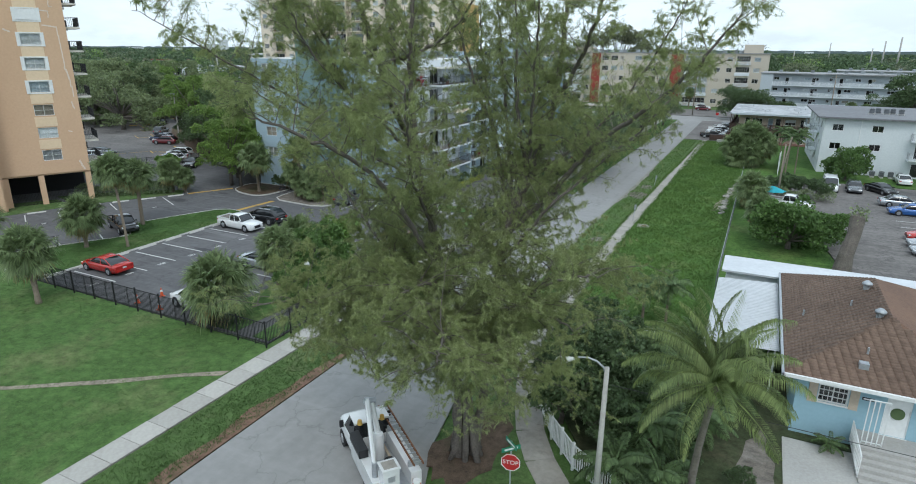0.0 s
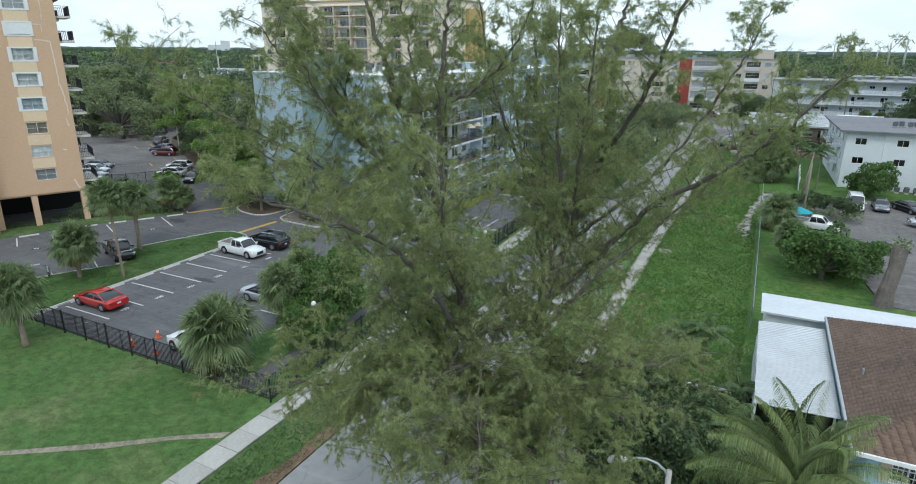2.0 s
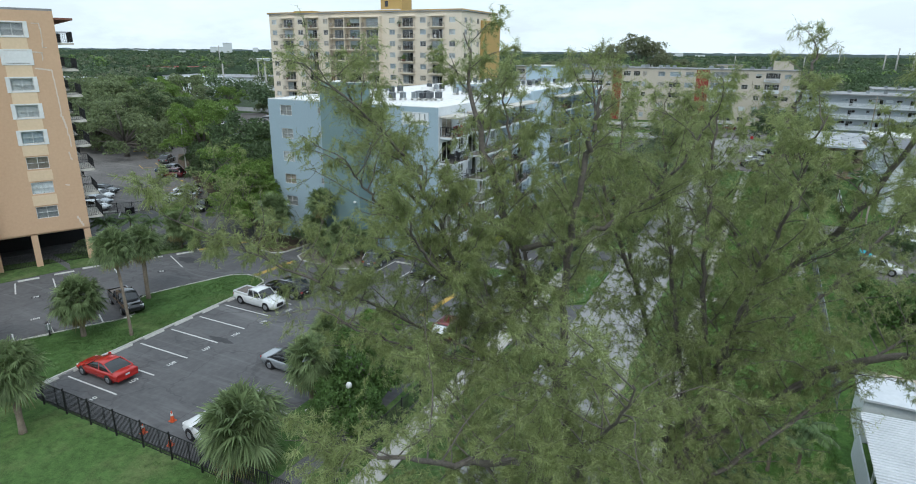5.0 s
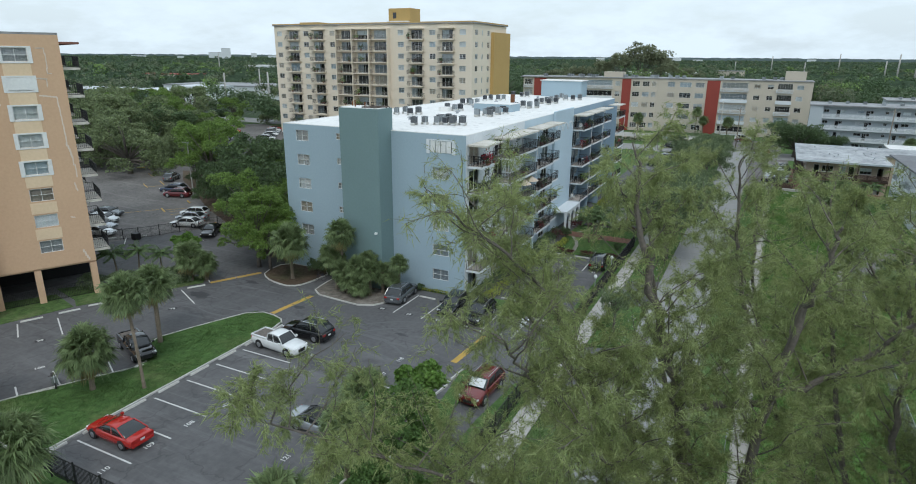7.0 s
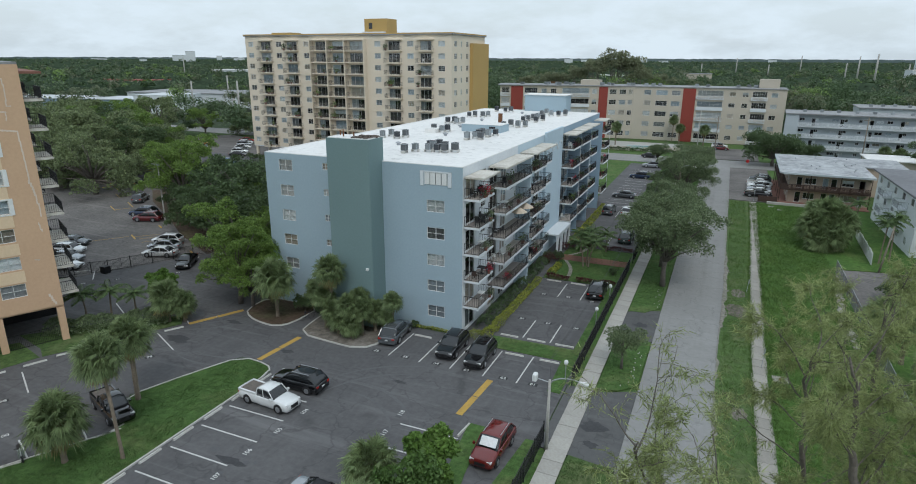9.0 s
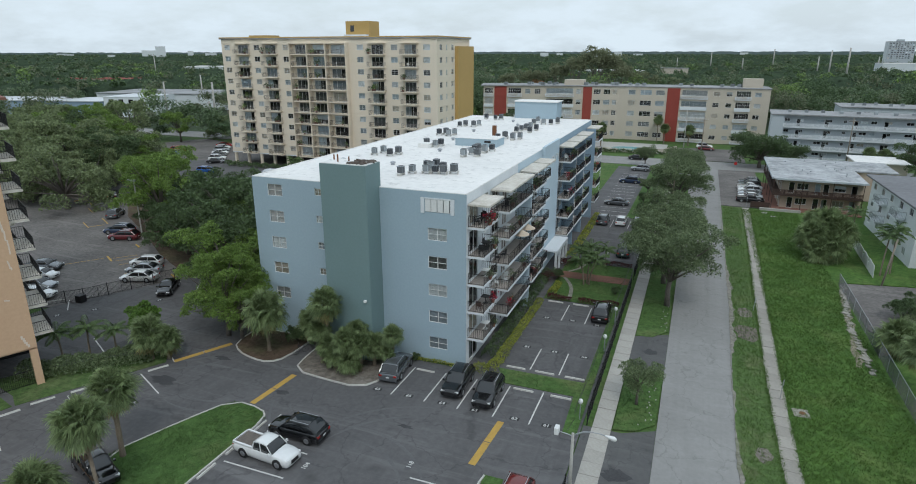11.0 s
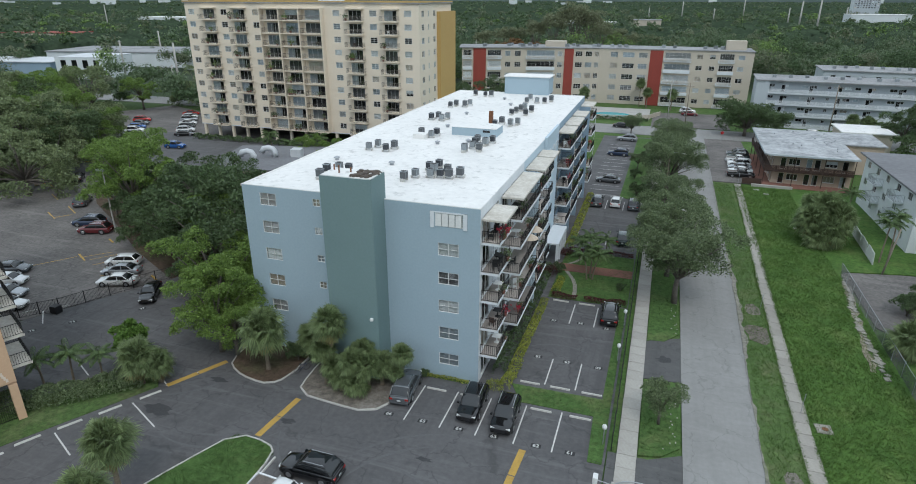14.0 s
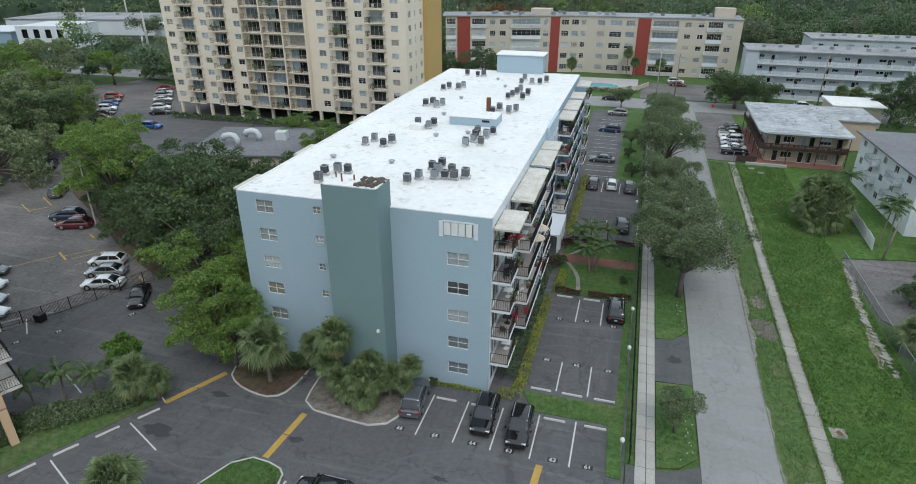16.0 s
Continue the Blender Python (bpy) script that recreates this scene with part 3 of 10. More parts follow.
def kerbed(poly, material, label, shut=True, w=0.13, z=0.13, raised=0.09):
    """A planted island and its kerb, each stretch of kerb a piece; corners cut round."""
    out = []
    for i in range(len(poly)):
        a, b = Vector(poly[i]), Vector(poly[(i + 1) % len(poly)])
        k = min(0.28, 1.1 / (b - a).length)
        out += [tuple(a.lerp(b, k)), tuple(b.lerp(a, k))]
    poly = out
    isl = sheet("lawn_island", poly, raised, material, label, "lawn")
    n = len(poly)
    for i in range(n if shut else n - 1):
        a, b = Vector(poly[i]), Vector(poly[(i + 1) % n])
        d = (b - a).normalized()
        o = Vector((d.y, -d.x)) * w
        bm = bmesh.new()
        slab(bm, [tuple(a - d * 0.04), tuple(a + o - d * 0.04), tuple(b + o + d * 0.04), tuple(b + d * 0.04)], -0.05, z)
        part("kerb", bm, KERB, isl)
    return isl


kerbed(ISLAND, GRASS, "mown grass island with a white concrete kerb in the parking lot")
kerbed([(-54.9, 57.9), (-51.2, 57.5), (-47.6, 57.3), (-46.2, 59.6), (-46.2, 64.2), (-55.4, 64.2), (-55.4, 60.6)], GREYLITTER,
       "kerbed planting bed with grey leaf litter by the blue wall")
kerbed([(-64, 60.4), (-62.4, 59.0), (-60.2, 58.3), (-58.2, 58.2), (-57.2, 59.6), (-57.0, 64.2), (-64, 64.2)], MULCH,
       "kerbed planting bed with bare soil by the blue wall")
sheet("lawn_strip", [(-35.6, 62.9), (-29.2, 62.9), (-29.0, 57.2), (-27.9, 57.2), (-27.9, 83.6), (-28.6, 83.6), (-28.7, 65.5), (-36.9, 65.4)],
      0.05, GRASS, "narrow grass strip between the stall rows", "lawn")
sheet("lawn_strip", [(-34.3, 38), (-32.5, 44.6), (-33.2, 50.2), (-31.7, 50.2), (-31.2, 44.6), (-30.0, 38), (-30.8, 27.6), (-34.3, 27.6)],
      0.05, GRASS, "grass strip with planting by the car park fence", "lawn")
sheet("lawn_strip", [(-29.2, 27.6), (-27.8, 27.6), (-27.8, 50.0), (-28.6, 50.0), (-29.2, 44)], 0.05, GRASS, "grass strip along the street fence", "lawn")
garden = sheet("garden_lawn", rect(-37.0, -27.8, 84.0, 98.8), 0.05, GRASS, "garden lawn in front of the entrance", "lawn")
sheet("lawn_strip", [(-32.0, 127), (-27.8, 124.5), (-27.8, 179), (-31.5, 179)], 0.05, GRASS, "grass strip beside the rear stalls", "lawn")
sheet("lawn_strip", [(-80, 46), (-75.4, 45), (-73.6, 44), (-67.6, 54.6), (-69, 56.3), (-74, 53)], 0.05, VERGE, "grass strip beside the peach building", "lawn")
sheet("lawn_strip", [(-84, 36), (-76.2, 36.2), (-73.7, 43.8), (-78.5, 45)], 0.05, VERGE, "grass strip along the peach building", "lawn")
part("brick_path", boxed(-38.0, -27.8, 92.0, 94.4, -0.02, 0.07), PINKBRICK, garden, "red brick path across the lawn")
for line in ([(-34.05, 84.6), (-34.15, 86.4), (-34.4, 88.2), (-34.9, 89.8), (-35.5, 91.0), (-36.0, 91.95)], [(-36.1, 94.45), (-35.4, 95.3), (-34.7, 96.6), (-34.4, 98.4)]):
    bm = bmesh.new()
    slab(bm, [(x + 0.24, y) for x, y in line] + [(x - 0.24, y) for x, y in reversed(line)], 0.0, 0.062)
    part("garden_path", bm, WALKOLD, garden, "narrow worn curved path in the lawn")

# verge west of the street: islands with rounded ends
sheet("verge", [(-25.3, -40), (-22.1, -40), (-22.1, 49.0), (-25.3, 49.4)], 0.04, VERGE, "worn grass verge beside the street", "verge")
sheet("verge", [(-25.3, 59.2), (-23.6, 59.6), (-22.2, 61.0), (-22.1, 70.3), (-25.3, 70.0)], 0.05, GRASS, "grass island with white pebbles at its edge", "verge")
sheet("verge", [(-25.3, 77.4), (-23.6, 77.6), (-22.2, 79.6), (-22.1, 183), (-25.3, 183)], 0.05, GRASS, "grass verge planted with street trees", "verge")
sheet("verge", [(-15.7, 92), (-15.82, 80), (-16.0, 72), (-16.1, 60), (-15.75, 45), (-14.5, 31.4), (-13.0, 24), (-11.2, 19.2), (-7.7, 18.2), (-6.3, 22.6), (-9.2, 27.8), (-12.0, 40), (-11.98, 142.4), (-15.6, 143)],
      0.04, VERGE, "worn grass verge with bare patches beside the street", "verge")
sheet("meadow", [(-12.0, 142.5), (-12.0, 40.6), (40, 40.6), (40, 60), (7, 60.5), (4.5, 79.5), (-2.0, 87.5), (-2.0, 103.2),
                 (6, 104.8), (46, 104.4), (46, 142.5)], 0.05, MEADOW, "long bright green grass on a vacant lot", "grass field")
sheet("yard", [(-11.4, 40.55), (-8.6, 29), (-5.5, 24.2), (6, 18), (40, 18), (40, 40.55)], 0.05, YARD, "leaf litter and rough grass, coloured darker for shade, beside the house", "lawn")
for tx, ty, ta, tb in ((-65.2, 52.0, 1.7, 1.0), (-53.6, 54.2, 0.8, 0.4), (-46.6, 39.3, 1.4, 0.45), (-24.4, 53.6, 1.2, 0.9), (-24.2, 51.2, 0.7, 0.5), (-63.0, 57.3, 1.0, 0.4), (-41.0, 53.5, 0.8, 0.3), (-23.6, 74.0, 0.8, 0.8)):
    bm = bmesh.new()
    tp = random.Random(int(-tx * 10))
    slab(bm, [(tx + math.cos(6.283 * i / 16) * ta * tp.uniform(0.5, 1.1), ty + math.sin(6.283 * i / 16) * tb * tp.uniform(0.5, 1.1)) for i in range(16)], -0.01, 0.006 if tx < -30 else 0.026)
    solid("tar_patch", bm, BLACKTAR, "dark irregular tar patch on the asphalt", "patch", "structure")
TYRE = mat("rubbed_asphalt", (0.082, 0.082, 0.086), (0.115, 0.114, 0.118), rough=0.8, big=0.5, fine=5, bump=0.05)
for cx, cy, r, a0, a1 in ((-45, 56, 9.0, 200, 265), (-45, 56, 7.4, 205, 260), (-60, 56.5, 7.5, 250, 330), (-60, 56.5, 6.0, 255, 335), (-44, 44, 8.0, 20, 95), (-44, 44, 6.4, 25, 90), (-38, 47, 10, 100, 170), (-38, 47, 8.5, 105, 165),
                          (-33.5, 68.5, 5.0, 60, 130), (-33.0, 74.5, 6.0, 30, 110), (-70, 62, 9, 270, 350), (-70, 62, 7.5, 275, 345)):
    bm = bmesh.new()
    arc = [math.radians(a0 + (a1 - a0) * i / 14) for i in range(15)]
    wd = [0.05 + 0.09 * math.sin(math.pi * i / 14) for i in range(15)]
    slab(bm, [(cx + (r - w) * math.cos(a), cy + (r - w) * math.sin(a)) for a, w in zip(arc, wd)] + [(cx + (r + w) * math.cos(a), cy + (r + w) * math.sin(a)) for a, w in reversed(list(zip(arc, wd)))], -0.01, 0.002)
    solid("tyre_mark", bm, TYRE, "faint curved tyre mark on the parking lot", "mark", "structure")
oil = random.Random(21)
for i in range(22):
    tx, ty = ((-46.5 + oil.uniform(-3, 2.5), 28.5 + 2.75 * (i % 8) + oil.uniform(-0.5, 0.5)), (-32.5 + oil.uniform(-4, 3), 68 + oil.uniform(0, 14)), (-44 + oil.uniform(-1, 14), 61.5 - oil.uniform(0, 3)), (-67 + oil.uniform(-4, 3), 33 + 2.75 * (i % 8)))[i % 4]
    r = oil.uniform(0.12, 0.4)
    bm = bmesh.new()
    slab(bm, [(tx + math.cos(6.283 * j / 11) * r * oil.uniform(0.6, 1.3), ty + math.sin(6.283 * j / 11) * r * oil.uniform(0.5, 1.1)) for j in range(11)], -0.01, 0.003)
    solid("oil_stain", bm, OILSTAIN, "faint dark oil stain on the parking lot", "stain", "structure")
rng = random.Random(5)
bm = bmesh.new()
edge_in, edge_out = [], []
wide = 0.2
for i in range(150):
    y = 34 + i * 0.72
    wide = min(0.5, max(-0.08, wide + rng.uniform(-0.2, 0.18)))
    edge_in.append((road_edge(y) - 0.04 + rng.uniform(-0.13, 0.05), y))
    edge_out.append((edge_in[-1][0] + 0.12 + wide * rng.uniform(0.6, 1.2), y + rng.uniform(-0.2, 0.2)))
for (a, b), (c, d) in zip(zip(edge_in, edge_out), zip(edge_in[1:], edge_out[1:])):
    q = [bm.verts.new((*p, 0.052)) for p in (a, b, d, c)]
    bm.faces.new(q)
bmesh.ops.remove_doubles(bm, verts=bm.verts[:], dist=0.001)
bmesh.ops.solidify(bm, geom=bm.faces[:], thickness=0.06)
solid("bare_patch", bm, ROADDUST, "bare sandy soil along the street edge", "soil", "structure")
for y, r in ((82.5, 1.5), (88, 1.0), (60, 0.7)):
    bm = bmesh.new()
    slab(bm, [(-14.2 + math.cos(6.283 * a / 11) * r * rng.uniform(0.6, 1), y + math.sin(6.283 * a / 11) * r * 1.8 * rng.uniform(0.6, 1)) for a in range(11)], 0.0, 0.05)
    solid("bare_patch", bm, GREYLITTER, "bare grey soil in the verge", "soil", "structure")
bm = bmesh.new()
lob = random.Random(14)
slab(bm, [(-11.2 + math.cos(6.283 * i / 26) * 1.7 * lob.uniform(0.75, 1.1), 23.6 + math.sin(6.283 * i / 26) * 3.4 * lob.uniform(0.78, 1.1)) for i in range(26)], 0.0, 0.06)
solid("bare_patch", bm, MULCH, "bare brown leaf litter round the big tree", "soil", "structure")
bm = bmesh.new()
trail = [(-48, 12.6), (-42, 14.4), (-37.1, 16.5), (-32, 20), (-29.5, 22), (-27.3, 23.4)]
slab(bm, [(x, y - 0.2 - 0.1 * (i % 2)) for i, (x, y) in enumerate(trail)] + [(x, y + 0.22 + 0.1 * (i % 2)) for i, (x, y) in reversed(list(enumerate(trail)))], -0.2, -0.105)
solid("trail", bm, SAND, "narrow trodden dirt trail across the lawn", "path", "structure")
bm = bmesh.new()
slab(bm, [(-22.05, 10), (-22.05, 34), (-22.2, 31), (-22.5, 28), (-22.8, 25.5), (-22.7, 23.5), (-23.1, 21), (-22.7, 18.5), (-23.0, 16), (-22.6, 13.5), (-22.3, 11)], 0.0, 0.048)
solid("bare_patch", bm, REDSOIL, "reddish bare soil along the road edge", "soil", "structure")


def pavement(name, x, y0, y1, w, step, material, label, jitter, line=None):
    rnd = random.Random(int(abs(x) * 10))
    top = thing(name, label, "pavement", kind="structure")
    me = mesh_of("slab", boxed(-w / 2, w / 2, 0.012, step - 0.012, -0.1, 0.0), material)
    for i in range(int((y1 - y0) / step)):
        xc, turn = (x, 0.0) if line is None else (line(y0 + i * step), -math.degrees(math.atan2(line(y0 + i * step + step) - line(y0 + i * step), step)))
        part("slab", me, material, top, at=pose(xc + rnd.uniform(-jitter, jitter), y0 + i * step, 0.07 + rnd.uniform(-0.006, 0.012), rnd.uniform(-0.4, 0.4), rnd.uniform(-0.4, 0.4),
                                                turn + rnd.uniform(-0.3, 0.3) * jitter * 10))
    return top


# ---------------------------------------------------------------- parking marks
def mark(parent, x0, x1, y0, y1, material=WHITELINE, turn=0.0, name="stall_line"):
    cx, cy = (x0 + x1) / 2, (y0 + y1) / 2
    part(name, boxed(x0 - cx, x1 - cx, y0 - cy, y1 - cy, -0.004, 0.006), material, parent, at=pose(cx, cy, 0.003, 0, 0, turn))


def wheel_stop(x, y, turn=0.0, length=1.85):
    bm = boxed(-length / 2, length / 2, -0.09, 0.09, 0.0, 0.13)
    for v in bm.verts:
        if v.co.z > 0.1:
            v.co.y *= 0.6
            v.co.x *= 0.97
    ob = solid("wheel_stop", bm, KERB, "white painted concrete wheel stop on asphalt", "wheel stop", group="wheel stops")
    ob.matrix_basis = pose(x, y, 0.0, 0, 0, turn)


def number(parent, text, x, y, turn, size=0.52):
    cu = bpy.data.curves.new("stall_number", "FONT")
    cu.body, cu.size, cu.align_x, cu.align_y, cu.extrude, cu.offset = text, size, "CENTER", "CENTER", 0.002, 0.008
    cu.materials.append(WHITELINE)
    ob = new("stall_number", cu)
    ob.parent, ob.matrix_basis = parent, pose(x, y, 0.012, 0, 0, turn)
    part("number_plate", boxed(-0.24 * len(text) * size / 0.62, 0.24 * len(text) * size / 0.62, -0.27 * size / 0.62, 0.27 * size / 0.62, -0.004, 0.005),
         BLACKPAINT if len(text) < 3 else OILSTAIN, parent, at=pose(x, y, 0.003, 0, 0, turn))


# stalls by the blue wall
for i, x in enumerate((-44.4, -41.2, -38.1, -34.9, -31.8)):
    mark(lot, x - 0.06, x + 0.06, 57.4, 62.6)
for i, x in enumerate((-45.9, -42.8, -39.6, -36.6, -33.1, -30.4)):
    number(lot, str(66 - i), x, 57.75, 0)
    if i in (1, 2, 4, 5):
        wheel_stop((-45.8, -43.2, -40.0, -36.6, -33.6, -30.2)[i], 62.3)
# the long row by the lawn island
for i in range(7):
    y = 30.0 + i * 2.93
    mark(lot, -51.7, -46.4, y - 0.06, y + 0.06)
for i in range(8):
    wheel_stop(-52.05, 28.6 + i * 2.93, 90)
for i, x in enumerate((-47.4, -47.1, -46.8, -46.4, -46.3, -46.0, -45.8)):
    number(lot, str(110 - i), x + 0.1, 28.8 + i * 2.93, 90)
# the row by the street
for y in (45.0, 48.0):
    mark(lot, -38.0, -33.2, y - 0.06, y + 0.06)
for y in (49.2, 46.5, 41.2, 35.2):
    wheel_stop(-33.2 - 0.02 * (50 - y), y, 84)
for y in (33.6, 36.6, 39.6):
    mark(lot, -37.4, -34.0, y - 0.06, y + 0.06)
number(lot, "118", -38.6, 49.3, 90)
number(lot, "117", -38.5, 46.5, 90)
number(lot, "121", -38.2, 34.8, 90)
# front garden lot
for x in (-34.0, -31.2):
    mark(lot, x - 0.06, x + 0.06, 66.2, 70.7)
for x in (-33.6, -30.95):
    mark(lot, x - 0.06, x + 0.06, 78.3, 83.0)
for x in (-35.35, -32.55, -29.7):
    wheel_stop(x, 66.0)
for x in (-35.35, -32.3):
    wheel_stop(x, 83.3)
for text, x, y in (("58", -35.5, 70.7), ("59", -32.6, 70.6), ("60", -29.6, 70.5), ("57", -35.3, 78.4), ("56", -32.4, 78.7), ("55", -29.6, 78.4)):
    number(lot, text, x, y, 0 if y > 75 else 180)
# rear stalls
for i in range(4):
    mark(lot, -36.8 + i * 2.9, -36.7 + i * 2.9, 119.5, 124.3)
for i in range(15):
    mark(lot, -37.6, -32.6, 127.5 + i * 3.0, 127.6 + i * 3.0)
for i in range(5):
    mark(lot, -36.6 + i * 2.2, -36.5 + i * 2.2, 103.0, 107.5)
# western stalls, set at an angle
for (x0, y0), (x1, y1) in (((-74.3, 38.8), (-71.3, 37.2)), ((-72.4, 41.4), (-68.4, 39.4)), ((-70.9, 46.8), (-67.4, 45.2)), ((-68.0, 52.0), (-63.7, 50.0)),
                           ((-62.4, 34.9), (-58.7, 33.4)), ((-62.5, 32.1), (-60.3, 31.1)), ((-59.9, 37.9), (-57.4, 36.7)),
                           ((-66.9, 55.0), (-70.5, 57.2)), ((-75.2, 54), (-78.8, 55.8)), ((-84.0, 72.2), (-81.4, 68.0)), ((-81.2, 74.2), (-79.0, 70.6)),
                           ((-90.9, 62.2), (-88.3, 60.0)), ((-67.0, 55.1), (-64.8, 59.6))):
    dx, dy = x1 - x0, y1 - y0
    ln = math.hypot(dx, dy)
    part("stall_line", boxed(-ln / 2, ln / 2, -0.06, 0.06, -0.004, 0.006), WHITELINE, lot,
         at=pose((x0 + x1) / 2, (y0 + y1) / 2, 0.003, 0, 0, math.degrees(math.atan2(dy, dx))))
for x, y, a in ((-60.0, 32.5, 58), (-58.7, 35.4, 66), (-57.1, 38.0, 66), (-74.1, 40.0, 66), (-72.9, 42.9, 66), (-72.1, 45.4, 62), (-70.6, 48.0, 60), (-69.0, 50.6, 60),
                (-67.3, 53.4, 60), (-83.4, 71.2, 60), (-81.0, 75.0, 60), (-89.8, 63.4, 52), (-92.2, 61.4, 52)):
    wheel_stop(x, y, a)
for text, x, y in (("79", -64.5, 48.0), ("100", -63.9, 34.7), ("98", -68.9, 37.7), ("77", -80.6, 66.2), ("76", -88, 58.5), ("75", -85.5, 61.3)):
    number(lot, text, x, y, 62)
for (x0, y0), (x1, y1) in (((-54.9, 51.7), (-54.4, 57.2)), ((-67.0, 55.0), (-64.3, 60.2)), ((-34.4, 50.9), (-34.0, 57.0))):
    dx, dy = (x1 - x0) / 2, (y1 - y0) / 2
    ln = math.hypot(dx, dy)
    for k in (0.5, 1.5):
        part("yellow_line", boxed(-ln / 2 + 0.05, ln / 2 - 0.05, -0.28, 0.28, -0.004, 0.006), YELLOWLINE, lot, "worn yellow painted bar",
             at=pose(x0 + dx * k, y0 + dy * k, 0.004, 0, 0, math.degrees(math.atan2(dy, dx))))
for x0, y0, x1, y1, w in ((-101.3, 76.2, -98.6, 74.7, 0.12), (-100.1, 75.3, -97.5, 78.2, 0.05), (-98.2, 75.1, -95.9, 78.1, 0.05), (-96.4, 73.9, -93.9, 77.2, 0.05), (-104.4, 70.3, -100.8, 75.4, 0.06),
                          (-121.5, 88.2, -117.5, 86.1, 0.08), (-121.0, 91.6, -116.7, 89.2, 0.09), (-118.0, 86.6, -116.6, 88.5, 0.08), (-141.1, 103.3, -131.6, 98.2, 0.07), (-92.5, 71.5, -91.4, 73.4, 0.06),
                          (-130.0, 96.0, -126.0, 93.8, 0.06)):
    part("stall_line", boxed(-math.hypot(x1 - x0, y1 - y0) / 2, math.hypot(x1 - x0, y1 - y0) / 2, -w, w, -0.004, 0.006), YELLOWLINE, west_lot,
         at=pose((x0 + x1) / 2, (y0 + y1) / 2, 0.004, 0, 0, math.degrees(math.atan2(y1 - y0, x1 - x0))))
for x, y in ((-112.6, 87.6), (-101.0, 81.4), (-85.5, 73.2), (-137.2, 99.6), (-155.1, 111.0), (-156.0, 114.4), (-137.0, 103.0), (-135.9, 102.1), (-152.0, 106.4)):
    part("wheel_stop", boxed(-0.85, 0.85, -0.11, 0.11, -0.02, 0.12, bevel=0.03), YELLOWLINE, west_lot, "worn yellow wheel stop", at=pose(x, y, 0.004, 0, 0, 52 if x < -130 else -28))
for i in range(7):
    part("stall_line", boxed(-0.9, 0.9, -0.1, 0.1, -0.004, 0.08), YELLOWLINE, west_lot, at=pose(-127 - i * 3.2, 108 + i * 1.6, 0.004, 0, 0, 22))
for i in range(8):
    part("stall_line", boxed(-2.2, 2.2, -0.05, 0.05, -0.004, 0.006), WHITELINE, east_lot, at=pose(16.8, 66 + i * 2.9, 0.004, 0, 0, 4))


# ---------------------------------------------------------------- buildings
def wall_sheet(bm, o, u, length, z0, z1, holes, thick=0.22):
    """A wall with real openings: o start, u way along it; outside lies to the right of u."""
    o, u = Vector((o[0], o[1], 0)), Vector((u[0], u[1], 0)).normalized()
    inward = Vector((-u.y, u.x, 0)) * thick
    us = sorted({0.0, length, *(h[0] for h in holes), *(h[1] for h in holes)})
    zs = sorted({z0, z1, *(h[2] for h in holes), *(h[3] for h in holes)})

    def p(a, z, k):
        return o + u * a + inward * k + Vector((0, 0, z))

    def quad(*ps):
        bm.faces.new([bm.verts.new(q) for q in ps])
    for a0, a1 in zip(us, us[1:]):
        run = None
        for c0, c1 in zip(zs, zs[1:]):
            am, cm = (a0 + a1) / 2, (c0 + c1) / 2
            hole = any(h[0] < am < h[1] and h[2] < cm < h[3] for h in holes)
            if not hole:
                run = (run[0], c1) if run else (c0, c1)
            if run and (hole or c1 == zs[-1]):
                for k in (0, 1):
                    quad(p(a0, run[0], k), p(a1, run[0], k), p(a1, run[1], k), p(a0, run[1], k))
                run = None
    for a0, a1, c0, c1 in holes:
        quad(p(a0, c0, 0), p(a1, c0, 0), p(a1, c0, 1), p(a0, c0, 1))
        quad(p(a0, c1, 0), p(a1, c1, 0), p(a1, c1, 1), p(a0, c1, 1))
        quad(p(a0, c0, 0), p(a0, c1, 0), p(a0, c1, 1), p(a0, c0, 1))
        quad(p(a1, c0, 0), p(a1, c1, 0), p(a1, c1, 1), p(a1, c0, 1))
    for a0, a1 in zip(us, us[1:]):
        quad(p(a0, z1, 0), p(a1, z1, 0), p(a1, z1, 1), p(a0, z1, 1))
    bmesh.ops.remove_doubles(bm, verts=bm.verts[:], dist=0.0005)


WIN = {}
wrng = random.Random(11)


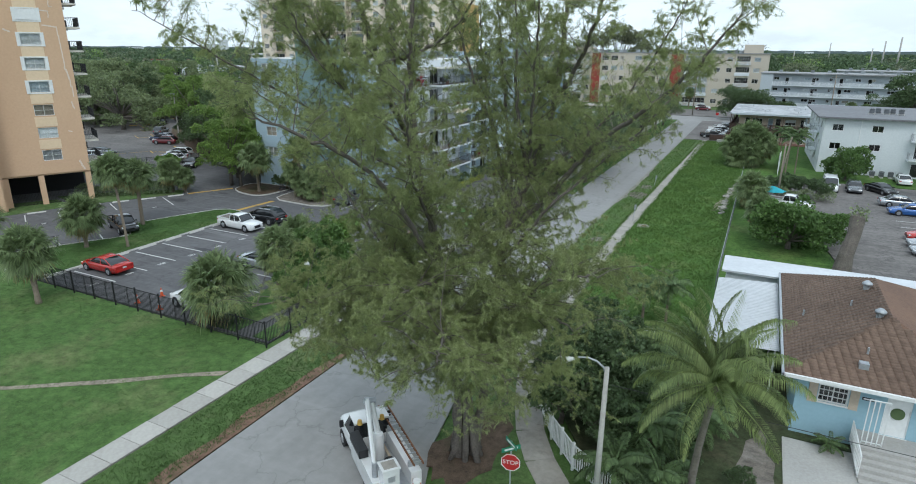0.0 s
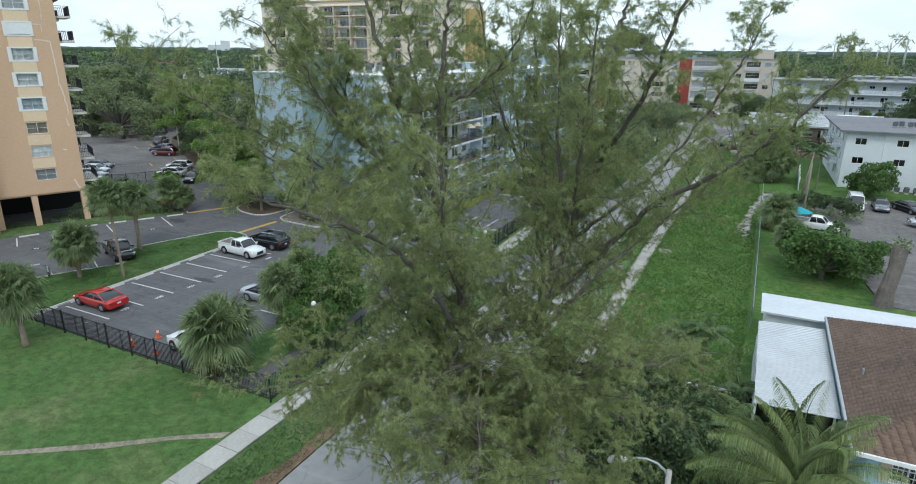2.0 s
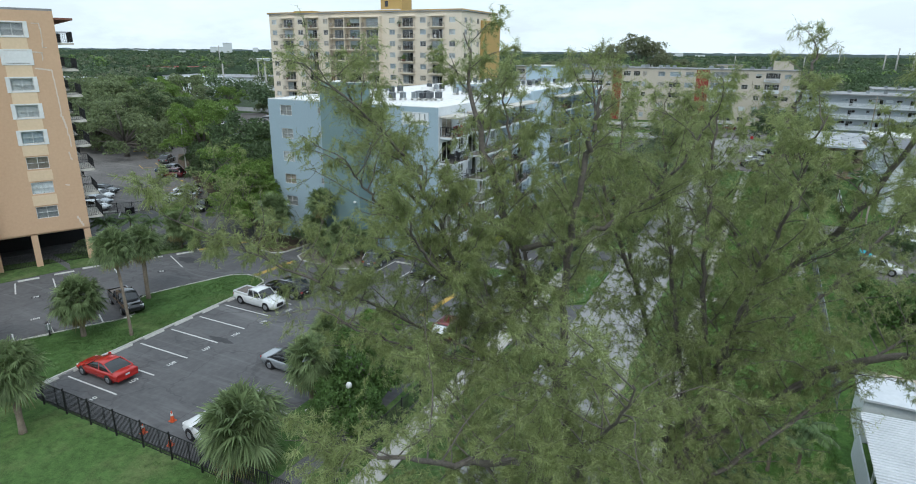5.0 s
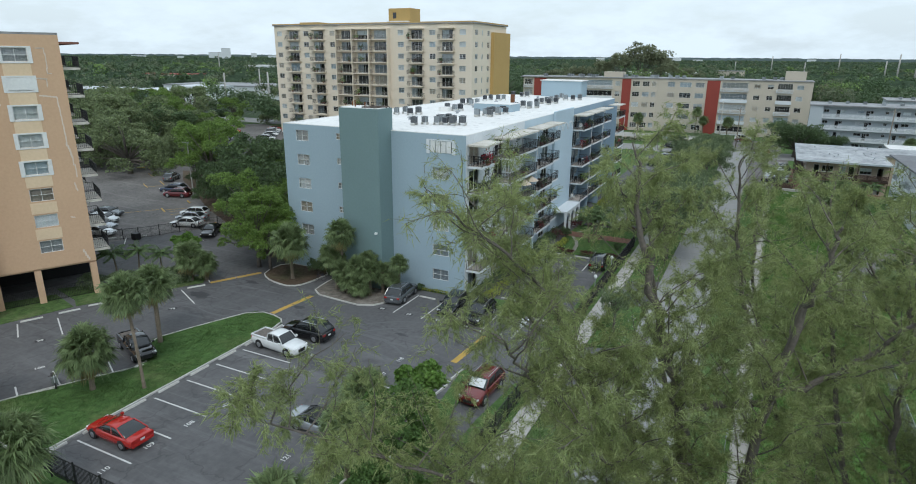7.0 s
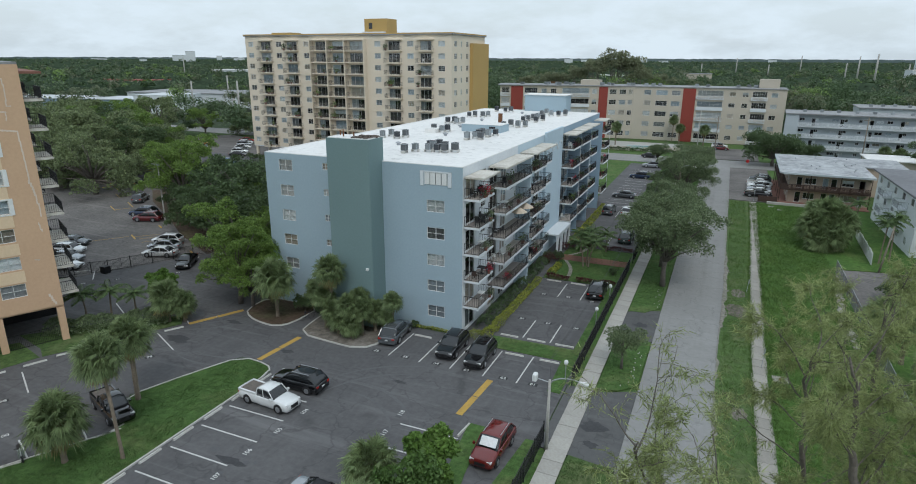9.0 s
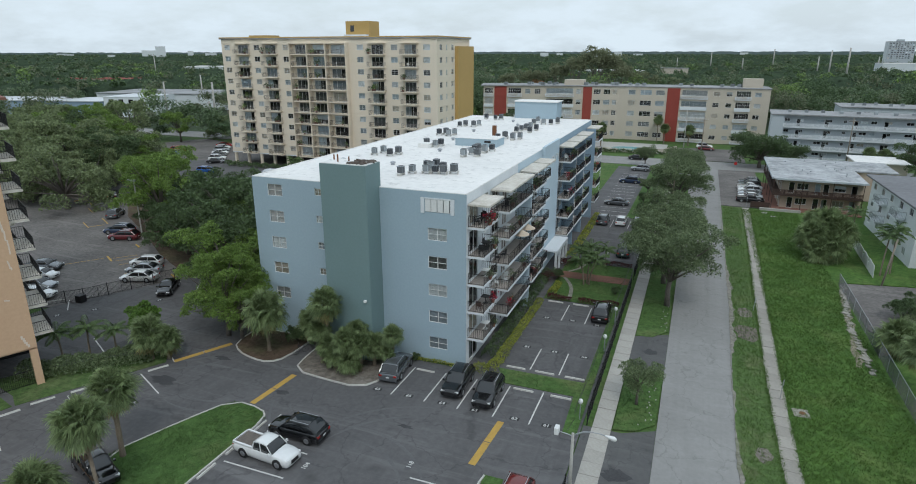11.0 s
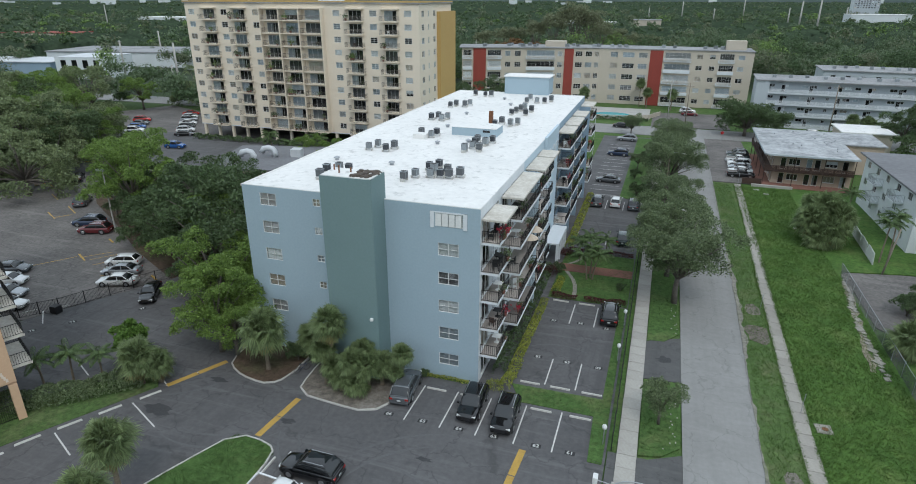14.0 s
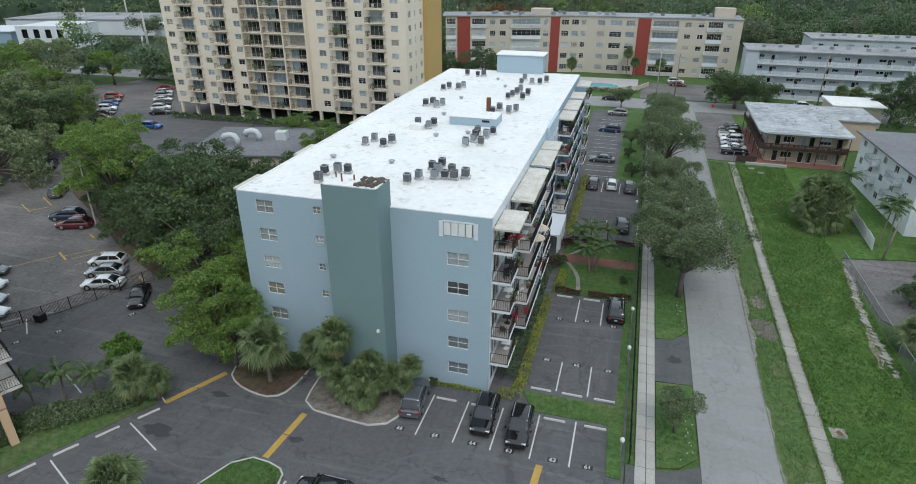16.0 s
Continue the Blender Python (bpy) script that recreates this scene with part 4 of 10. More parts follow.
def window_meshes(w, h, nx, nz, frame_material):
    key = (round(w, 2), round(h, 2), nx, nz, frame_material.name)
    if key not in WIN:
        bm = bmesh.new()
        t = 0.045
        ux = [t] + [w * i / nx for i in range(1, nx)] + [w - t]
        uz = [t] + [h * i / nz for i in range(1, nz)] + [h - t]
        wall_sheet(bm, (0, 0.03), (1, 0), w, 0, h, [(a + 0.022 * (i > 0), b - 0.022 * (i < nx - 1), c + 0.014 * (j > 0), d - 0.014 * (j < nz - 1))
                                                    for i, (a, b) in enumerate(zip(ux, ux[1:])) for j, (c, d) in enumerate(zip(uz, uz[1:]))], 0.07)
        bmesh.ops.remove_doubles(bm, verts=bm.verts[:], dist=0.001)
        fr = mesh_of("window", bm, frame_material)
        bm = bmesh.new()
        bm.faces.new([bm.verts.new(p) for p in ((t, 0.07, t), (w - t, 0.07, t), (w - t, 0.07, h - t), (t, 0.07, h - t))])
        pn = mesh_of("pane", bm, PANE)
        bl = []
        for material, k in ((BLIND, 1.0), (BLIND, 0.55), (BLINDBLUE, 1.0), (BLINDTAN, 1.0), (CURTAIN, 0.5), (DRAPE, 0.5), (DRAPE, 0.65), (CURTAIN, 1.0)):
            bm = bmesh.new()
            n = 10
            vs = [[bm.verts.new((t + (w - 2 * t) * i / n * (k if material in (CURTAIN, DRAPE) else 1), 0.17 + 0.018 * (i % 2),
                                 h - t - (h - 2 * t) * j * (k if material not in (CURTAIN, DRAPE) else 1))) for j in (0, 1)] for i in range(n + 1)]
            for a, b in zip(vs, vs[1:]):
                bm.faces.new((a[0], b[0], b[1], a[1]))
            bl.append(mesh_of("blind", bm, material))
        WIN[key] = fr, pn, bl
    return WIN[key]


def window(parent, m, w, h, nx=2, nz=3, frame_material=WHITE, blinds=0.7, sill=True):
    fr, pn, bl = window_meshes(w, h, nx, nz, frame_material)
    ob = part("window", fr, None, parent, at=m)
    part("pane", pn, None, ob).visible_shadow = False
    if wrng.random() < blinds:
        tall = h > 1.8
        part("blind", wrng.choices(bl, (2, 1, 2, 1, 2, 4, 3, 3) if tall else (7, 0.3, 4, 3, 0, 0, 0, 0.6))[0], None, ob)
    if sill:
        key = ("sill", round(w, 2))
        if key not in WIN:
            WIN[key] = mesh_of("window_sill", boxed(-0.06, w + 0.06, -0.07, 0.03, -0.07, -0.004), WHITE)
        part("window_sill", WIN[key], None, ob)
    return ob


def face(parent, o, u, length, z0, z1, specs, material, blinds=0.7, frame_material=WHITE, label="", sill=True):
    """One wall of a building with its windows. specs: (along, width, sill height, height, nx, nz)."""
    u = Vector((u[0], u[1])).normalized()
    bm = bmesh.new()
    wall_sheet(bm, o, u, length, z0, z1, [(a, a + w, z, z + h) for a, w, z, h, _, _ in specs])
    part("wall", bm, material, parent, label)
    turn = math.degrees(math.atan2(u.y, u.x))
    for a, w, z, h, nx, nz in specs:
        window(parent, pose(o[0] + u.x * a, o[1] + u.y * a, z, 0, 0, turn), w, h, nx, nz, frame_material, blinds, sill)


RAIL = {}


def railing_mesh(points, height=1.08, gap=0.17, bar=0.011, material=BLACK, top=0.03):
    """Upright bars between two rails along a line of corner points, as one joined panel."""
    bm = bmesh.new()
    for (x0, y0), (x1, y1) in zip(points, points[1:]):
        ln = math.hypot(x1 - x0, y1 - y0)
        m = pose(x0, y0, 0, 0, 0, math.degrees(math.atan2(y1 - y0, x1 - x0)))
        box(bm, 0, ln, -top / 2, top / 2, height - 0.045, height, m)
        box(bm, 0, ln, -0.015, 0.015, 0.08, 0.115, m)
        for i in range(int(ln / gap) + 1):
            x = i * ln / max(1, int(ln / gap))
            t = bar * (1.9 if i % 12 == 0 else 1.0)
            box(bm, x - t, x + t, -t, t, 0.0 if i % 12 == 0 else 0.1, height - 0.04, m)
    return mesh_of("railing", bm, material)


def balcony(parent, x0, x1, y0, y1, z, sides, slab_material=WHITEWALL, rail_material=BLACK, key=None, floor_material=None, solid_rail=False):
    """A slab with a railing round its open edges; sides is a line of corners in the slab's own plan."""
    key = key or (round(x1 - x0, 2), round(y1 - y0, 2), str(sides), rail_material.name, slab_material.name)
    if key not in RAIL:
        RAIL[key] = (mesh_of("balcony", boxed(0, x1 - x0, 0, y1 - y0, -0.2, 0.0), slab_material), railing_mesh(sides, material=rail_material))
    ob = part("balcony", RAIL[key][0], None, parent, at=pose(x0, y0, z))
    part("railing", RAIL[key][1], None, ob)
    if floor_material:
        part("balcony_floor", boxed(0.05, x1 - x0 - 0.1, 0.05, y1 - y0 - 0.1, 0.0, 0.012), floor_material, ob)
    return ob


def flat_roof(parent, x0, x1, y0, y1, z, material, lip=0.16, over=0.0, trim=None):
    part("roof", boxed(x0 - over, x1 + over, y0 - over, y1 + over, z - 0.25, z), material, parent)
    for a, b, c, d in ((x0 - over, x1 + over, y0 - over, y0 - over + 0.2), (x0 - over, x1 + over, y1 + over - 0.2, y1 + over),
                       (x0 - over, x0 - over + 0.2, y0 - over + 0.2, y1 + over - 0.2), (x1 + over - 0.2, x1 + over, y0 - over + 0.2, y1 + over - 0.2)):
        part("roof_edge", boxed(a, b, c, d, z + 0.002, z + lip), trim or material, parent)


# ---- the pale blue apartment building
BX0, BX1, BY0, BY1 = -63.2, -39.9, 64.4, 130.0
FL = 2.75
blue = thing("apartment_building", "six-storey pale blue apartment building with white flat roof and black-railed balconies", "building")
specs = []
for k in range(6):
    zt = 2.62 + FL * k
    specs.append((-61.35 - BX0, 1.75, zt - 1.2, 1.2, 2, 2)) if k else None
    if k < 5:
        specs.append((-43.7 - BX0, 1.9, zt - 1.2, 1.2, 2, 2))
    specs.append((-55.75 - BX0, 0.75, zt - 0.75, 0.7, 2, 2)) if k else None
specs.append((-43.95 - BX0, 2.5, 15.12, 1.2, 4, 1))
face(blue, (BX0, BY0), (1, 0), BX1 - BX0, 0.0, 16.985, specs, BLUEWALL, 1.0, WHITE, sill=False)
for i in range(4):
    part("shutter", boxed(-43.88 + i * 0.6, -43.36 + i * 0.6, BY0 - 0.05, BY0 - 0.004, 15.16, 16.28), WHITE, blue, "white sliding storm shutter panel")
part("window_surround", boxed(-44.35, -41.05, BY0 - 0.07, BY0 - 0.004, 16.34, 16.45), WHITEWALL, blue)
part("window_surround", boxed(-44.35, -44.0, BY0 - 0.09, BY0 - 0.004, 15.0, 16.45), WHITEWALL, blue)
part("window_surround", boxed(-41.4, -41.05, BY0 - 0.09, BY0 - 0.004, 15.0, 16.45), WHITEWALL, blue)
# east wall, bay by bay: (start, end, kind)
BAYS = [(64.7, 68.7), (71.2, 80.2), (81.6, 87.0), (87.6, 90.8), (101.8, 106.6), (107.6, 113.8), (115.2, 119.8), (124.8, 129.8)]
specs = []
for y0, y1 in BAYS:
    for k in range(6):
        z = FL * k + 0.25
        a, ln = y0 - BY0, y1 - y0
        specs.append((a + 0.5, min(2.4, ln - 1.0), z, 2.1, 2, 1))
        if ln > 4.5:
            specs.append((a + ln - 1.9, 1.3, z + 0.85, 1.2, 2, 3))
        if ln > 8:
            specs.append((a + ln / 2 - 0.5, 1.8, z, 2.1, 2, 1))
for y in (94.0, 96.4, 98.8):
    for k in range(1, 6):
        specs.append((y - BY0, 1.3, FL * k + 1.1, 1.2, 2, 3))
for k in range(6):
    specs.append((69.2 - BY0, 1.3, FL * k + 1.1, 1.2, 2, 3))
    specs.append((121.2 - BY0, 1.6, FL * k + 1.1, 1.2, 2, 3))
for y0, y1, wall_material in ((BY0, 80.9, WHITEWALL), (80.9, 92.3, PALEBLUE), (92.3, 101.2, BLUEWALL), (101.2, BY1, DEEPBLUE)):
    inside = [(a - y0 + BY0, *rest) for a, *rest in specs if y0 <= a + BY0 < y1]
    face(blue, (BX1, y0), (0, 1), y1 - y0, 0.0, 16.985, inside, wall_material, 0.75, sill=False)
face(blue, (BX0, BY1), (0, -1), BY1 - BY0, 0.0, 16.985, [], BLUEWALL)
face(blue, (BX1, BY1), (-1, 0), BX1 - BX0, 0.0, 16.985, [], BLUEWALL)
part("dark_core", boxed(BX0 + 1.2, BX1 - 1.2, BY0 + 1.2, BY1 - 1.2, 0.0, 16.4), DARK, blue)
flat_roof(blue, BX0 + 0.03, BX1 - 0.03, BY0 + 0.03, BY1 - 0.03, 17.0, ROOFWHITE, 0.06)
for y in (80.7, 107.0, 114.4, 124.4):
    part("fin_wall", boxed(BX1 + 0.005, BX1 + 1.75, y, y + 0.22, 0.0, 16.0), DEEPBLUE if y > 105 else PALEBLUE, blue, "painted dividing wall between balconies")
part("fin_wall", boxed(BX1 + 0.004, BX1 + 0.35, 92.3, 101.1, 0.0, 17.3), PALEBLUE, blue, "pale blue entrance bay")
for k in range(5):
    for y in (93.4, 96.0, 98.6):
        bm = bmesh.new()
        n = 10
        arc = [(y + 1.0 - math.cos(math.pi * i / n), 14.4 + math.sin(math.pi * i / n)) for i in range(n + 1)]
        for (a0, b0), (a1, b1) in zip(arc, arc[1:]):
            box(bm, BX1 + 0.352, BX1 + 0.43, min(a0, a1), max(a0, a1) + 0.03, min(b0, b1) - 0.02, max(b0, b1) + 0.06)
        if k == 0:
            part("arch_trim", bm, WHITEWALL, blue)
        else:
            bm.free()
BALF = mat("balcony_floor_tile", (0.44, 0.40, 0.36), (0.34, 0.30, 0.27), rough=0.8, big=0.5, fine=5, rand=0.45)
DECK = 1.95
for n, (y0, y1) in enumerate(BAYS):
    for k in range(1, 6):
        z = FL * k + 0.2
        d = (1.65, 2.05, 1.95, 1.6, 1.95, 1.95, 1.95, 2.3)[n]
        ln = y1 - y0
        sides = [(0.06, 0.06), (d - 0.06, 0.06), (d - 0.06, ln - 0.06), (0.06, ln - 0.06)]
        balcony(blue, BX1 + 0.01, BX1 + d, y0, y1, z, sides, floor_material=BALF)
        if n in (4, 5, 7) and k < 5:
            part("balcony_post", boxed(BX1 + d - 0.12, BX1 + d - 0.05, y1 - 0.12, y1 - 0.05, z, z + FL - 0.2), WHITEWALL, blue)
    part("canopy", boxed(BX1 + 0.08, BX1 + DECK + 0.2, y0 - 0.1, y1 + 0.1, 15.95, 16.13), AWNING, blue, "weathered concrete canopy slab")
for y0, y1 in ((67, 71), (78, 82), (92, 96)):
    part("canopy", boxed(BX0 - 2.2, BX0 - 0.08, y0, y1, 15.9, 16.1), AWNING, blue, "weathered concrete canopy slab")
# entrance porch with three arches
porch = part("porch", boxed(BX1 + 0.4, BX1 + 2.4, 93.2, 100.4, 2.95, 3.15), WHITEWALL, blue, "white entrance porch with arches")
for i in range(4):
    y = 93.2 + i * 2.3
    part("porch_column", boxed(BX1 + 2.1, BX1 + 2.38, y, y + 0.3, 0.0, 2.949), WHITEWALL, porch)
for i in range(3):
    y = 93.5 + i * 2.3
    bm = bmesh.new()
    n = 12
    for j in range(n):
        a0, a1 = y + 2.0 * j / n, y + 2.0 * (j + 1) / n
        h = 1.75 + 0.95 * math.sqrt(max(0.0, 1 - (((a0 + a1) / 2 - y) - 1.0) ** 2))
        box(bm, BX1 + 2.12, BX1 + 2.36, a0, a1, h, 2.948)
    part("porch_arch", bm, WHITEWALL, porch)
# stair tower
TX0, TX1, TY0 = -53.4, -48.6, 62.0
for i, (at, way, w, z0) in enumerate((((TX0, TY0), (1, 0), TX1 - TX0, 0.0), ((TX1, TY0), (0, 1), 2.7, 0.0),
                                      ((TX1, TY0 + 2.7), (-1, 0), TX1 - TX0, 17.0), ((TX0, TY0 + 2.7), (0, -1), 2.7, 0.0))):
    bm = bmesh.new()
    wall_sheet(bm, at, way, w, z0, 19.35, [])
    part("stair_tower_wall", bm, GREENWALL, blue, "sage green stair tower wall")
part("tower_roof", boxed(TX0 + 0.1, TX1 - 0.1, TY0 + 0.1, TY0 + 2.6, 19.2, 19.42), ROOFWHITE, blue)
bm = bmesh.new()
brng = random.Random(3)
for i in range(46):
    x, y = brng.uniform(-50.6, -48.8), brng.uniform(TY0 + 0.4, TY0 + 2.4)
    s = brng.uniform(0.1, 0.34)
    box(bm, -s, s, -s * 0.7, s * 0.7, 0, brng.uniform(0.03, 0.12), pose(x, y, 19.42, brng.uniform(-12, 12), brng.uniform(-12, 12), brng.uniform(0, 180)))
part("torn_roofing", bm, BURNT, blue, "torn dark roofing on the tower")
for x, y, h in ((-52.0, TY0 + 1.0, 0.7), (-52.9, TY0 + 1.8, 0.5), (-51.2, TY0 + 1.6, 0.45)):
    part("roof_pipe", tubed([(x, y, 19.4), (x, y, 19.4 + h)], [0.07, 0.07], 8), RUST, blue)
part("floodlight", boxed(-49.3, -49.05, TY0 - 0.25, TY0 - 0.004, 6.3, 6.5), WHITE, blue)
# roof structures
pent = part("roof_house", boxed(-54.2, -46.2, 128.6, 133.0, 16.99, 20.0), BLUEWALL, blue, "pale blue lift house at the roof's end")
part("roof_house_top", boxed(-54.4, -46.0, 128.4, 133.2, 20.0, 20.15), ROOFWHITE, pent)
hut = part("roof_hut", boxed(-51.7, -45.9, 91.6, 95.0, 16.99, 18.0), BLUEWALL, blue, "low pale blue roof hut")
part("roof_hut_top", boxed(-51.75, -45.85, 91.55, 95.05, 18.0, 18.06), ROOFWHITE, hut)
part("hut_vent", boxed(-47.6, -46.7, 91.56, 91.597, 17.55, 17.8), DARK, hut)
part("flue", boxed(-48.75, -48.25, 98.4, 98.9, 16.99, 19.0), RUST, blue, "rusted square flue")
part("roof_plinth", boxed(-55.6, -53.9, 88.0, 89.4, 16.99, 17.55), ROOFWHITE, blue)


def condenser_thing(body, grille, label):
    """One rooftop unit: body with corner posts, dark coil sides, fan under a guard, pipes, on a raised rack."""
    t = thing("air_conditioner", label, "air conditioner", group="rooftop air conditioners")
    part("cabinet", boxed(-0.30, 0.30, -0.30, 0.30, 0.30, 1.0, bevel=0.04), body, t)
    part("top_panel", boxed(-0.36, 0.36, -0.36, 0.36, 1.004, 1.05, bevel=0.02), CONDENSER, t)
    part("fan_grille", tubed([(0, 0, 1.05), (0, 0, 1.075)], [0.28, 0.26], 16), BLACK, t)
    for s in (-1, 1):
        part("coil_side", boxed(-0.27, 0.27, s * 0.325 - 0.018, s * 0.325 + 0.018, 0.34, 0.98), grille, t)
        part("coil_side", boxed(s * 0.325 - 0.018, s * 0.325 + 0.018, -0.27, 0.27, 0.34, 0.98), grille, t)
        part("stand_rail", boxed(-0.5, 0.5, s * 0.25 - 0.025, s * 0.25 + 0.025, 0.24, 0.296), KERB, t)
        part("stand_leg", boxed(s * 0.42 - 0.025, s * 0.42 + 0.025, -0.27, 0.27, 0.0, 0.238), KERB, t)
    return t


UNITS = [(-57.1, 68.3), (-57.5, 70.3), (-56.6, 71.2), (-55.6, 71.3), (-49.2, 70.2), (-48.6, 71.6), (-47.2, 72.0), (-46.3, 72.3), (-45.4, 72.3), (-44.5, 73.0), (-47.4, 73.6), (-48.3, 74.6), (-47.6, 75.6), (-46.1, 73.9),
         (-57.9, 80.5), (-57.5, 82.1), (-55.8, 80.5), (-55.4, 82.0), (-55.2, 90.0), (-53.5, 89.0), (-53.3, 90.4), (-57.7, 100.2), (-57.0, 101.2), (-56.0, 99.8), (-55.6, 101.2)]
UNITS += [(-58.6, 111.1), (-58.1, 112.5), (-56.5, 112.1), (-56.2, 113.9), (-58.4, 124.3), (-56.4, 123.6), (-55.5, 124.2), (-47.3, 83.1), (-46.9, 84.9), (-47.1, 86.6), (-45.8, 83.9), (-47.3, 88.3), (-45.9, 86.8), (-45.5, 88.5),
          (-47.9, 98.5), (-47.4, 100.3), (-45.9, 99.1), (-45.2, 100.4), (-47.8, 107.6), (-47.5, 109.4), (-47.2, 111.2), (-47.0, 113.0), (-45.7, 107.7), (-45.5, 110.9), (-48.0, 119.0), (-48.1, 122.4), (-46.4, 119.5), (-45.2, 119.8), (-44.4, 121.6)]
unit_kinds = [condenser_thing(CONDENSER, COIL, "grey rooftop air conditioner unit on a white rack"),
              condenser_thing(ROOFDARK, COILDARK, "dark blue-grey rooftop air conditioner unit on a rack"),
              condenser_thing(GREYFRAME, CONDENSER, "pale grey rooftop air conditioner unit on a white rack")]
unit_thing = unit_kinds[0]
urng = random.Random(9)
for i, (x, y) in enumerate(UNITS):
    m = pose(x, y, 17.0, 0, 0, urng.choice((0, 90)) + urng.uniform(-4, 4)) @ Matrix.Scale(urng.uniform(0.92, 1.06), 4)
    if i < 3:
        unit_kinds[i].matrix_basis = m
    else:
        copy_thing(unit_kinds[(i * 5 + i // 3) % 3], m)
vent = None
for x, y in ((-52.8, 75.4), (-51.6, 86.0), (-48.4, 88.0), (-53.8, 96.0), (-54.3, 106.0), (-50.0, 116.0), (-59.2, 75.4), (-52.4, 121.5)):
    if vent is None:
        vent = thing("roof_vent", "grey domed metal roof vent", "vent", pose(x, y, 17.0), "roof vents")
        part("stem", tubed([(0, 0, 0), (0, 0, 0.25)], [0.22, 0.18], 12), STEEL, vent)
        part("cap", tubed([(0, 0, 0.25), (0, 0, 0.32), (0, 0, 0.42)], [0.34, 0.33, 0.08], 12), STEEL, vent, smooth=True)
    else:
        copy_thing(vent, pose(x, y, 17.0))


# ---- the tall cream building
TWX0, TWX1, TWY0, TWY1 = -138.5, -78.0, 147.0, 168.0
tower = thing("apartment_tower", "ten-storey cream apartment tower with rows of balconies and ochre side panel", "building")
WCOLS = (-137.6, -128.4, -119.6, -98.6, -89.6, -81.4)
BCOLS = ((-134.0, -129.6), (-125.6, -121.2), (-116.6, -112.0), (-111.6, -106.8), (-106.4, -101.2), (-95.4, -91.0), (-86.8, -82.6))
specs = []
for k in range(10):
    z = 3.3 + 2.78 * k
    for x in WCOLS:
        specs.append((x - TWX0, 1.7, z + 0.95, 1.25, 2, 3))
    for x0, x1 in BCOLS:
        specs.append((x0 - TWX0 + 0.7, x1 - x0 - 1.3, z + 0.1, 2.1, 3, 1))
face(tower, (TWX0, TWY0), (1, 0), TWX1 - TWX0, 3.2, 32.0, specs, CREAM, 0.85, sill=False)
specs = [(a, w, 3.3 + 2.78 * k + 0.95, 1.25, 2, 3) for k in range(10) for a, w in ((1.6, 1.5), (5.4, 0.7), (8.8, 1.3))]
face(tower, (TWX1, TWY0), (0, 1), TWY1 - TWY0, 3.2, 32.0, specs, CREAM, 0.6, sill=False)
face(tower, (TWX1, TWY1), (-1, 0), TWX1 - TWX0, 3.2, 32.0, [], CREAM)
face(tower, (TWX0, TWY1), (0, -1), TWY1 - TWY0, 3.2, 32.0, [], CREAM)
part("dark_core", boxed(TWX0 + 1.5, TWX1 - 1.5, TWY0 + 1.5, TWY1 - 1.5, 3.4, 31.5), DARK, tower)
part("side_panel", boxed(TWX1 + 0.004, TWX1 + 0.9, TWY0 + 11.0, TWY1 + 0.8, 0.0, 30.2), OCHRE, tower, "ochre projecting stair shaft")
part("soffit", boxed(TWX0, TWX1, TWY0, TWY1, 3.0, 3.198), WHITEWALL, tower)
flat_roof(tower, TWX0, TWX1, TWY0, TWY1, 32.15, ROOFGREY, 0.25, 0.35, OCHRE)
rh = part("roof_house", boxed(-104.3, -97.8, 152.0, 157.0, 32.1, 36.0), OCHRE, tower, "ochre roof stair house")
part("roof_house_window", boxed(-103.0, -102.0, 151.96, 151.998, 33.6, 35.0), CARGLASS, rh)
part("roof_stair", boxed(-104.2, -98.0, 150.8, 151.9, 32.2, 32.9), WHITE, rh)
part("roof_house", boxed(-132, -125.5, 150.0, 154.0, 32.1, 32.9), OCHRE, tower)
for i in range(15):
    x = TWX0 + 0.4 + i * (TWX1 - TWX0 - 1.4) / 14
    part("column", boxed(x, x + 0.6, TWY0 + 0.1, TWY0 + 0.7, 0.0, 2.999), CREAM, tower)
part("rear_wall", boxed(TWX0, TWX1, TWY0 + 13, TWY0 + 13.3, 0.0, 2.999), ROOFDARK, tower)
TRAIL = mat("bronze_railing", (0.20, 0.185, 0.165), (0.14, 0.13, 0.115), rough=0.6, rand=0.6)
for k in range(10):
    z = 3.3 + 2.78 * k
    for x0, x1 in BCOLS:
        ln = x1 - x0
        balcony(tower, x0, x1, TWY0 - 1.35, TWY0 - 0.004, z + 0.02, [(0.05, 1.3), (0.05, 0.06), (ln - 0.05, 0.06), (ln - 0.05, 1.3)], CREAM, TRAIL)
for x in (-116.85, -111.8, -106.6, -100.95):
    part("fin_wall", boxed(x - 0.1, x + 0.1, TWY0 - 1.5, TWY0 - 0.004, 3.2, 31.0), CREAM, tower)
for x0, x1 in BCOLS:
    part("canopy", boxed(x0 - 0.1, x1 + 0.1, TWY0 - 1.4, TWY0 - 0.004, 30.75, 30.92), CREAM, tower)

# ---- the cream and red building beyond the cross street
red = thing("apartment_building", "five-storey beige apartment block with red vertical panels and white balconies", "building", pose(-48.0, 233.4, 0, 0, 0, -0.4))


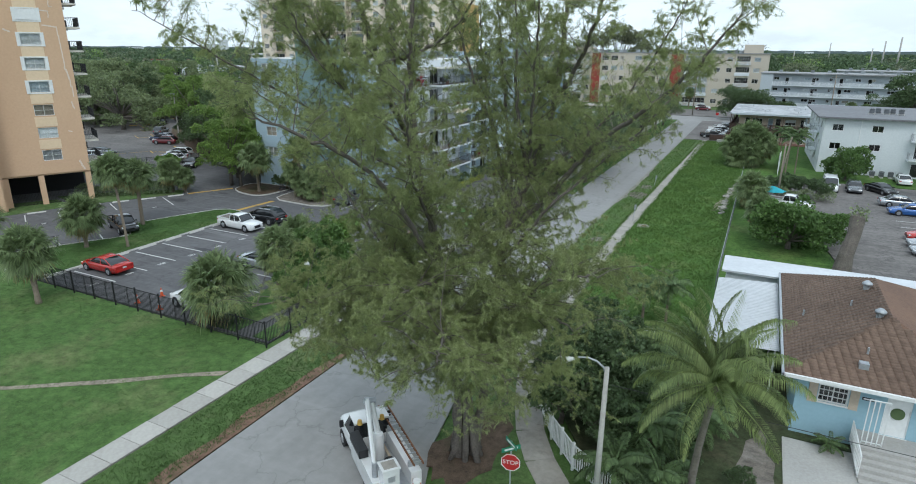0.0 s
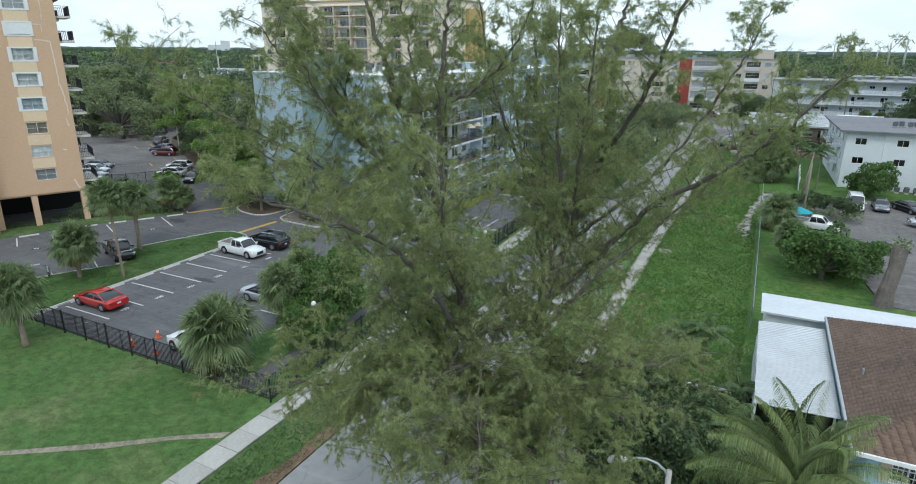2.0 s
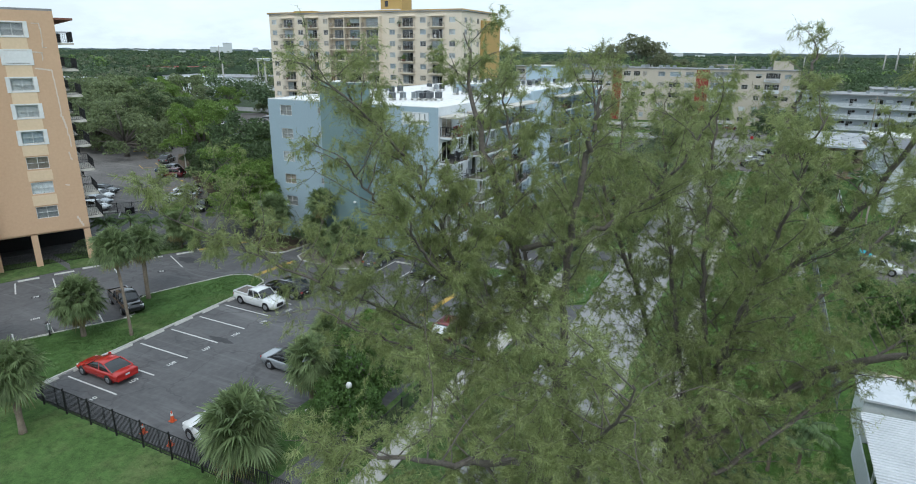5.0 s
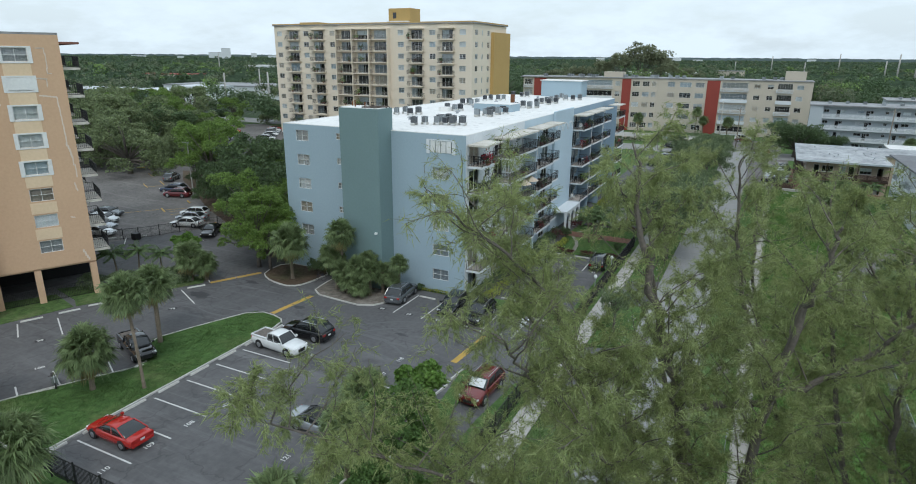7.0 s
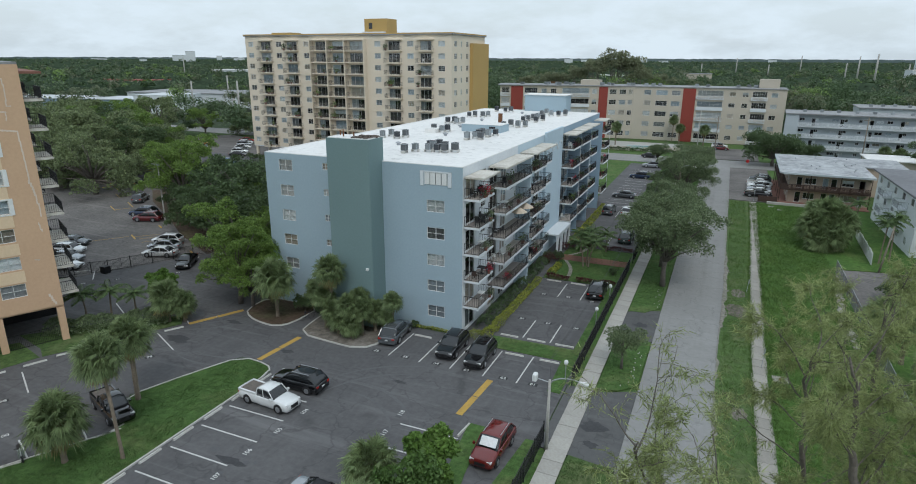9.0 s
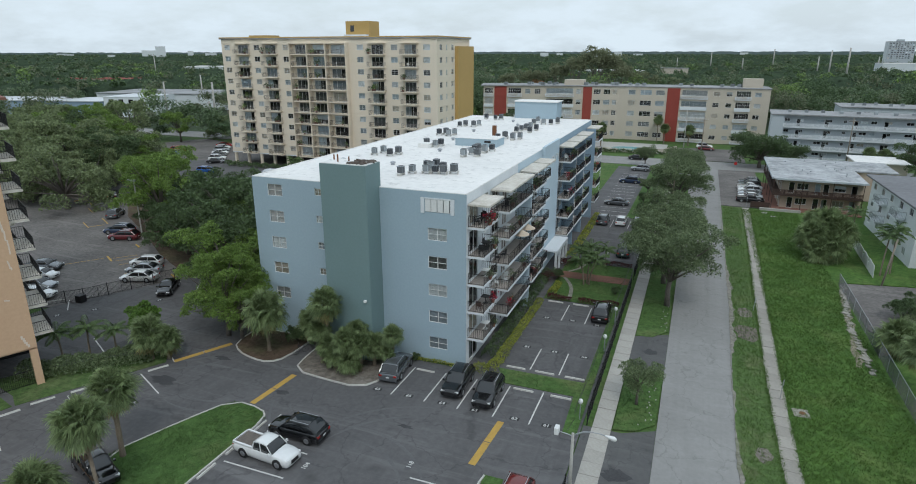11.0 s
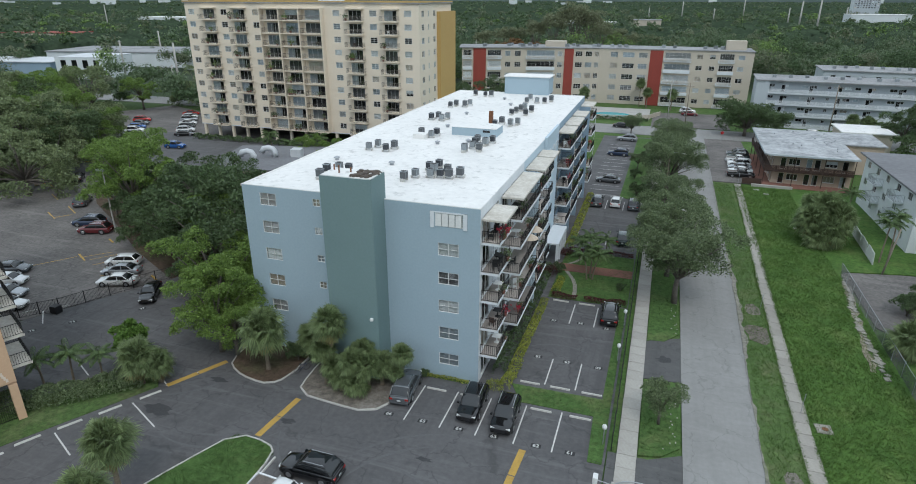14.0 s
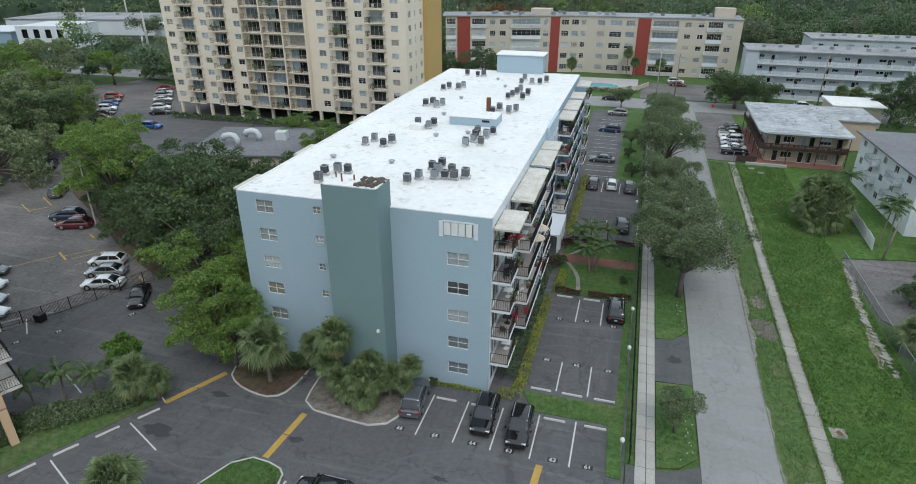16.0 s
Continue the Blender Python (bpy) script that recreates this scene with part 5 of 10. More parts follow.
def red_wing(parent, o, u, ln, height, bays, mirror=False):
    """bays: (start, end, kind): w two-window bay, b open white balconies, r red panel."""
    u = Vector(u).normalized()
    n = Vector((u.y, -u.x))
    turn = math.degrees(math.atan2(u.y, u.x))
    specs, fh = [], height / 5.05
    for a, b, kind in bays:
        if kind == "W":
            for k in range(5):
                specs.append((a, b - a, k * fh + 1.1, 1.6, 3, 3))
        elif kind == "w":
            for k in range(5):
                specs.append((a + 0.6, 1.9, k * fh + 1.25, 1.35, 2, 3))
                if b - a > 5.5:
                    specs.append((b - 2.3, 1.7, k * fh + 1.25, 1.35, 2, 3))
        elif kind == "b":
            for k in range(5):
                specs.append((a + 0.2, b - a - 0.4, k * fh + 1.2, 1.75, 6, 2))
    face(parent, o, u, ln, 0.0, height, specs, BEIGE, 0.62, sill=False)
    for a, b, kind in bays:
        if kind == "r":
            m = pose(o[0] + u.x * a, o[1] + u.y * a, 0, 0, 0, turn)
            part("red_panel", boxed(0, b - a, -0.14, -0.004, 0.0, height - 0.2), BRICKRED, parent, "dark red painted panel", at=m)
        if kind == "b":
            for k in range(5):
                m = pose(o[0] + u.x * a, o[1] + u.y * a, k * fh + 0.15, 0, 0, turn)
                ob = part("balcony", boxed(0, b - a, -0.45, -0.004, -0.05, 0.1), WHITEWALL, parent, at=m)
                if k % 2:
                    part("parapet", boxed(0, b - a, -0.45, -0.36, 0.1, 1.0), WHITEWALL, ob)
                else:
                    part("parapet", railing_mesh([(0, -0.4), (b - a, -0.4)], 0.95, 0.3, 0.06, WHITEWALL, 0.12), None, ob, at=pose(0, 0, 0.1))


red_wing(red, (0, 0), (1, 0), 46.4, 17.6, [(3.3, 5.6, "W"), (7.2, 10.9, "W"), (12.2, 15.0, "W"), (15.8, 19.8, "r"), (20.2, 28.4, "b"), (29.4, 36.2, "w"), (36.6, 41.2, "b"), (41.6, 46.0, "w")])
LU = (0.962, 0.272)
red_wing(red, (-46.0 * LU[0], -46.0 * LU[1]), LU, 46.0, 17.6, [(0.2, 3.4, "b"), (3.8, 8.0, "r"), (8.4, 13.2, "b"), (14.4, 16.2, "W"), (17.6, 19.6, "W"), (21.4, 31.0, "b"), (31.8, 33.4, "W"), (34.1, 37.1, "r"), (37.7, 40.0, "W"), (41.0, 43.2, "W"), (44.0, 45.4, "W")])
bm = bmesh.new()
slab(bm, [(-45, -13.3), (0, -0.3), (46.8, -0.3), (46.8, 14), (-2, 14), (-49, 1)], 17.6, 17.85)
part("roof", bm, ROOFGREY, red)
bm = bmesh.new()
slab(bm, [(-43.9, -12.0), (0, 0.6), (45.8, 0.6), (45.8, 13.4), (-2, 13.4), (-47, 0.4)], 0.0, 17.3)
part("dark_core", bm, DARK, red)
part("wall", boxed(46.4, 46.6, 0.0, 14, 0, 17.6), BEIGE, red)
part("roof_house", boxed(38.5, 44.4, 4, 8, 17.8, 20.6), BEIGE, red)
part("roof_house", boxed(-18.5, -12, -1, 4, 17.8, 19.6), BEIGE, red)
rr = random.Random(21)
for i in range(26):
    x = rr.uniform(-40, 38)
    y = 3 + rr.uniform(0, 6) + (x * 0.28 if x < 0 else 0)
    s = rr.uniform(0.4, 0.7)
    part("roof_unit", boxed(x - s, x + s, y - s, y + s, 17.86, 18.1 + s), CONDENSER, red)

# ---- the long pale grey walk-up block
grey = thing("apartment_building", "four-storey pale grey walk-up block with white gallery railings", "building", pose(-2.6, 206.6, 0, 0, 0, -3))
specs = [(3.2 + i * 3.4 + 0.5 * (i % 3), (1.3, 0.8, 1.7)[i % 3], k * 3.0 + 1.6, 0.75, 2, 1) for i in range(12) for k in range(4)] + [(6.2 + i * 6.8, 0.9, k * 3.0 + 0.25, 2.05, 1, 1) for i in range(5) for k in range(4)]
face(grey, (0, 1.5), (1, 0), 46, 0, 12.3, specs, GREYWALL, 0.4, sill=False)
face(grey, (0, 14), (0, -1), 14.0, 0, 12.3, [], GREYWALL)
face(grey, (46, -0.2), (0, 1), 14.2, 0, 12.3, [], GREYWALL)
part("dark_core", boxed(1, 45, 2.6, 13, 0, 12), DARK, grey)
part("end_wall", boxed(-0.2, 3.0, 0.0, 1.496, 0.0, 12.3), GREYWALL, grey)
part("end_wall", boxed(39.0, 46.0, 0.0, 1.496, 0.0, 12.3), GREYWALL, grey)
part("roof", boxed(-0.4, 46.4, -0.3, 14.4, 12.3, 12.6), ROOFGREY, grey)
GRAILMESH = None
for k in range(4):
    ob = part("gallery", boxed(3.0, 39.0, 0.0, 1.494, k * 3.0 - 0.04, k * 3.0 + 0.16), WHITEWALL, grey)
    if GRAILMESH is None:
        GRAILMESH = railing_mesh([(3.0, 0.06), (39.0, 0.06)], 1.05, 0.2, 0.055, WHITEWALL, 0.12)
    part("railing", GRAILMESH, None, ob, at=pose(0, 0, k * 3.0 + 0.16))
for i in range(10):
    part("roof_unit", boxed(4 + i * 4.2, 4.9 + i * 4.2, 6 + (i % 3), 7 + (i % 3), 12.6, 13.3), CONDENSER, grey)
grey_b = thing("apartment_building", "pale grey flat-roofed block behind the walk-up", "building", pose(19, 236, 0, 0, 0, -3))
face(grey_b, (0, 0), (1, 0), 52, 0, 12.6, [(2 + i * 4, 1.4, k * 3.0 + 1.3, 1.1, 2, 2) for i in range(12) for k in range(4)], GREYWALL, 0.4, sill=False)
face(grey_b, (0, 16), (0, -1), 16, 0, 12.6, [], GREYWALL)
part("dark_core", boxed(1, 51, 1.2, 15, 0, 12), DARK, grey_b)
part("roof", boxed(-0.4, 52.4, -0.4, 16.4, 12.6, 12.85), ROOFGREY, grey_b)
for i in range(14):
    part("roof_unit", boxed(3 + i * 3.4, 3.9 + i * 3.4, 5 + (i * 7 % 5), 6 + (i * 7 % 5), 12.85, 13.6), CONDENSER, grey_b)

# ---- the two-storey motel-like block with brown railings
motel = thing("motel_block", "two-storey tan apartment block with brown timber gallery, stained flat roof", "building", pose(-5.2, 145.5, 0, 0, 0, -1))
specs = []
for k in range(2):
    for x, w, h, z, nx in ((1.2, 0.95, 2.05, 0.16, 1), (2.6, 1.9, 1.15, 0.95, 3), (5.6, 0.95, 2.05, 0.16, 1), (7.0, 0.95, 2.05, 0.16, 1), (8.8, 1.9, 1.15, 0.95, 3), (11.6, 0.95, 2.05, 0.16, 1)):
        specs.append((x, w, z + k * 2.9, h, nx, 1))
face(motel, (0, 0), (1, 0), 13.2, 0, 5.8, specs, BROWNWALL, 0.45)
specs = [(1.5 + i * 3.4, (0.95, 2.0)[i % 2], (0.16, 0.95)[i % 2] + k * 2.9, (2.05, 1.25)[i % 2], 1 + i % 2, 1) for i in range(7) for k in range(2)]
face(motel, (0, 24), (0, -1), 24, 0, 5.8, specs, BROWNWALL, 0.45)
part("dark_core", boxed(1, 12.2, 1, 23, 0, 5.6), DARK, motel)
part("wall", boxed(13.2, 13.4, 0, 12.4, 0, 5.8), BROWNWALL, motel)
part("wall", boxed(13.404, 21.0, 12.2, 12.4, 0, 5.8), BROWNWALL, motel)
part("wall", boxed(20.8, 21.0, 12.404, 24, 0, 5.8), BROWNWALL, motel)
bm = bmesh.new()
slab(bm, [(-1.3, -1.9), (13.8, -1.9), (13.8, 11.8), (21.4, 11.8), (21.4, 24.5), (-1.9, 24.5), (-1.9, -1.3)], 5.8, 6.06)
part("roof", bm, ROOFPATCH, motel, "grey patched flat roof with dark stains")
part("roof_edge", boxed(-1.3, 13.8, -1.96, -1.904, 5.76, 6.1), GREYWALL, motel)
part("roof_edge", boxed(-1.96, -1.904, -1.3, 24.5, 5.76, 6.1), GREYWALL, motel)
part("gallery", boxed(-1.6, 13.4, -1.6, -0.004, 2.7, 2.88), WOOD, motel)
part("gallery", boxed(-1.6, -0.004, 0.0, 24, 2.7, 2.88), WOOD, motel)
part("railing", railing_mesh([(-1.55, 23.9), (-1.55, -1.55), (13.3, -1.55)], 1.0, 0.16, 0.05, WOOD, 0.12), None, motel, at=pose(0, 0, 2.88))
for x in (-1.55, 3.4, 8.4, 13.3):
    part("gallery_post", boxed(x - 0.06, x + 0.06, -1.6, -1.48, 0.0, 5.799), WOOD, motel)
for y in (4.5, 10.5, 16.5, 22.5):
    part("gallery_post", boxed(-1.6, -1.48, y - 0.06, y + 0.06, 0.0, 5.799), WOOD, motel)
part("terrace", boxed(-3.4, 13.4, -3.2, -0.01, 0.0, 0.14), PINKBRICK, motel)
part("terrace", boxed(-3.4, -0.01, 0.0, 24, 0.0, 0.13), PINKBRICK, motel)
part("planter_wall", boxed(-3.6, 3.4, -3.9, -3.4, 0.0, 0.5), CONCRETE, motel)
part("timber_screen", boxed(-5.2, -1.8, -2.5, -2.4, 0.15, 1.3), WOOD, motel, "brown timber fence screen")
for i in range(14):
    x, y = rr.uniform(1, 13), rr.uniform(3, 22)
    part("roof_vent", boxed(x - 0.1, x + 0.1, y - 0.1, y + 0.1, 6.06, 6.3), STEEL, motel)
shed = thing("annexe", "pale single-storey annexe with white flat roof", "building", pose(13.5, 178, 0))
part("wall", boxed(0, 10, 0, 10, 0, 4.6), BEIGE, shed)
part("roof", boxed(-0.5, 10.5, -0.5, 10.5, 4.6, 4.85), ROOFWHITE, shed)
part("window", boxed(-0.03, -0.003, 3, 4.2, 2.2, 3.4), CARGLASS, shed)
part("window", boxed(3, 4.2, -0.03, -0.003, 2.2, 3.4), CARGLASS, shed)

# ---- the white three-storey apartments
pale = thing("apartment_building", "three-storey white apartment block with flat grey roof", "building", pose(8.1, 113.2, 0, 0, 0, 1.5))
specs = [(1.2, 1.5, k * 2.85 + 1.0, 1.0, 2, 1) for k in range(3)] + [(6.5, 1.5, k * 2.85 + 1.0, 1.0, 2, 1) for k in range(1, 3)]
specs += [(12.4, 2.0, k * 2.85 + 0.2, 2.05, 2, 1) for k in range(3)] + [(17.0, 1.5, k * 2.85 + 1.0, 1.0, 2, 1) for k in range(3)] + [(22.0, 2.0, k * 2.85 + 0.2, 2.05, 2, 1) for k in range(3)]
face(pale, (0, 0), (1, 0), 40, 0, 8.6, specs, PALEWALL, 0.35, sill=False)
specs = [(1.5 + i * 4.6, 1.4, k * 2.85 + 1.0, 1.1, 2, 1) for i in range(5) for k in range(3)]
face(pale, (0, 24), (0, -1), 24, 0, 8.6, specs, PALEWALL, 0.35, sill=False)
part("dark_core", boxed(1, 39, 1, 23, 0, 8.4), DARK, pale)
part("roof", boxed(-1.0, 40.6, -0.9, 24.4, 8.6, 8.85), ROOFDARK, pale)
for k in range(1, 3):
    for x in (11.6, 21.2):
        balcony(pale, x, x + 4.0, -1.3, -0.004, k * 2.85 + 0.1, [(0.05, 1.25), (0.05, 0.06), (3.95, 0.06), (3.95, 1.25)], PALEWALL, STEEL)
    for y in (5.0, 14.0):
        balcony(pale, -1.3, -0.004, y, y + 3.4, k * 2.85 + 0.1, [(1.25, 0.05), (0.06, 0.05), (0.06, 3.35), (1.25, 3.35)], PALEWALL, STEEL)
for i in range(5):
    copy_thing(unit_thing, pose(15.0 + i * 1.0, 120.5 + (i % 2) * 1.1, 8.75))
for x in (15.6, 16.8, 18.0, 19.2):
    copy_thing(unit_thing, pose(x, 112.2, -0.02, 0, 0, 90))
part("drain_pipe", tubed([(5.0, -0.06, 0.1), (5.0, -0.06, 8.6)], [0.05, 0.05], 8), WHITE, pale)

# ---- the peach-coloured building
peach = thing("apartment_building", "tall peach stucco apartment building over an open garage", "building", pose(-74.8, 47.6, 0, 0, 0, 64))
# local x runs along the visible face towards the corner at 0; the face looks to -y
PF = [(-4.6, 1.95, 24.3 - 2.63 * k - 0.62, 1.24, 2, 2) for k in range(8)]
face(peach, (-9.0, 0.0), (1, 0), 9.0, 3.7, 26.1, [(a + 9.0, *rest) for a, *rest in PF], ORANGE, 1.0, sill=False)
for k, (a, w, z, h, nx, nz) in enumerate(PF):
    if k not in (5, 6, 7):
        bm = bmesh.new()
        for x0, x1, z0, z1 in ((a - 0.35, a - 0.004, z - 0.14, z + h + 0.14), (a + w + 0.004, a + w + 0.35, z - 0.14, z + h + 0.14), (a - 0.004, a + w + 0.004, z + h + 0.01, z + h + 0.14), (a - 0.004, a + w + 0.004, z - 0.14, z - 0.01)):
            box(bm, x0, x1, -0.07, -0.003, z0, z1)
        part("window_surround", bm, WHITE, peach)
    if k < 7:
        part("spandrel", boxed(a - 0.12, a + w + 0.12, -0.03, -0.002, z - 1.25, z - 0.16), PEACHPALE, peach, "pale peach panel between windows")
part("shutter", boxed(-4.6, -2.65, -0.09, -0.02, 24.3 - 2.63 - 0.55, 24.3 - 2.63 + 0.6), WHITE, peach, "closed white storm shutter")
face(peach, (0, 0), (0, 1), 26, 3.7, 26.1, [(3 + i * 5.5, 2.4, 24.3 - 2.63 * k - 1.1, 2.05, 2, 1) for i in range(4) for k in range(8)], PEACHPALE, 0.5, sill=False)
part("rear_wall", boxed(-26.0, -25.8, 0, 26, 0, 26.1), ORANGE, peach)
part("rear_wall", boxed(-25.8, 0, 25.8, 26, 0, 26.1), ORANGE, peach)
part("dark_core", boxed(-8.4, -1.2, 1.2, 25, 3.9, 25.5), DARK, peach)
part("roof", boxed(-26, 0.0, 0.0, 26, 26.1, 26.3), ROOFGREY, peach)
part("roof_eave", boxed(0.0, 1.7, 0.3, 24, 25.3, 25.5), PINKBRICK, peach, "terracotta roof ledge")
part("garage_slab", boxed(-9.0, 0.0, 0.23, 26, 3.5, 3.698), ORANGE, peach)
# near-black wall paints the shade inside the open garage
part("garage_dark_wall", boxed(-9.0, 0.0, 8.0, 8.2, 0.0, 3.499), DARK, peach)
for x in (-0.62, -5.5, -9.0):
    part("column", boxed(x, x + 0.6, 0.0, 0.7, 0.0, 3.499), ORANGE, peach)
upright = mesh_of("bar", boxed(-0.012, 0.012, -0.012, 0.012, 0.0, 1.46), BLACK)
for x0, x1 in ((-8.4, -5.5), (-4.9, -0.6)):
    rail = part("garage_railing", boxed(x0, x1, 0.385, 0.415, 1.46, 1.5), BLACK, peach, "black metal garage railing")
    part("lower_rail", boxed(x0, x1, 0.42, 0.44, 0.1, 0.14), BLACK, rail)
    n = int((x1 - x0) / 0.14)
    for i in range(n + 1):
        part("bar", upright, None, rail, at=pose(x0 + 0.012 + (x1 - x0 - 0.024) * i / n, 0.4, 0))
# the wing that stands forward
face(peach, (-26.0, -1.8), (1, 0), 17.0, 0.0, 26.1, [], ORANGE)
part("wing_side", boxed(-9.2, -9.002, -1.8, 0.0, 0.0, 26.1), ORANGE, peach)
part("wing_roof", boxed(-26, -9.0, -1.8, 0.0, 26.1, 26.3), ROOFGREY, peach)
for k in range(8):
    z = 24.3 - 2.63 * k - 1.2
    balcony(peach, 0.004, 1.5, 0.6, 5.2, z, [(0.05, 0.06), (1.44, 0.06), (1.44, 4.54), (0.05, 4.54)], AWNING, BLACK)
    balcony(peach, 0.004, 1.5, 11.5, 16.2, z, [(0.05, 0.06), (1.44, 0.06), (1.44, 4.64), (0.05, 4.64)], AWNING, BLACK)
frng = random.Random(4)
for pts in ([(-1.9, 24.9), (-1.3, 24.9), (-1.3, 22.6), (-1.0, 22.6)], [(-2.3, 20.6), (-0.9, 20.4), (-0.8, 16.0), (-0.5, 14.6), (-0.4, 12.6)], [(-2.4, 22.2), (-1.5, 22.1), (-1.5, 21.4)],
            [(-5.4, 19.8), (-6.0, 20.1)], [(-0.7, 12.0), (-0.6, 11.2)], [(-1.5, 8.6), (-1.2, 8.5)], [(-1.0, 5.0), (-0.6, 3.9)]):
    bm = bmesh.new()
    for (x0, z0), (x1, z1) in zip(pts, pts[1:]):
        n = 5
        for i in range(n):
            xa, za = x0 + (x1 - x0) * i / n, z0 + (z1 - z0) * i / n
            xb, zb = x0 + (x1 - x0) * (i + 1) / n, z0 + (z1 - z0) * (i + 1) / n
            j = frng.uniform(-0.05, 0.05)
            box(bm, min(xa, xb) - 0.045 + j, max(xa, xb) + 0.045 + j, -0.012, -0.002, min(za, zb) - 0.045, max(za, zb) + 0.045)
    part("filled_crack", bm, PATCHED, peach, "pale filled wall crack")

# ---- the low blue house with a brown hip roof
house = thing("house", "single-storey light blue house with a brown shingle hip roof", "house")
HX0, HX1, HY0, HY1, HZ = 2.6, 10.6, 32.0, 46.0, 3.45
specs = [(0.95, 1.25, 2.05, 0.95, 2, 3)]
face(house, (HX0, HY0), (1, 0), HX1 - HX0, 0, HZ, specs + [(3.75, 1.0, 1.0, 2.1, 1, 1)], HOUSEBLUE, 0.3)
face(house, (HX0, HY1), (0, -1), HY1 - HY0, 0, HZ, [(3, 1.4, 1.8, 1.0, 2, 2)], HOUSEBLUE, 0.5)
part("wall", boxed(HX1, HX1 + 0.2, HY0, HY1, 0, HZ), HOUSEBLUE, house)
part("wall", boxed(HX0, HX1, HY1, HY1 + 0.2, 0, HZ), HOUSEBLUE, house)
part("dark_core", boxed(HX0 + 1, HX1 - 1, HY0 + 1, HY1 - 1, 0, HZ - 0.1), DARK, house)
E0, E1, F0, F1 = HX0 - 0.7, HX1 + 0.7, HY0 - 0.75, HY1 + 0.75
RZ = HZ + 2.1
bm = bmesh.new()
ridge = ((6.6, 35.9, RZ), (6.6, 42.1, RZ))
corner = [(E0, F0, HZ + 0.08), (E1, F0, HZ + 0.08), (E1, F1, HZ + 0.08), (E0, F1, HZ + 0.08)]
v = [bm.verts.new(p) for p in (*corner, *ridge)]
for f in ((0, 1, 4), (1, 2, 5, 4), (2, 3, 5), (3, 0, 4, 5)):
    bm.faces.new([v[i] for i in f])
bm.faces.new([v[3], v[2], v[1], v[0]])
roof = part("roof", bm, SHINGLE, house, "weathered brown shingle roof")
part("fascia", boxed(E0 - 0.06, E1 + 0.06, F0 - 0.12, F0 - 0.002, HZ - 0.06, HZ + 0.12), WHITE, house)
part("fascia", boxed(E0 - 0.12, E0 - 0.002, F0 - 0.12, F1 + 0.1, HZ - 0.06, HZ + 0.12), STEEL, house)
part("front_door", boxed(HX0 + 3.8, HX0 + 4.7, HY0 + 0.05, HY0 + 0.1, 1.02, 3.08), WHITE, house, "white front door with an oval wreath")
part("door_wreath", tubed([(HX0 + 4.25, HY0 - 0.02, 2.2), (HX0 + 4.25, HY0 + 0.05, 2.2)], [0.28, 0.3], 14), LEAFDARK, house)
for i in range(6):
    part("porch_step", boxed(HX0 + 2.7, HX0 + 6.7, HY0 - 3.2 + i * 0.32, HY0 - 0.004, i * 0.166, 0.166 * (i + 1) - 0.001), CONCRETE, house)


def bars(name, x0, x1, y0, y1, z, h, n, r):
    """A small white grille: two rails and upright bars, each a piece."""
    rail = part(name, boxed(min(x0, x1) - r, max(x0, x1) + r, min(y0, y1) - r, max(y0, y1) + r, z + h - 0.05, z + h), WHITE, house)
    part("lower_rail", boxed(min(x0, x1) - r, max(x0, x1) + r, min(y0, y1) - r, max(y0, y1) + r, z + 0.08, z + 0.12), WHITE, rail)
    for i in range(n):
        x, y = x0 + (x1 - x0) * i / (n - 1), y0 + (y1 - y0) * i / (n - 1)
        part("bar", boxed(x - r, x + r, y - r, y + r, z, z + h - 0.051), WHITE, rail)


for x in (HX0 + 2.6, HX0 + 6.8):
    bars("step_railing", x, x, HY0 - 3.2, HY0 - 0.2, 0.4, 1.1, 11, 0.022)
bars("porch_trellis", HX0 + 2.85, HX0 + 3.65, HY0 - 1.2, HY0 - 1.2, 1.0, 2.3, 5, 0.02)
bars("window_bars", HX0 + 0.95, HX0 + 2.2, HY0 - 0.05, HY0 - 0.05, 2.05, 0.95, 7, 0.012)
for x in (HX0 + 0.52, HX0 + 2.26):
    part("shutter", boxed(x, x + 0.38, HY0 - 0.06, HY0 - 0.004, 1.95, 3.1), CANVAS, house, "cream window shutter")
part("house_number", boxed(HX0 + 2.75, HX0 + 3.25, HY0 - 0.03, HY0 - 0.004, 2.6, 2.75), BLACK, house)
part("number_bar", boxed(HX0 + 2.8, HX0 + 3.2, HY0 - 0.036, HY0 - 0.031, 2.64, 2.71), WHITE, house)
for x, y in ((6.0, 40.6), (6.1, 36.2)):
    v1 = part("roof_vent", tubed([(x, y, HZ + 1.5), (x, y, HZ + 2.12)], [0.17, 0.17], 14), STEEL, house)
    part("vent_cap", tubed([(x, y, HZ + 2.12), (x, y, HZ + 2.22), (x, y, HZ + 2.36)], [0.27, 0.27, 0.1], 14), STEEL, v1, smooth=True)
for x, y, h in ((2.9, 38.2, 0.85), (5.1, 38.4, 1.8), (5.4, 33.3, 1.3)):
    part("vent_pipe", tubed([(x, y, HZ), (x, y, HZ + h)], [0.05, 0.05], 8), STEEL, house)
part("roof_hatch", boxed(5.0, 5.4, 32.3, 32.65, HZ + 0.4, HZ + 0.85), STEEL, house)
# corrugated white roofs beside the house
carport = thing("carport", "white corrugated metal carport roof against the house", "carport")
bm = bmesh.new()
n = 42
step = 11.0 / n
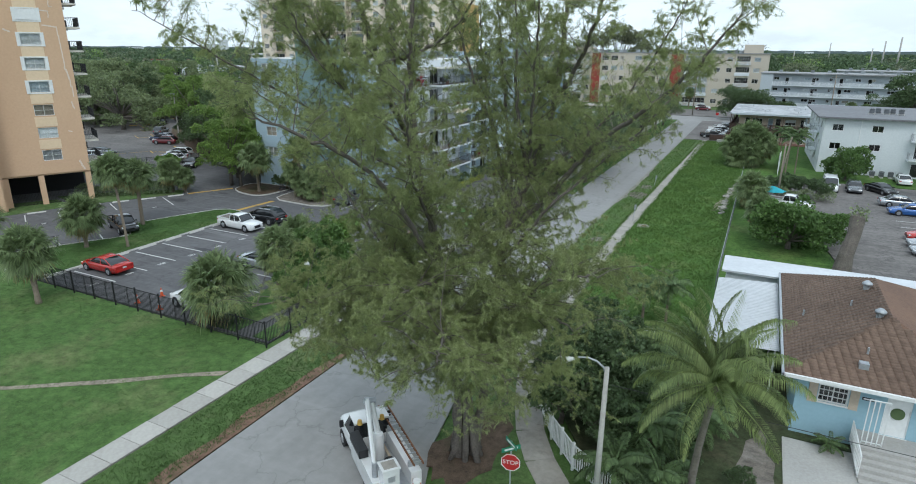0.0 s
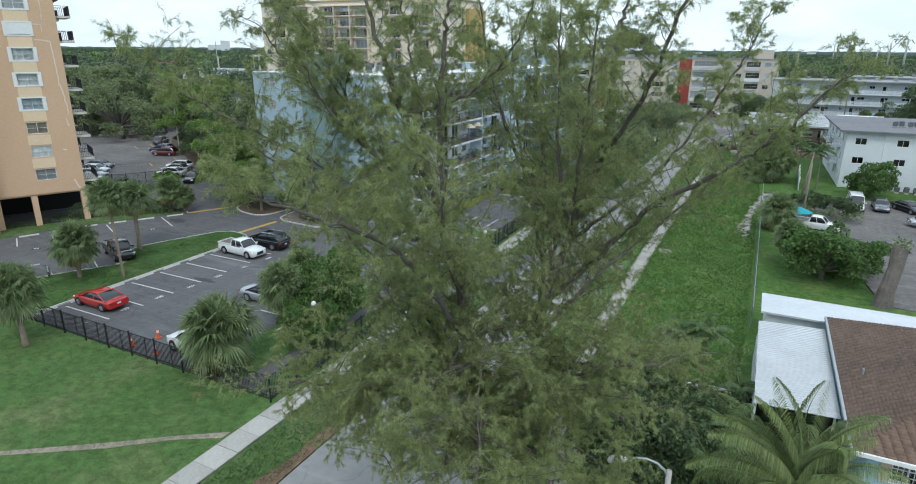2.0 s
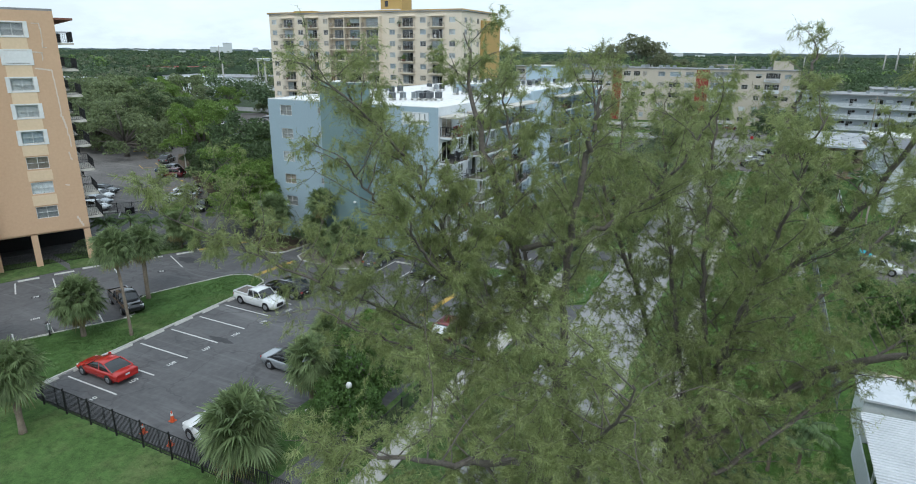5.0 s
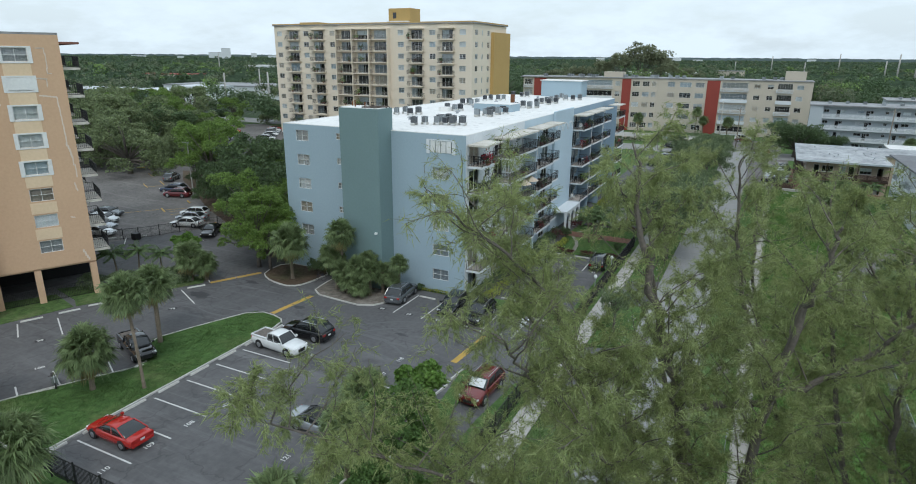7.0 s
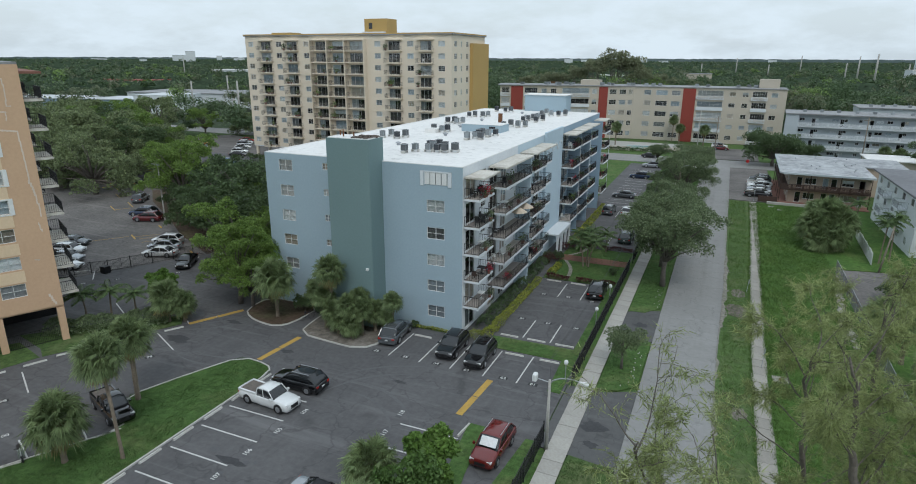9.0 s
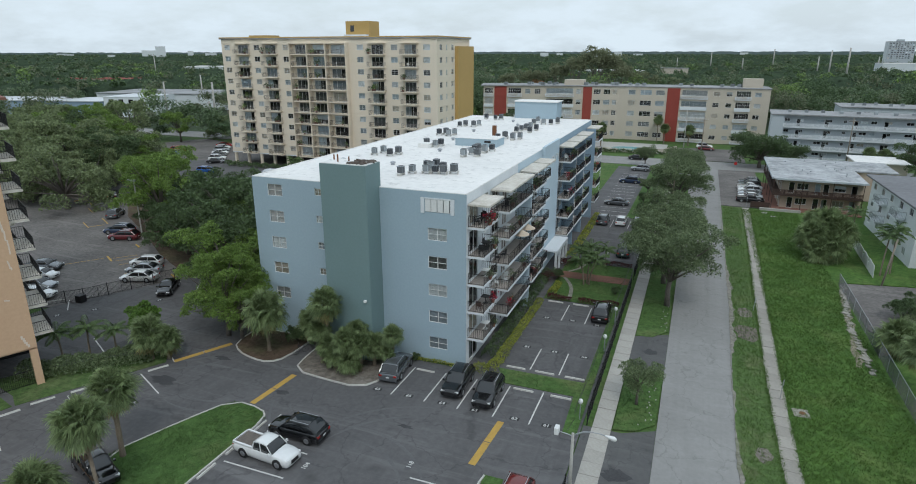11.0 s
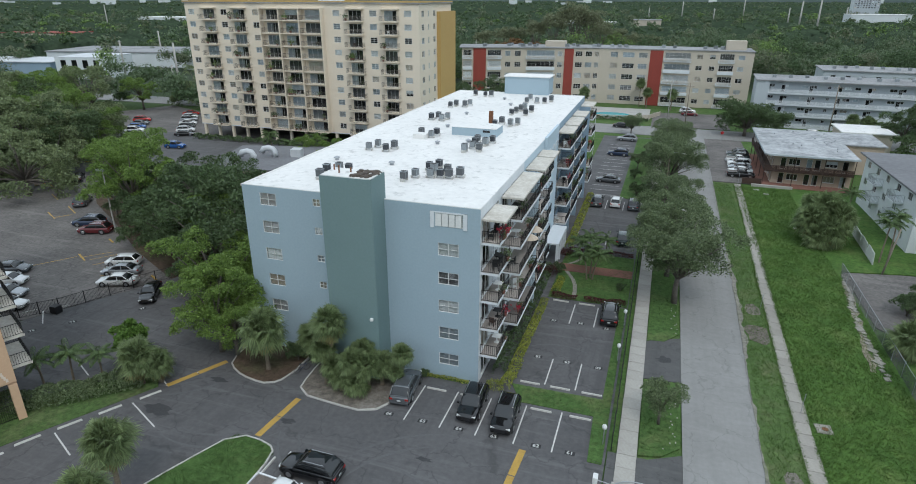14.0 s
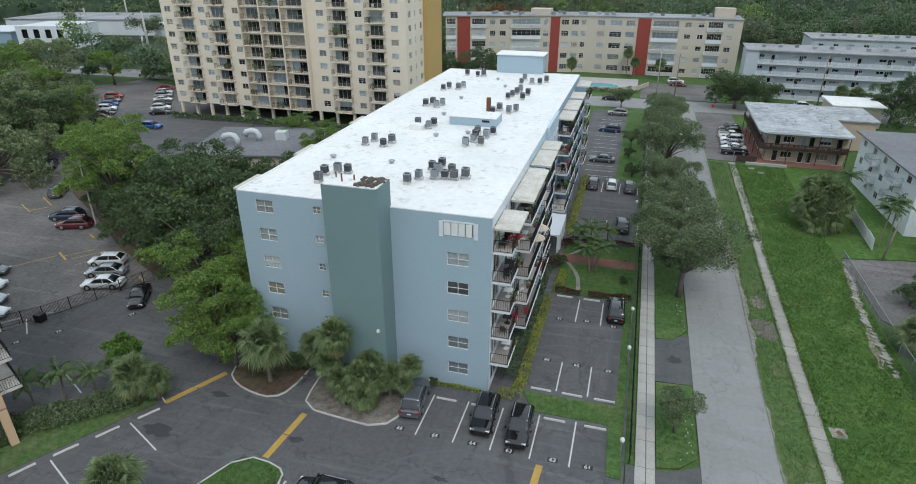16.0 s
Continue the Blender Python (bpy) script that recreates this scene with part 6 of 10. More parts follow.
for i in range(n):
    y = 34.6 + step * i
    rise = [(0.0, 2.90), (0.06, 2.90), (0.09, 2.985), (0.13, 3.0), (0.17, 2.985), (0.20, 2.90), (step, 2.90)]
    for (p0, z0), (p1, z1) in zip(rise, rise[1:]):
        bm.faces.new([bm.verts.new(p) for p in ((-2.0, y + p0, z0), (1.78, y + p0, z0 + 0.16), (1.78, y + p1, z1 + 0.16), (-2.0, y + p1, z1))])
bmesh.ops.remove_doubles(bm, verts=bm.verts[:], dist=0.0005)
part("corrugated_roof", bm, TIN, carport)
for x in (-1.9, 1.6):
    for y in (34.9, 40, 45.2):
        part("post", boxed(x - 0.05, x + 0.05, y - 0.05, y + 0.05, -0.02, 2.905), WHITE, carport)
part("side_wall", boxed(-1.98, -1.9, 35, 45.5, -0.02, 1.9), PALEWALL, carport)
annex = thing("annexe", "long white flat metal roof behind the brown-roofed house", "annexe")
part("roof", boxed(-1.9, 24, 46.9, 50.6, 3.0, 3.14), TIN, annex)
part("wall", boxed(-1.6, 24, 47.2, 50.3, -0.02, 2.999), PALEWALL, annex)
solid("driveway", boxed(2.3, 22, 18, 31.2, -0.02, 0.09), CONCRETE, "pale grey concrete yard in front of the house", "driveway", "structure")
bm = bmesh.new()
slab(bm, [(1.2 + math.cos(6.283 * i / 18) * 0.9 * (0.8 + 0.2 * math.sin(i * 2.3)), 27.5 + math.sin(6.283 * i / 18) * 4.0 * (0.85 + 0.15 * math.cos(i * 1.7))) for i in range(18)], 0.0, 0.07)
solid("bare_patch", bm, GREYLITTER, "bare sandy ground beside the palm", "soil", "structure")

# ---- low building with ducts behind the blue building, and far sheds
low = thing("low_building", "low flat-roofed building with curved white roof ducts", "building", pose(-104, 106, 0, 0, 0, 14))
part("wall", boxed(0, 20, 0, 18, 0, 4.2), BEIGE, low)
part("roof", boxed(-0.4, 20.4, -0.4, 18.4, 4.2, 4.5), ROOFDARK, low)
for x, y in ((7, 6), (10, 9)):
    part("roof_duct", tubed([(x, y, 4.5), (x, y, 5.5), (x - 0.4, y, 6.1), (x - 1.2, y, 6.3), (x - 2.2, y, 6.1), (x - 2.6, y, 5.4)], [0.55] * 6, 10), TIN, low, "curved white roof duct", smooth=True)
part("roof_unit", boxed(13, 15, 9, 11, 4.5, 6.0), TIN, low)
shop = thing("warehouse", "white two-storey commercial building with dark tall windows", "building", pose(-276, 222, 0, 0, 0, 14))
face(shop, (0, 0), (1, 0), 21, 0, 9.0, [(2.2 + i * 4.9, 2.4, 4.6, 3.4, 1, 1) for i in range(4)], PALEWALL, 0.0, BLACK, sill=False)
part("dark_core", boxed(1, 20, 1.4, 20, 0, 8.6), DARK, shop)
part("wall", boxed(-0.2, 0.0, 0.0, 22, 0, 9.0), PALEWALL, shop)
part("wall", boxed(21.0, 21.2, 0.0, 22, 0, 9.0), PALEWALL, shop)
part("roof", boxed(-0.3, 21.3, -0.1, 22, 9.0, 9.2), TIN, shop)
part("door", boxed(17, 20.4, -0.06, -0.004, 0.0, 3.4), DEEPBLUE, shop)
for i, (x, y, w, d, h, rm, wm) in enumerate(((-372, 205, 92, 22, 6.5, TIN, DEEPBLUE), (-330, 262, 80, 36, 7, ROOFGREY, PALEWALL), (-250, 270, 60, 26, 6, ROOFWHITE, PALEWALL), (-232, 330, 90, 30, 7, BRICKRED, BEIGE),
                                             (-196, 236, 26, 16, 5, TIN, PALEWALL), (-64, 700, 27, 18, 12, ROOFGREY, BEIGE), (-150, 700, 70, 30, 9, ROOFWHITE, PALEWALL),
                                             (166, 860, 60, 30, 15.5, ROOFWHITE, PALEWALL), (-420, 560, 110, 30, 9, ROOFWHITE, PALEWALL), (-640, 640, 140, 40, 10, ROOFWHITE, PALEWALL),
                                             (-520, 380, 60, 24, 7, BRICKRED, BEIGE), (20, 300, 26, 14, 5, ROOFWHITE, PALEWALL))):
    t = thing("warehouse", "low pale commercial building among the trees", "building", pose(x, y, 0, 0, 0, 12 if x < -100 else 3))
    part("wall", boxed(0, w, 0, d, 0, h), wm, t)
    part("roof", boxed(-0.5, w + 0.5, -0.5, d + 0.5, h, h + 0.35), rm, t)
far = random.Random(77)
for i in range(34):
    a = math.radians(far.uniform(-42, 62))
    r = far.uniform(2600, 4300)
    x, y = -math.sin(a) * r, math.cos(a) * r
    w, d, h = far.uniform(14, 60), far.uniform(12, 24), far.uniform(12, 30) if i % 7 else far.uniform(30, 48)
    t = thing("distant_building", "pale building on the far skyline", "building", pose(x, y, 0, 0, 0, math.degrees(a)), "skyline")
    part("wall", boxed(-w / 2, w / 2, -d / 2, d / 2, 0, h), PALEWALL, t)
    part("roof", boxed(-w / 2 - 0.5, w / 2 + 0.5, -d / 2 - 0.5, d / 2 + 0.5, h, h + 1.0), ROOFGREY, t)
mid = thing("apartment_tower", "distant grey and white apartment tower", "building", pose(264, 1290, 0, 0, 0, 3))
face(mid, (0, 0), (1, 0), 40, 0, 44, [(2 + i * 4.2, 2.6, 2 + k * 3, 1.7, 2, 1) for i in range(9) for k in range(5, 14)], GREYWALL, 0.3, sill=False)
face(mid, (0, 18), (0, -1), 18, 0, 44, [], PALEWALL)
part("dark_core", boxed(1, 39, 1, 17, 0, 43), DARK, mid)
part("roof", boxed(-0.5, 40.5, -0.5, 18.5, 44, 44.6), ROOFGREY, mid)
part("roof_house", boxed(14, 24, 5, 13, 44.6, 48), GREYWALL, mid)
pool = thing("swimming_pool", "small turquoise swimming pool with pale deck", "pool", kind="structure")
part("deck", boxed(-58, -30, 205, 224, 0.0, 0.14), CONCRETE, pool)
bm = bmesh.new()
slab(bm, [(-41 + 5.5 * math.cos(6.283 * i / 20), 211 + 4.0 * math.sin(6.283 * i / 20)) for i in range(20)], 0.14, 0.16)
part("pool_water", bm, POOL, pool)
part("pool_wall", railing_mesh([(-60, 203.5), (-44, 203.2), (-36, 203.8), (-30, 207), (-27, 214)], 1.3, 0.35, 0.1, BEIGE, 0.2), None, pool)


# ---------------------------------------------------------------- fences, lamps, poles
def picket_fence(name, label, points, height=1.65, panel=2.4, material=BLACK, gap=0.125, bar=0.012, post=0.04):
    top = thing(name, label, "fence")
    made = {}
    for (x0, y0), (x1, y1) in zip(points, points[1:]):
        ln = math.hypot(x1 - x0, y1 - y0)
        n = max(1, round(ln / panel))
        w = ln / n
        key = round(w, 2)
        if key not in made:
            made[key] = (railing_mesh([(post, 0), (w - post, 0)], height, gap, bar, material, 0.04),
                         mesh_of("post", boxed(-post, post, -post, post, -0.15, height + 0.12), material))
        turn = math.degrees(math.atan2(y1 - y0, x1 - x0))
        for i in range(n):
            m = pose(x0 + (x1 - x0) * i / n, y0 + (y1 - y0) * i / n, 0, 0, 0, turn)
            tagged(part("fence_panel", made[key][0], None, top, at=m), kind="stuff")
            part("post", made[key][1], None, top, at=m)
        part("post", made[key][1], None, top, at=pose(x1, y1, 0, 0, 0, turn))
    return top


picket_fence("metal_fence", "black metal picket fence round the parking lot", [(-52.2, 27.15), (-27.4, 26.95), (-27.35, 50.2)])
picket_fence("metal_fence", "black metal picket fence along the pavement", [(-27.35, 59.2), (-27.35, 91.4)])
picket_fence("metal_fence", "black metal picket fence along the pavement", [(-27.35, 94.8), (-27.35, 180)])
gate = picket_fence("sliding_gate", "long black sliding gate across the parking lot drive", [(-96.5, 56.5), (-91.8, 60.1), (-89.2, 62.9)], 1.5)
picket_fence("sliding_gate", "black metal gate fence between two parking lots", [(-89.2, 62.9), (-84.4, 72.4), (-80.2, 79.0)], 1.5)
part("gate_motor", boxed(-89.5, -88.6, 62.0, 62.8, 0, 0.9), BLACK, gate)
picket_fence("picket_fence", "white metal picket fence round the house yard", [(-10.4, 31.5), (-9.3, 28.2), (-8.0, 26.0), (-6.4, 24.2), (-4.4, 22.9), (-1.5, 21.8), (2.2, 20.9)], 1.25, 1.6, WHITE, 0.14, 0.022, 0.05)
wf = thing("board_fence", "white vinyl board fence beside the vacant lot", "fence")
for i in range(12):
    part("board", boxed(-0.03, 0.03, 0, 1.26, 0.05, 1.75 - 0.05 * (i % 3)), WHITE, wf, at=pose(2.55 + 0.04 * i, 106.9 + i * 1.28, 0, 0, (i % 3 - 1) * 3))
wg = thing("board_fence", "white vinyl gate and fence beside the house", "fence")
for i in range(3):
    part("board", boxed(0, 1.25, -0.03, 0.03, 0.05, 1.85), WHITE, wg, at=pose(-6.9 + i * 1.28, 37.0 + i * 0.15, 0))
bw = thing("board_fence", "brown timber board fence beside the carport", "fence")
for i in range(7):
    part("board", boxed(0, 0.28, -0.02, 0.02, 0.03, 1.7 + 0.05 * (i % 2)), WOOD, bw, at=pose(-3.9 + i * 0.3, 37.2, 0))

# chain link along the vacant lot
chain = thing("chain_fence", "rusty chain-link fence with grey posts along the vacant lot", "fence")
MESHWIRE = mat("chain_wire", (0.12, 0.125, 0.13), rough=0.6, metal=0.4)
cw = bmesh.new()
for i in range(24):
    for s in (-1, 1):
        box(cw, -0.006, 0.006, -0.005, 0.005, 0, 2.1, pose(0, 0.06 + i * 0.125, 0.85, s * 36, 0, 0) @ pose(0, 0, -1.05))
for v in cw.verts:
    v.co.z = min(max(v.co.z, 0.05), 1.6)
cw = mesh_of("chain_panel", cw, MESHWIRE)
for y in range(51, 102, 3):
    part("post", tubed([(-2.3, y, -0.1), (-2.3, y, 1.75)], [0.035, 0.035], 8), STEEL, chain)
    part("chain_panel", cw, None, chain, at=pose(-2.3, y, 0))
    part("top_rail", tubed([(-2.3, y, 1.65), (-2.3, y + 3, 1.65)], [0.025, 0.025], 6), STEEL, chain)


def street_lamp(x, y, h, arm, material, label, cobra=True):
    t = thing("street_lamp", label, "street lamp", pose(x, y, 0), "street lamps")
    part("pole", tubed([(0, 0, -0.1), (0, 0, h)], [0.14, 0.09], 12), material, t, smooth=True)
    ax, ay = arm
    part("arm", tubed([(0, 0, h - 0.35), (ax * 0.1, ay * 0.1, h - 0.02), (ax * 0.3, ay * 0.3, h + 0.2), (ax * 0.55, ay * 0.55, h + 0.3), (ax * 0.8, ay * 0.8, h + 0.27), (ax, ay, h + 0.15)], [0.05, 0.047, 0.044, 0.04, 0.038, 0.035], 8), STEEL, t, smooth=True)
    d = Vector((ax, ay, 0)).normalized()
    turn = math.degrees(math.atan2(d.y, d.x))
    bm = tubed([(-0.12, 0, 0.06), (-0.02, 0, 0.06), (0.16, 0, 0.05), (0.4, 0, 0.04), (0.55, 0, 0.02), (0.62, 0, 0.0)], [0.045, 0.075, 0.12, 0.16, 0.13, 0.05], 14)
    part("lamp_head", bm, LAMPGLASS, t, "white cobra-head lamp", smooth=True, at=pose(ax, ay, h + 0.1, 0, 12, turn))
    part("lens", tubed([(0.36, 0, -0.12), (0.36, 0, -0.02)], [0.1, 0.16], 12), LAMPGLASS, t, at=pose(ax, ay, h + 0.12, 0, 6, turn))
    return t


street_lamp(-4.72, 21.45, 7.0, (-1.3, -0.25), CONCRETE, "concrete street lamp pole with a curved arm beside the picket fence")
lp = street_lamp(-26.9, 49.4, 5.6, (2.1, 0.2), CONCRETE, "concrete street lamp pole with floodlight beside the gate")
part("floodlight", boxed(-1.2, -0.9, -0.25, 0.25, 5.35, 5.85, bevel=0.04), LAMPGLASS, lp, "white square floodlight")
part("floodlight_arm", tubed([(0, 0, 5.4), (-1.0, 0, 5.55)], [0.03, 0.03], 6), STEEL, lp)
street_lamp(-24.4, 128.5, 8.2, (2.0, 0.1), POLEWOOD, "wooden street lamp pole among the street trees")
street_lamp(-24.2, 100.5, 7.0, (1.7, 0.1), CONCRETE, "slim street lamp among the street trees")


def pole(x, y, h, r, label, crossarm=False, material=POLEWOOD, lean=0.0):
    t = thing("utility_pole", label, "utility pole", pose(x, y, 0, 0, lean, 0), "utility poles")
    part("pole", tubed([(0, 0, -0.2), (0, 0, h)], [r, r * 0.7], 10), material, t, smooth=True)
    if crossarm:
        part("crossarm", boxed(-1.1, 1.1, -0.06, 0.06, h - 0.8, h - 0.66), POLEWOOD, t)
        for k in (-0.95, -0.35, 0.35, 0.95):
            part("insulator", tubed([(k, 0, h - 0.66), (k, 0, h - 0.45)], [0.05, 0.03], 8), LAMPGLASS, t)
    return t


pole(2.9, 104.0, 6.4, 0.13, "dark leaning wooden pole beside the white fence", lean=6)
pole(2.3, 86.5, 7.5, 0.13, "grey wooden pole behind the hedge")
pole(15.8, 201.0, 12.5, 0.17, "wooden utility pole before the grey block", True)
pole(-20.0, 200.5, 11.5, 0.17, "wooden utility pole beside the cross street", True)
pole(-24.8, 202.0, 13.0, 0.14, "pale metal pole beside the cross street", material=CONCRETE)
pole(-108.2, 89.7, 7.6, 0.12, "concrete lamp pole in the old parking lot", material=CONCRETE)
for x, y, h in ((-201.7, 210.5, 17.4), (-253.5, 236, 15.6), (-168, 250, 16), (-292, 300, 16), (-185, 190, 12), (-250, 350, 24), (-150, 240, 14), (-310, 400, 24), (-14, 1061, 28), (76, 1109, 32), (104, 799, 30), (103, 701, 32), (186, 973, 22), (25, 948, 20), (98, 836, 23), (-59, 967, 20),
                (-560, 520, 26), (-480, 640, 26), (-120, 330, 16)):
    pole(x, y, h, 0.28 + h * 0.012 + (0.3 if y > 660 else 0.0), "tall pale concrete transmission pole", h < 17, CONCRETE)

lot_lamp = thing("lot_lamp", "small post lamp with a white globe beside the parking lot", "lamp", pose(-30.2, 34.6, 0), "lot lamps")
part("pole", tubed([(0, 0, 0), (0, 0, 2.5)], [0.05, 0.04], 10), STEEL, lot_lamp)
part("globe", tubed([(0, 0, 2.5), (0, 0, 2.58), (0, 0, 2.75), (0, 0, 2.9), (0, 0, 2.96)], [0.08, 0.16, 0.2, 0.14, 0.04], 14), LAMPGLASS, lot_lamp, smooth=True)
for x, y in ((-28.3, 59.6), (-28.2, 72.4), (-28.1, 79.8), (-28.4, 112)):
    copy_thing(lot_lamp, pose(x + 0.25, y, -1.0))
lotpole = thing("lot_lamp", "parking lot lamp on a pale pole with a flat head", "lamp", pose(-103.3, 84.5, 0))
part("pole", tubed([(0, 0, 0), (0, 0, 9.5)], [0.13, 0.09], 10), CONCRETE, lotpole)
part("lamp_head", boxed(-1.3, 0.1, -0.25, 0.25, 9.5, 9.75), STEEL, lotpole)

# cables between the poles by the street
for dz in (0.0, 0.25):
    bm = bmesh.new()
    pts = [(-26.9 + 0.0 * i, 49.4 + 79 * i / 24, 7.0 + dz - 1.1 * math.sin(math.pi * i / 24) + i * 0.02) for i in range(25)]
    tube(bm, pts, [0.012] * 25, 4)
    solid("cable", bm, BLACK, "thin black cable hanging along the street", "cable")
bm = bmesh.new()
tube(bm, [(-26.9, 49.4, 6.6), (-28.6, 57, 0.4)], [0.012, 0.012], 4)
solid("cable", bm, BLACK, "thin black guy cable beside the pole", "cable")
bm = bmesh.new()
tube(bm, [(-4.72, 21.45, 6.3), (5, 22, 6.0), (16, 20.5, 6.6)], [0.012] * 3, 4)
solid("cable", bm, BLACK, "thin black cable over the house yard", "cable")

# stop sign with two street-name blades
stop = thing("stop_sign", "red octagonal stop sign with green street-name blades", "traffic sign", pose(-8.05, 20.45, 0, 0, 0, 12))
part("post", boxed(-0.03, 0.03, 0.0, 0.05, 0, 3.3), STEEL, stop)
bm = bmesh.new()
for r, y0, y1 in ((0.42, -0.02, 0.0),):
    oc = [(r * math.cos(math.pi / 8 + k * math.pi / 4), r * math.sin(math.pi / 8 + k * math.pi / 4)) for k in range(8)]
    a = [bm.verts.new((x, y0, 2.3 + z)) for x, z in oc]
    b = [bm.verts.new((x, y1, 2.3 + z)) for x, z in oc]
    bm.faces.new(a)
    bm.faces.new(b[::-1])
    for k in range(8):
        bm.faces.new((a[k], a[(k + 1) % 8], b[(k + 1) % 8], b[k]))
plate = part("sign_plate", bm, SIGNRED, stop)
bm = bmesh.new()
for k in range(8):
    a0, a1 = math.pi / 8 + k * math.pi / 4, math.pi / 8 + (k + 1) * math.pi / 4
    q = [bm.verts.new((r * math.cos(a), -0.024, 2.3 + r * math.sin(a))) for a, r in ((a0, 0.42), (a1, 0.42), (a1, 0.385), (a0, 0.385))]
    bm.faces.new(q)
part("sign_border", bm, WHITE, plate)
cu = bpy.data.curves.new("sign_text", "FONT")
cu.body, cu.size, cu.align_x, cu.align_y, cu.extrude = "STOP", 0.27, "CENTER", "CENTER", 0.002
cu.materials.append(WHITE)
txt = new("sign_text", cu)
txt.parent, txt.matrix_basis = plate, pose(0, -0.026, 2.3, 90, 0, 0)
for k, (z, turn) in enumerate(((2.85, 35), (3.1, -50))):
    bl = part("street_blade", boxed(-0.42, 0.42, -0.012, 0.012, z, z + 0.2), SIGNGREEN, stop, "green street-name blade", at=pose(0, 0, 0, 0, 0, turn))
    part("lettering_bar", boxed(-0.3, 0.3, -0.018, -0.013, z + 0.06, z + 0.14), WHITE, bl)
for x, y, h, lean in ((-12.3, 68.9, 1.9, 8), (-13.3, 47.5, 2.1, 0), (-13.2, 89, 1.6, 12), (-11.2, 142.0, 2.4, 0)):
    sg = thing("traffic_sign", "thin grey post with a small sign beside the footpath", "traffic sign", pose(x, y, 0, 0, lean, 70))
    part("post", boxed(-0.025, 0.025, -0.02, 0.02, -0.1, h), STEEL, sg)
    part("sign_plate", boxed(-0.22, 0.22, -0.035, -0.021, h - 0.55, h), STEEL, sg)
ds = thing("traffic_sign", "red octagonal stop sign far down the street", "traffic sign", pose(-11.8, 181, 0, 0, 0, 10))
part("post", boxed(-0.03, 0.03, 0, 0.05, 0, 2.6), STEEL, ds)
part("sign_plate", tubed([(0, -0.02, 2.3), (0, 0, 2.3)], [0.42, 0.42], 8), SIGNRED, ds)

# manhole slab, cones, white boulders along the verge
slabt = thing("manhole_slab", "square concrete slab with an iron cover in the grass", "manhole", pose(-10.85, 67.2, 0, 0, 0, 4))
part("slab", boxed(-0.62, 0.62, -0.62, 0.62, 0.0, 0.09), WALKOLD, slabt)
part("cover", tubed([(0.1, 0, 0.09), (0.1, 0, 0.105)], [0.26, 0.26], 16), RUST, slabt)
cone = None
for x, y in ((-40.9, 27.9), (-38.4, 27.8), (-40.4, 29.6)):
    if cone is None:
        cone = thing("traffic_cone", "orange traffic cone with a white collar", "traffic cone", pose(x, y, 0), "traffic cones")
        part("base", boxed(-0.18, 0.18, -0.18, 0.18, 0, 0.04), CONEORANGE, cone)
        part("body", tubed([(0, 0, 0.04), (0, 0, 0.72)], [0.14, 0.03], 14), CONEORANGE, cone)
        part("collar", tubed([(0, 0, 0.4), (0, 0, 0.55)], [0.092, 0.068], 14), WHITE, cone)
    else:
        copy_thing(cone, pose(x, y, 0))
prng = random.Random(31)
stone = mesh_of("pebble", tubed([(0, 0, 0), (0, 0, 0.05), (0, 0, 0.09)], [0.05, 0.055, 0.025], 7), KERB)
stones = thing("edging_stones", "row of small white stones along the grass island", "stones")
for k in range(34):
    y = 60.8 + k * 0.45 + prng.uniform(-0.3, 0.3) if k < 16 else 79.5 + (k - 16) * 0.62 + prng.uniform(-0.4, 0.4)
    part("pebble", stone, None, stones, at=pose(-22.7 + prng.uniform(-0.35, 0.35) - (0.5 if y < 61.2 else 0), y, 0.05, 0, 0, prng.uniform(0, 90)))
sand_rng = random.Random(12)
bm = bmesh.new()
left = [(-4.75 + 0.1 * (78 + i * 1.0 - 78) + sand_rng.uniform(-0.25, 0.15), 78 + i * 1.0) for i in range(23)]
right = [(x + sand_rng.uniform(0.45, 1.1), y) for x, y in left]
slab(bm, right + left[::-1], 0.0, 0.075)
solid("bare_patch", bm, SAND, "bare sandy strip in the grass beside the fence", "soil", "structure")
rub = thing("rubble_edging", "broken pale concrete edging in the grass", "rubble")
for k in range(34):
    y = 77 + k * 0.75
    s = prng.uniform(0.15, 0.4)
    part("chunk", boxed(-s, s, -s * 1.3, s * 1.3, 0.0, 0.1 + s * 0.2), WALKOLD, rub, at=pose(-3.6 + 2.0 * max(0, (y - 88) / 16) + prng.uniform(-0.2, 0.2), y, 0.0, 0, prng.uniform(-6, 6), prng.uniform(0, 60)))
for x, y in ((-8.2, 139.5), (-6.8, 137.2), (-4.6, 119)):
    solid("paving_slab", boxed(x - 0.5, x + 0.5, y - 0.35, y + 0.35, 0.0, 0.1), CONCRETE, "loose concrete slab in the grass", "slab")


# ---------------------------------------------------------------- vehicles: x forward, wheels on z = 0
def spline(points, n):
    """A smooth line through the points."""
    p = np.array(points, float)
    t = np.linspace(0, len(p) - 1, n)
    out = []
    for a in t:
        i = min(int(a), len(p) - 2)
        f = a - i
        p0, p1, p2, p3 = p[max(i - 1, 0)], p[i], p[i + 1], p[min(i + 2, len(p) - 1)]
        out.append(0.5 * (2 * p1 + (p2 - p0) * f + (2 * p0 - 5 * p1 + 4 * p2 - p3) * f ** 2 + (3 * p1 - p0 - 3 * p2 + p3) * f ** 3))
    return np.array(out)


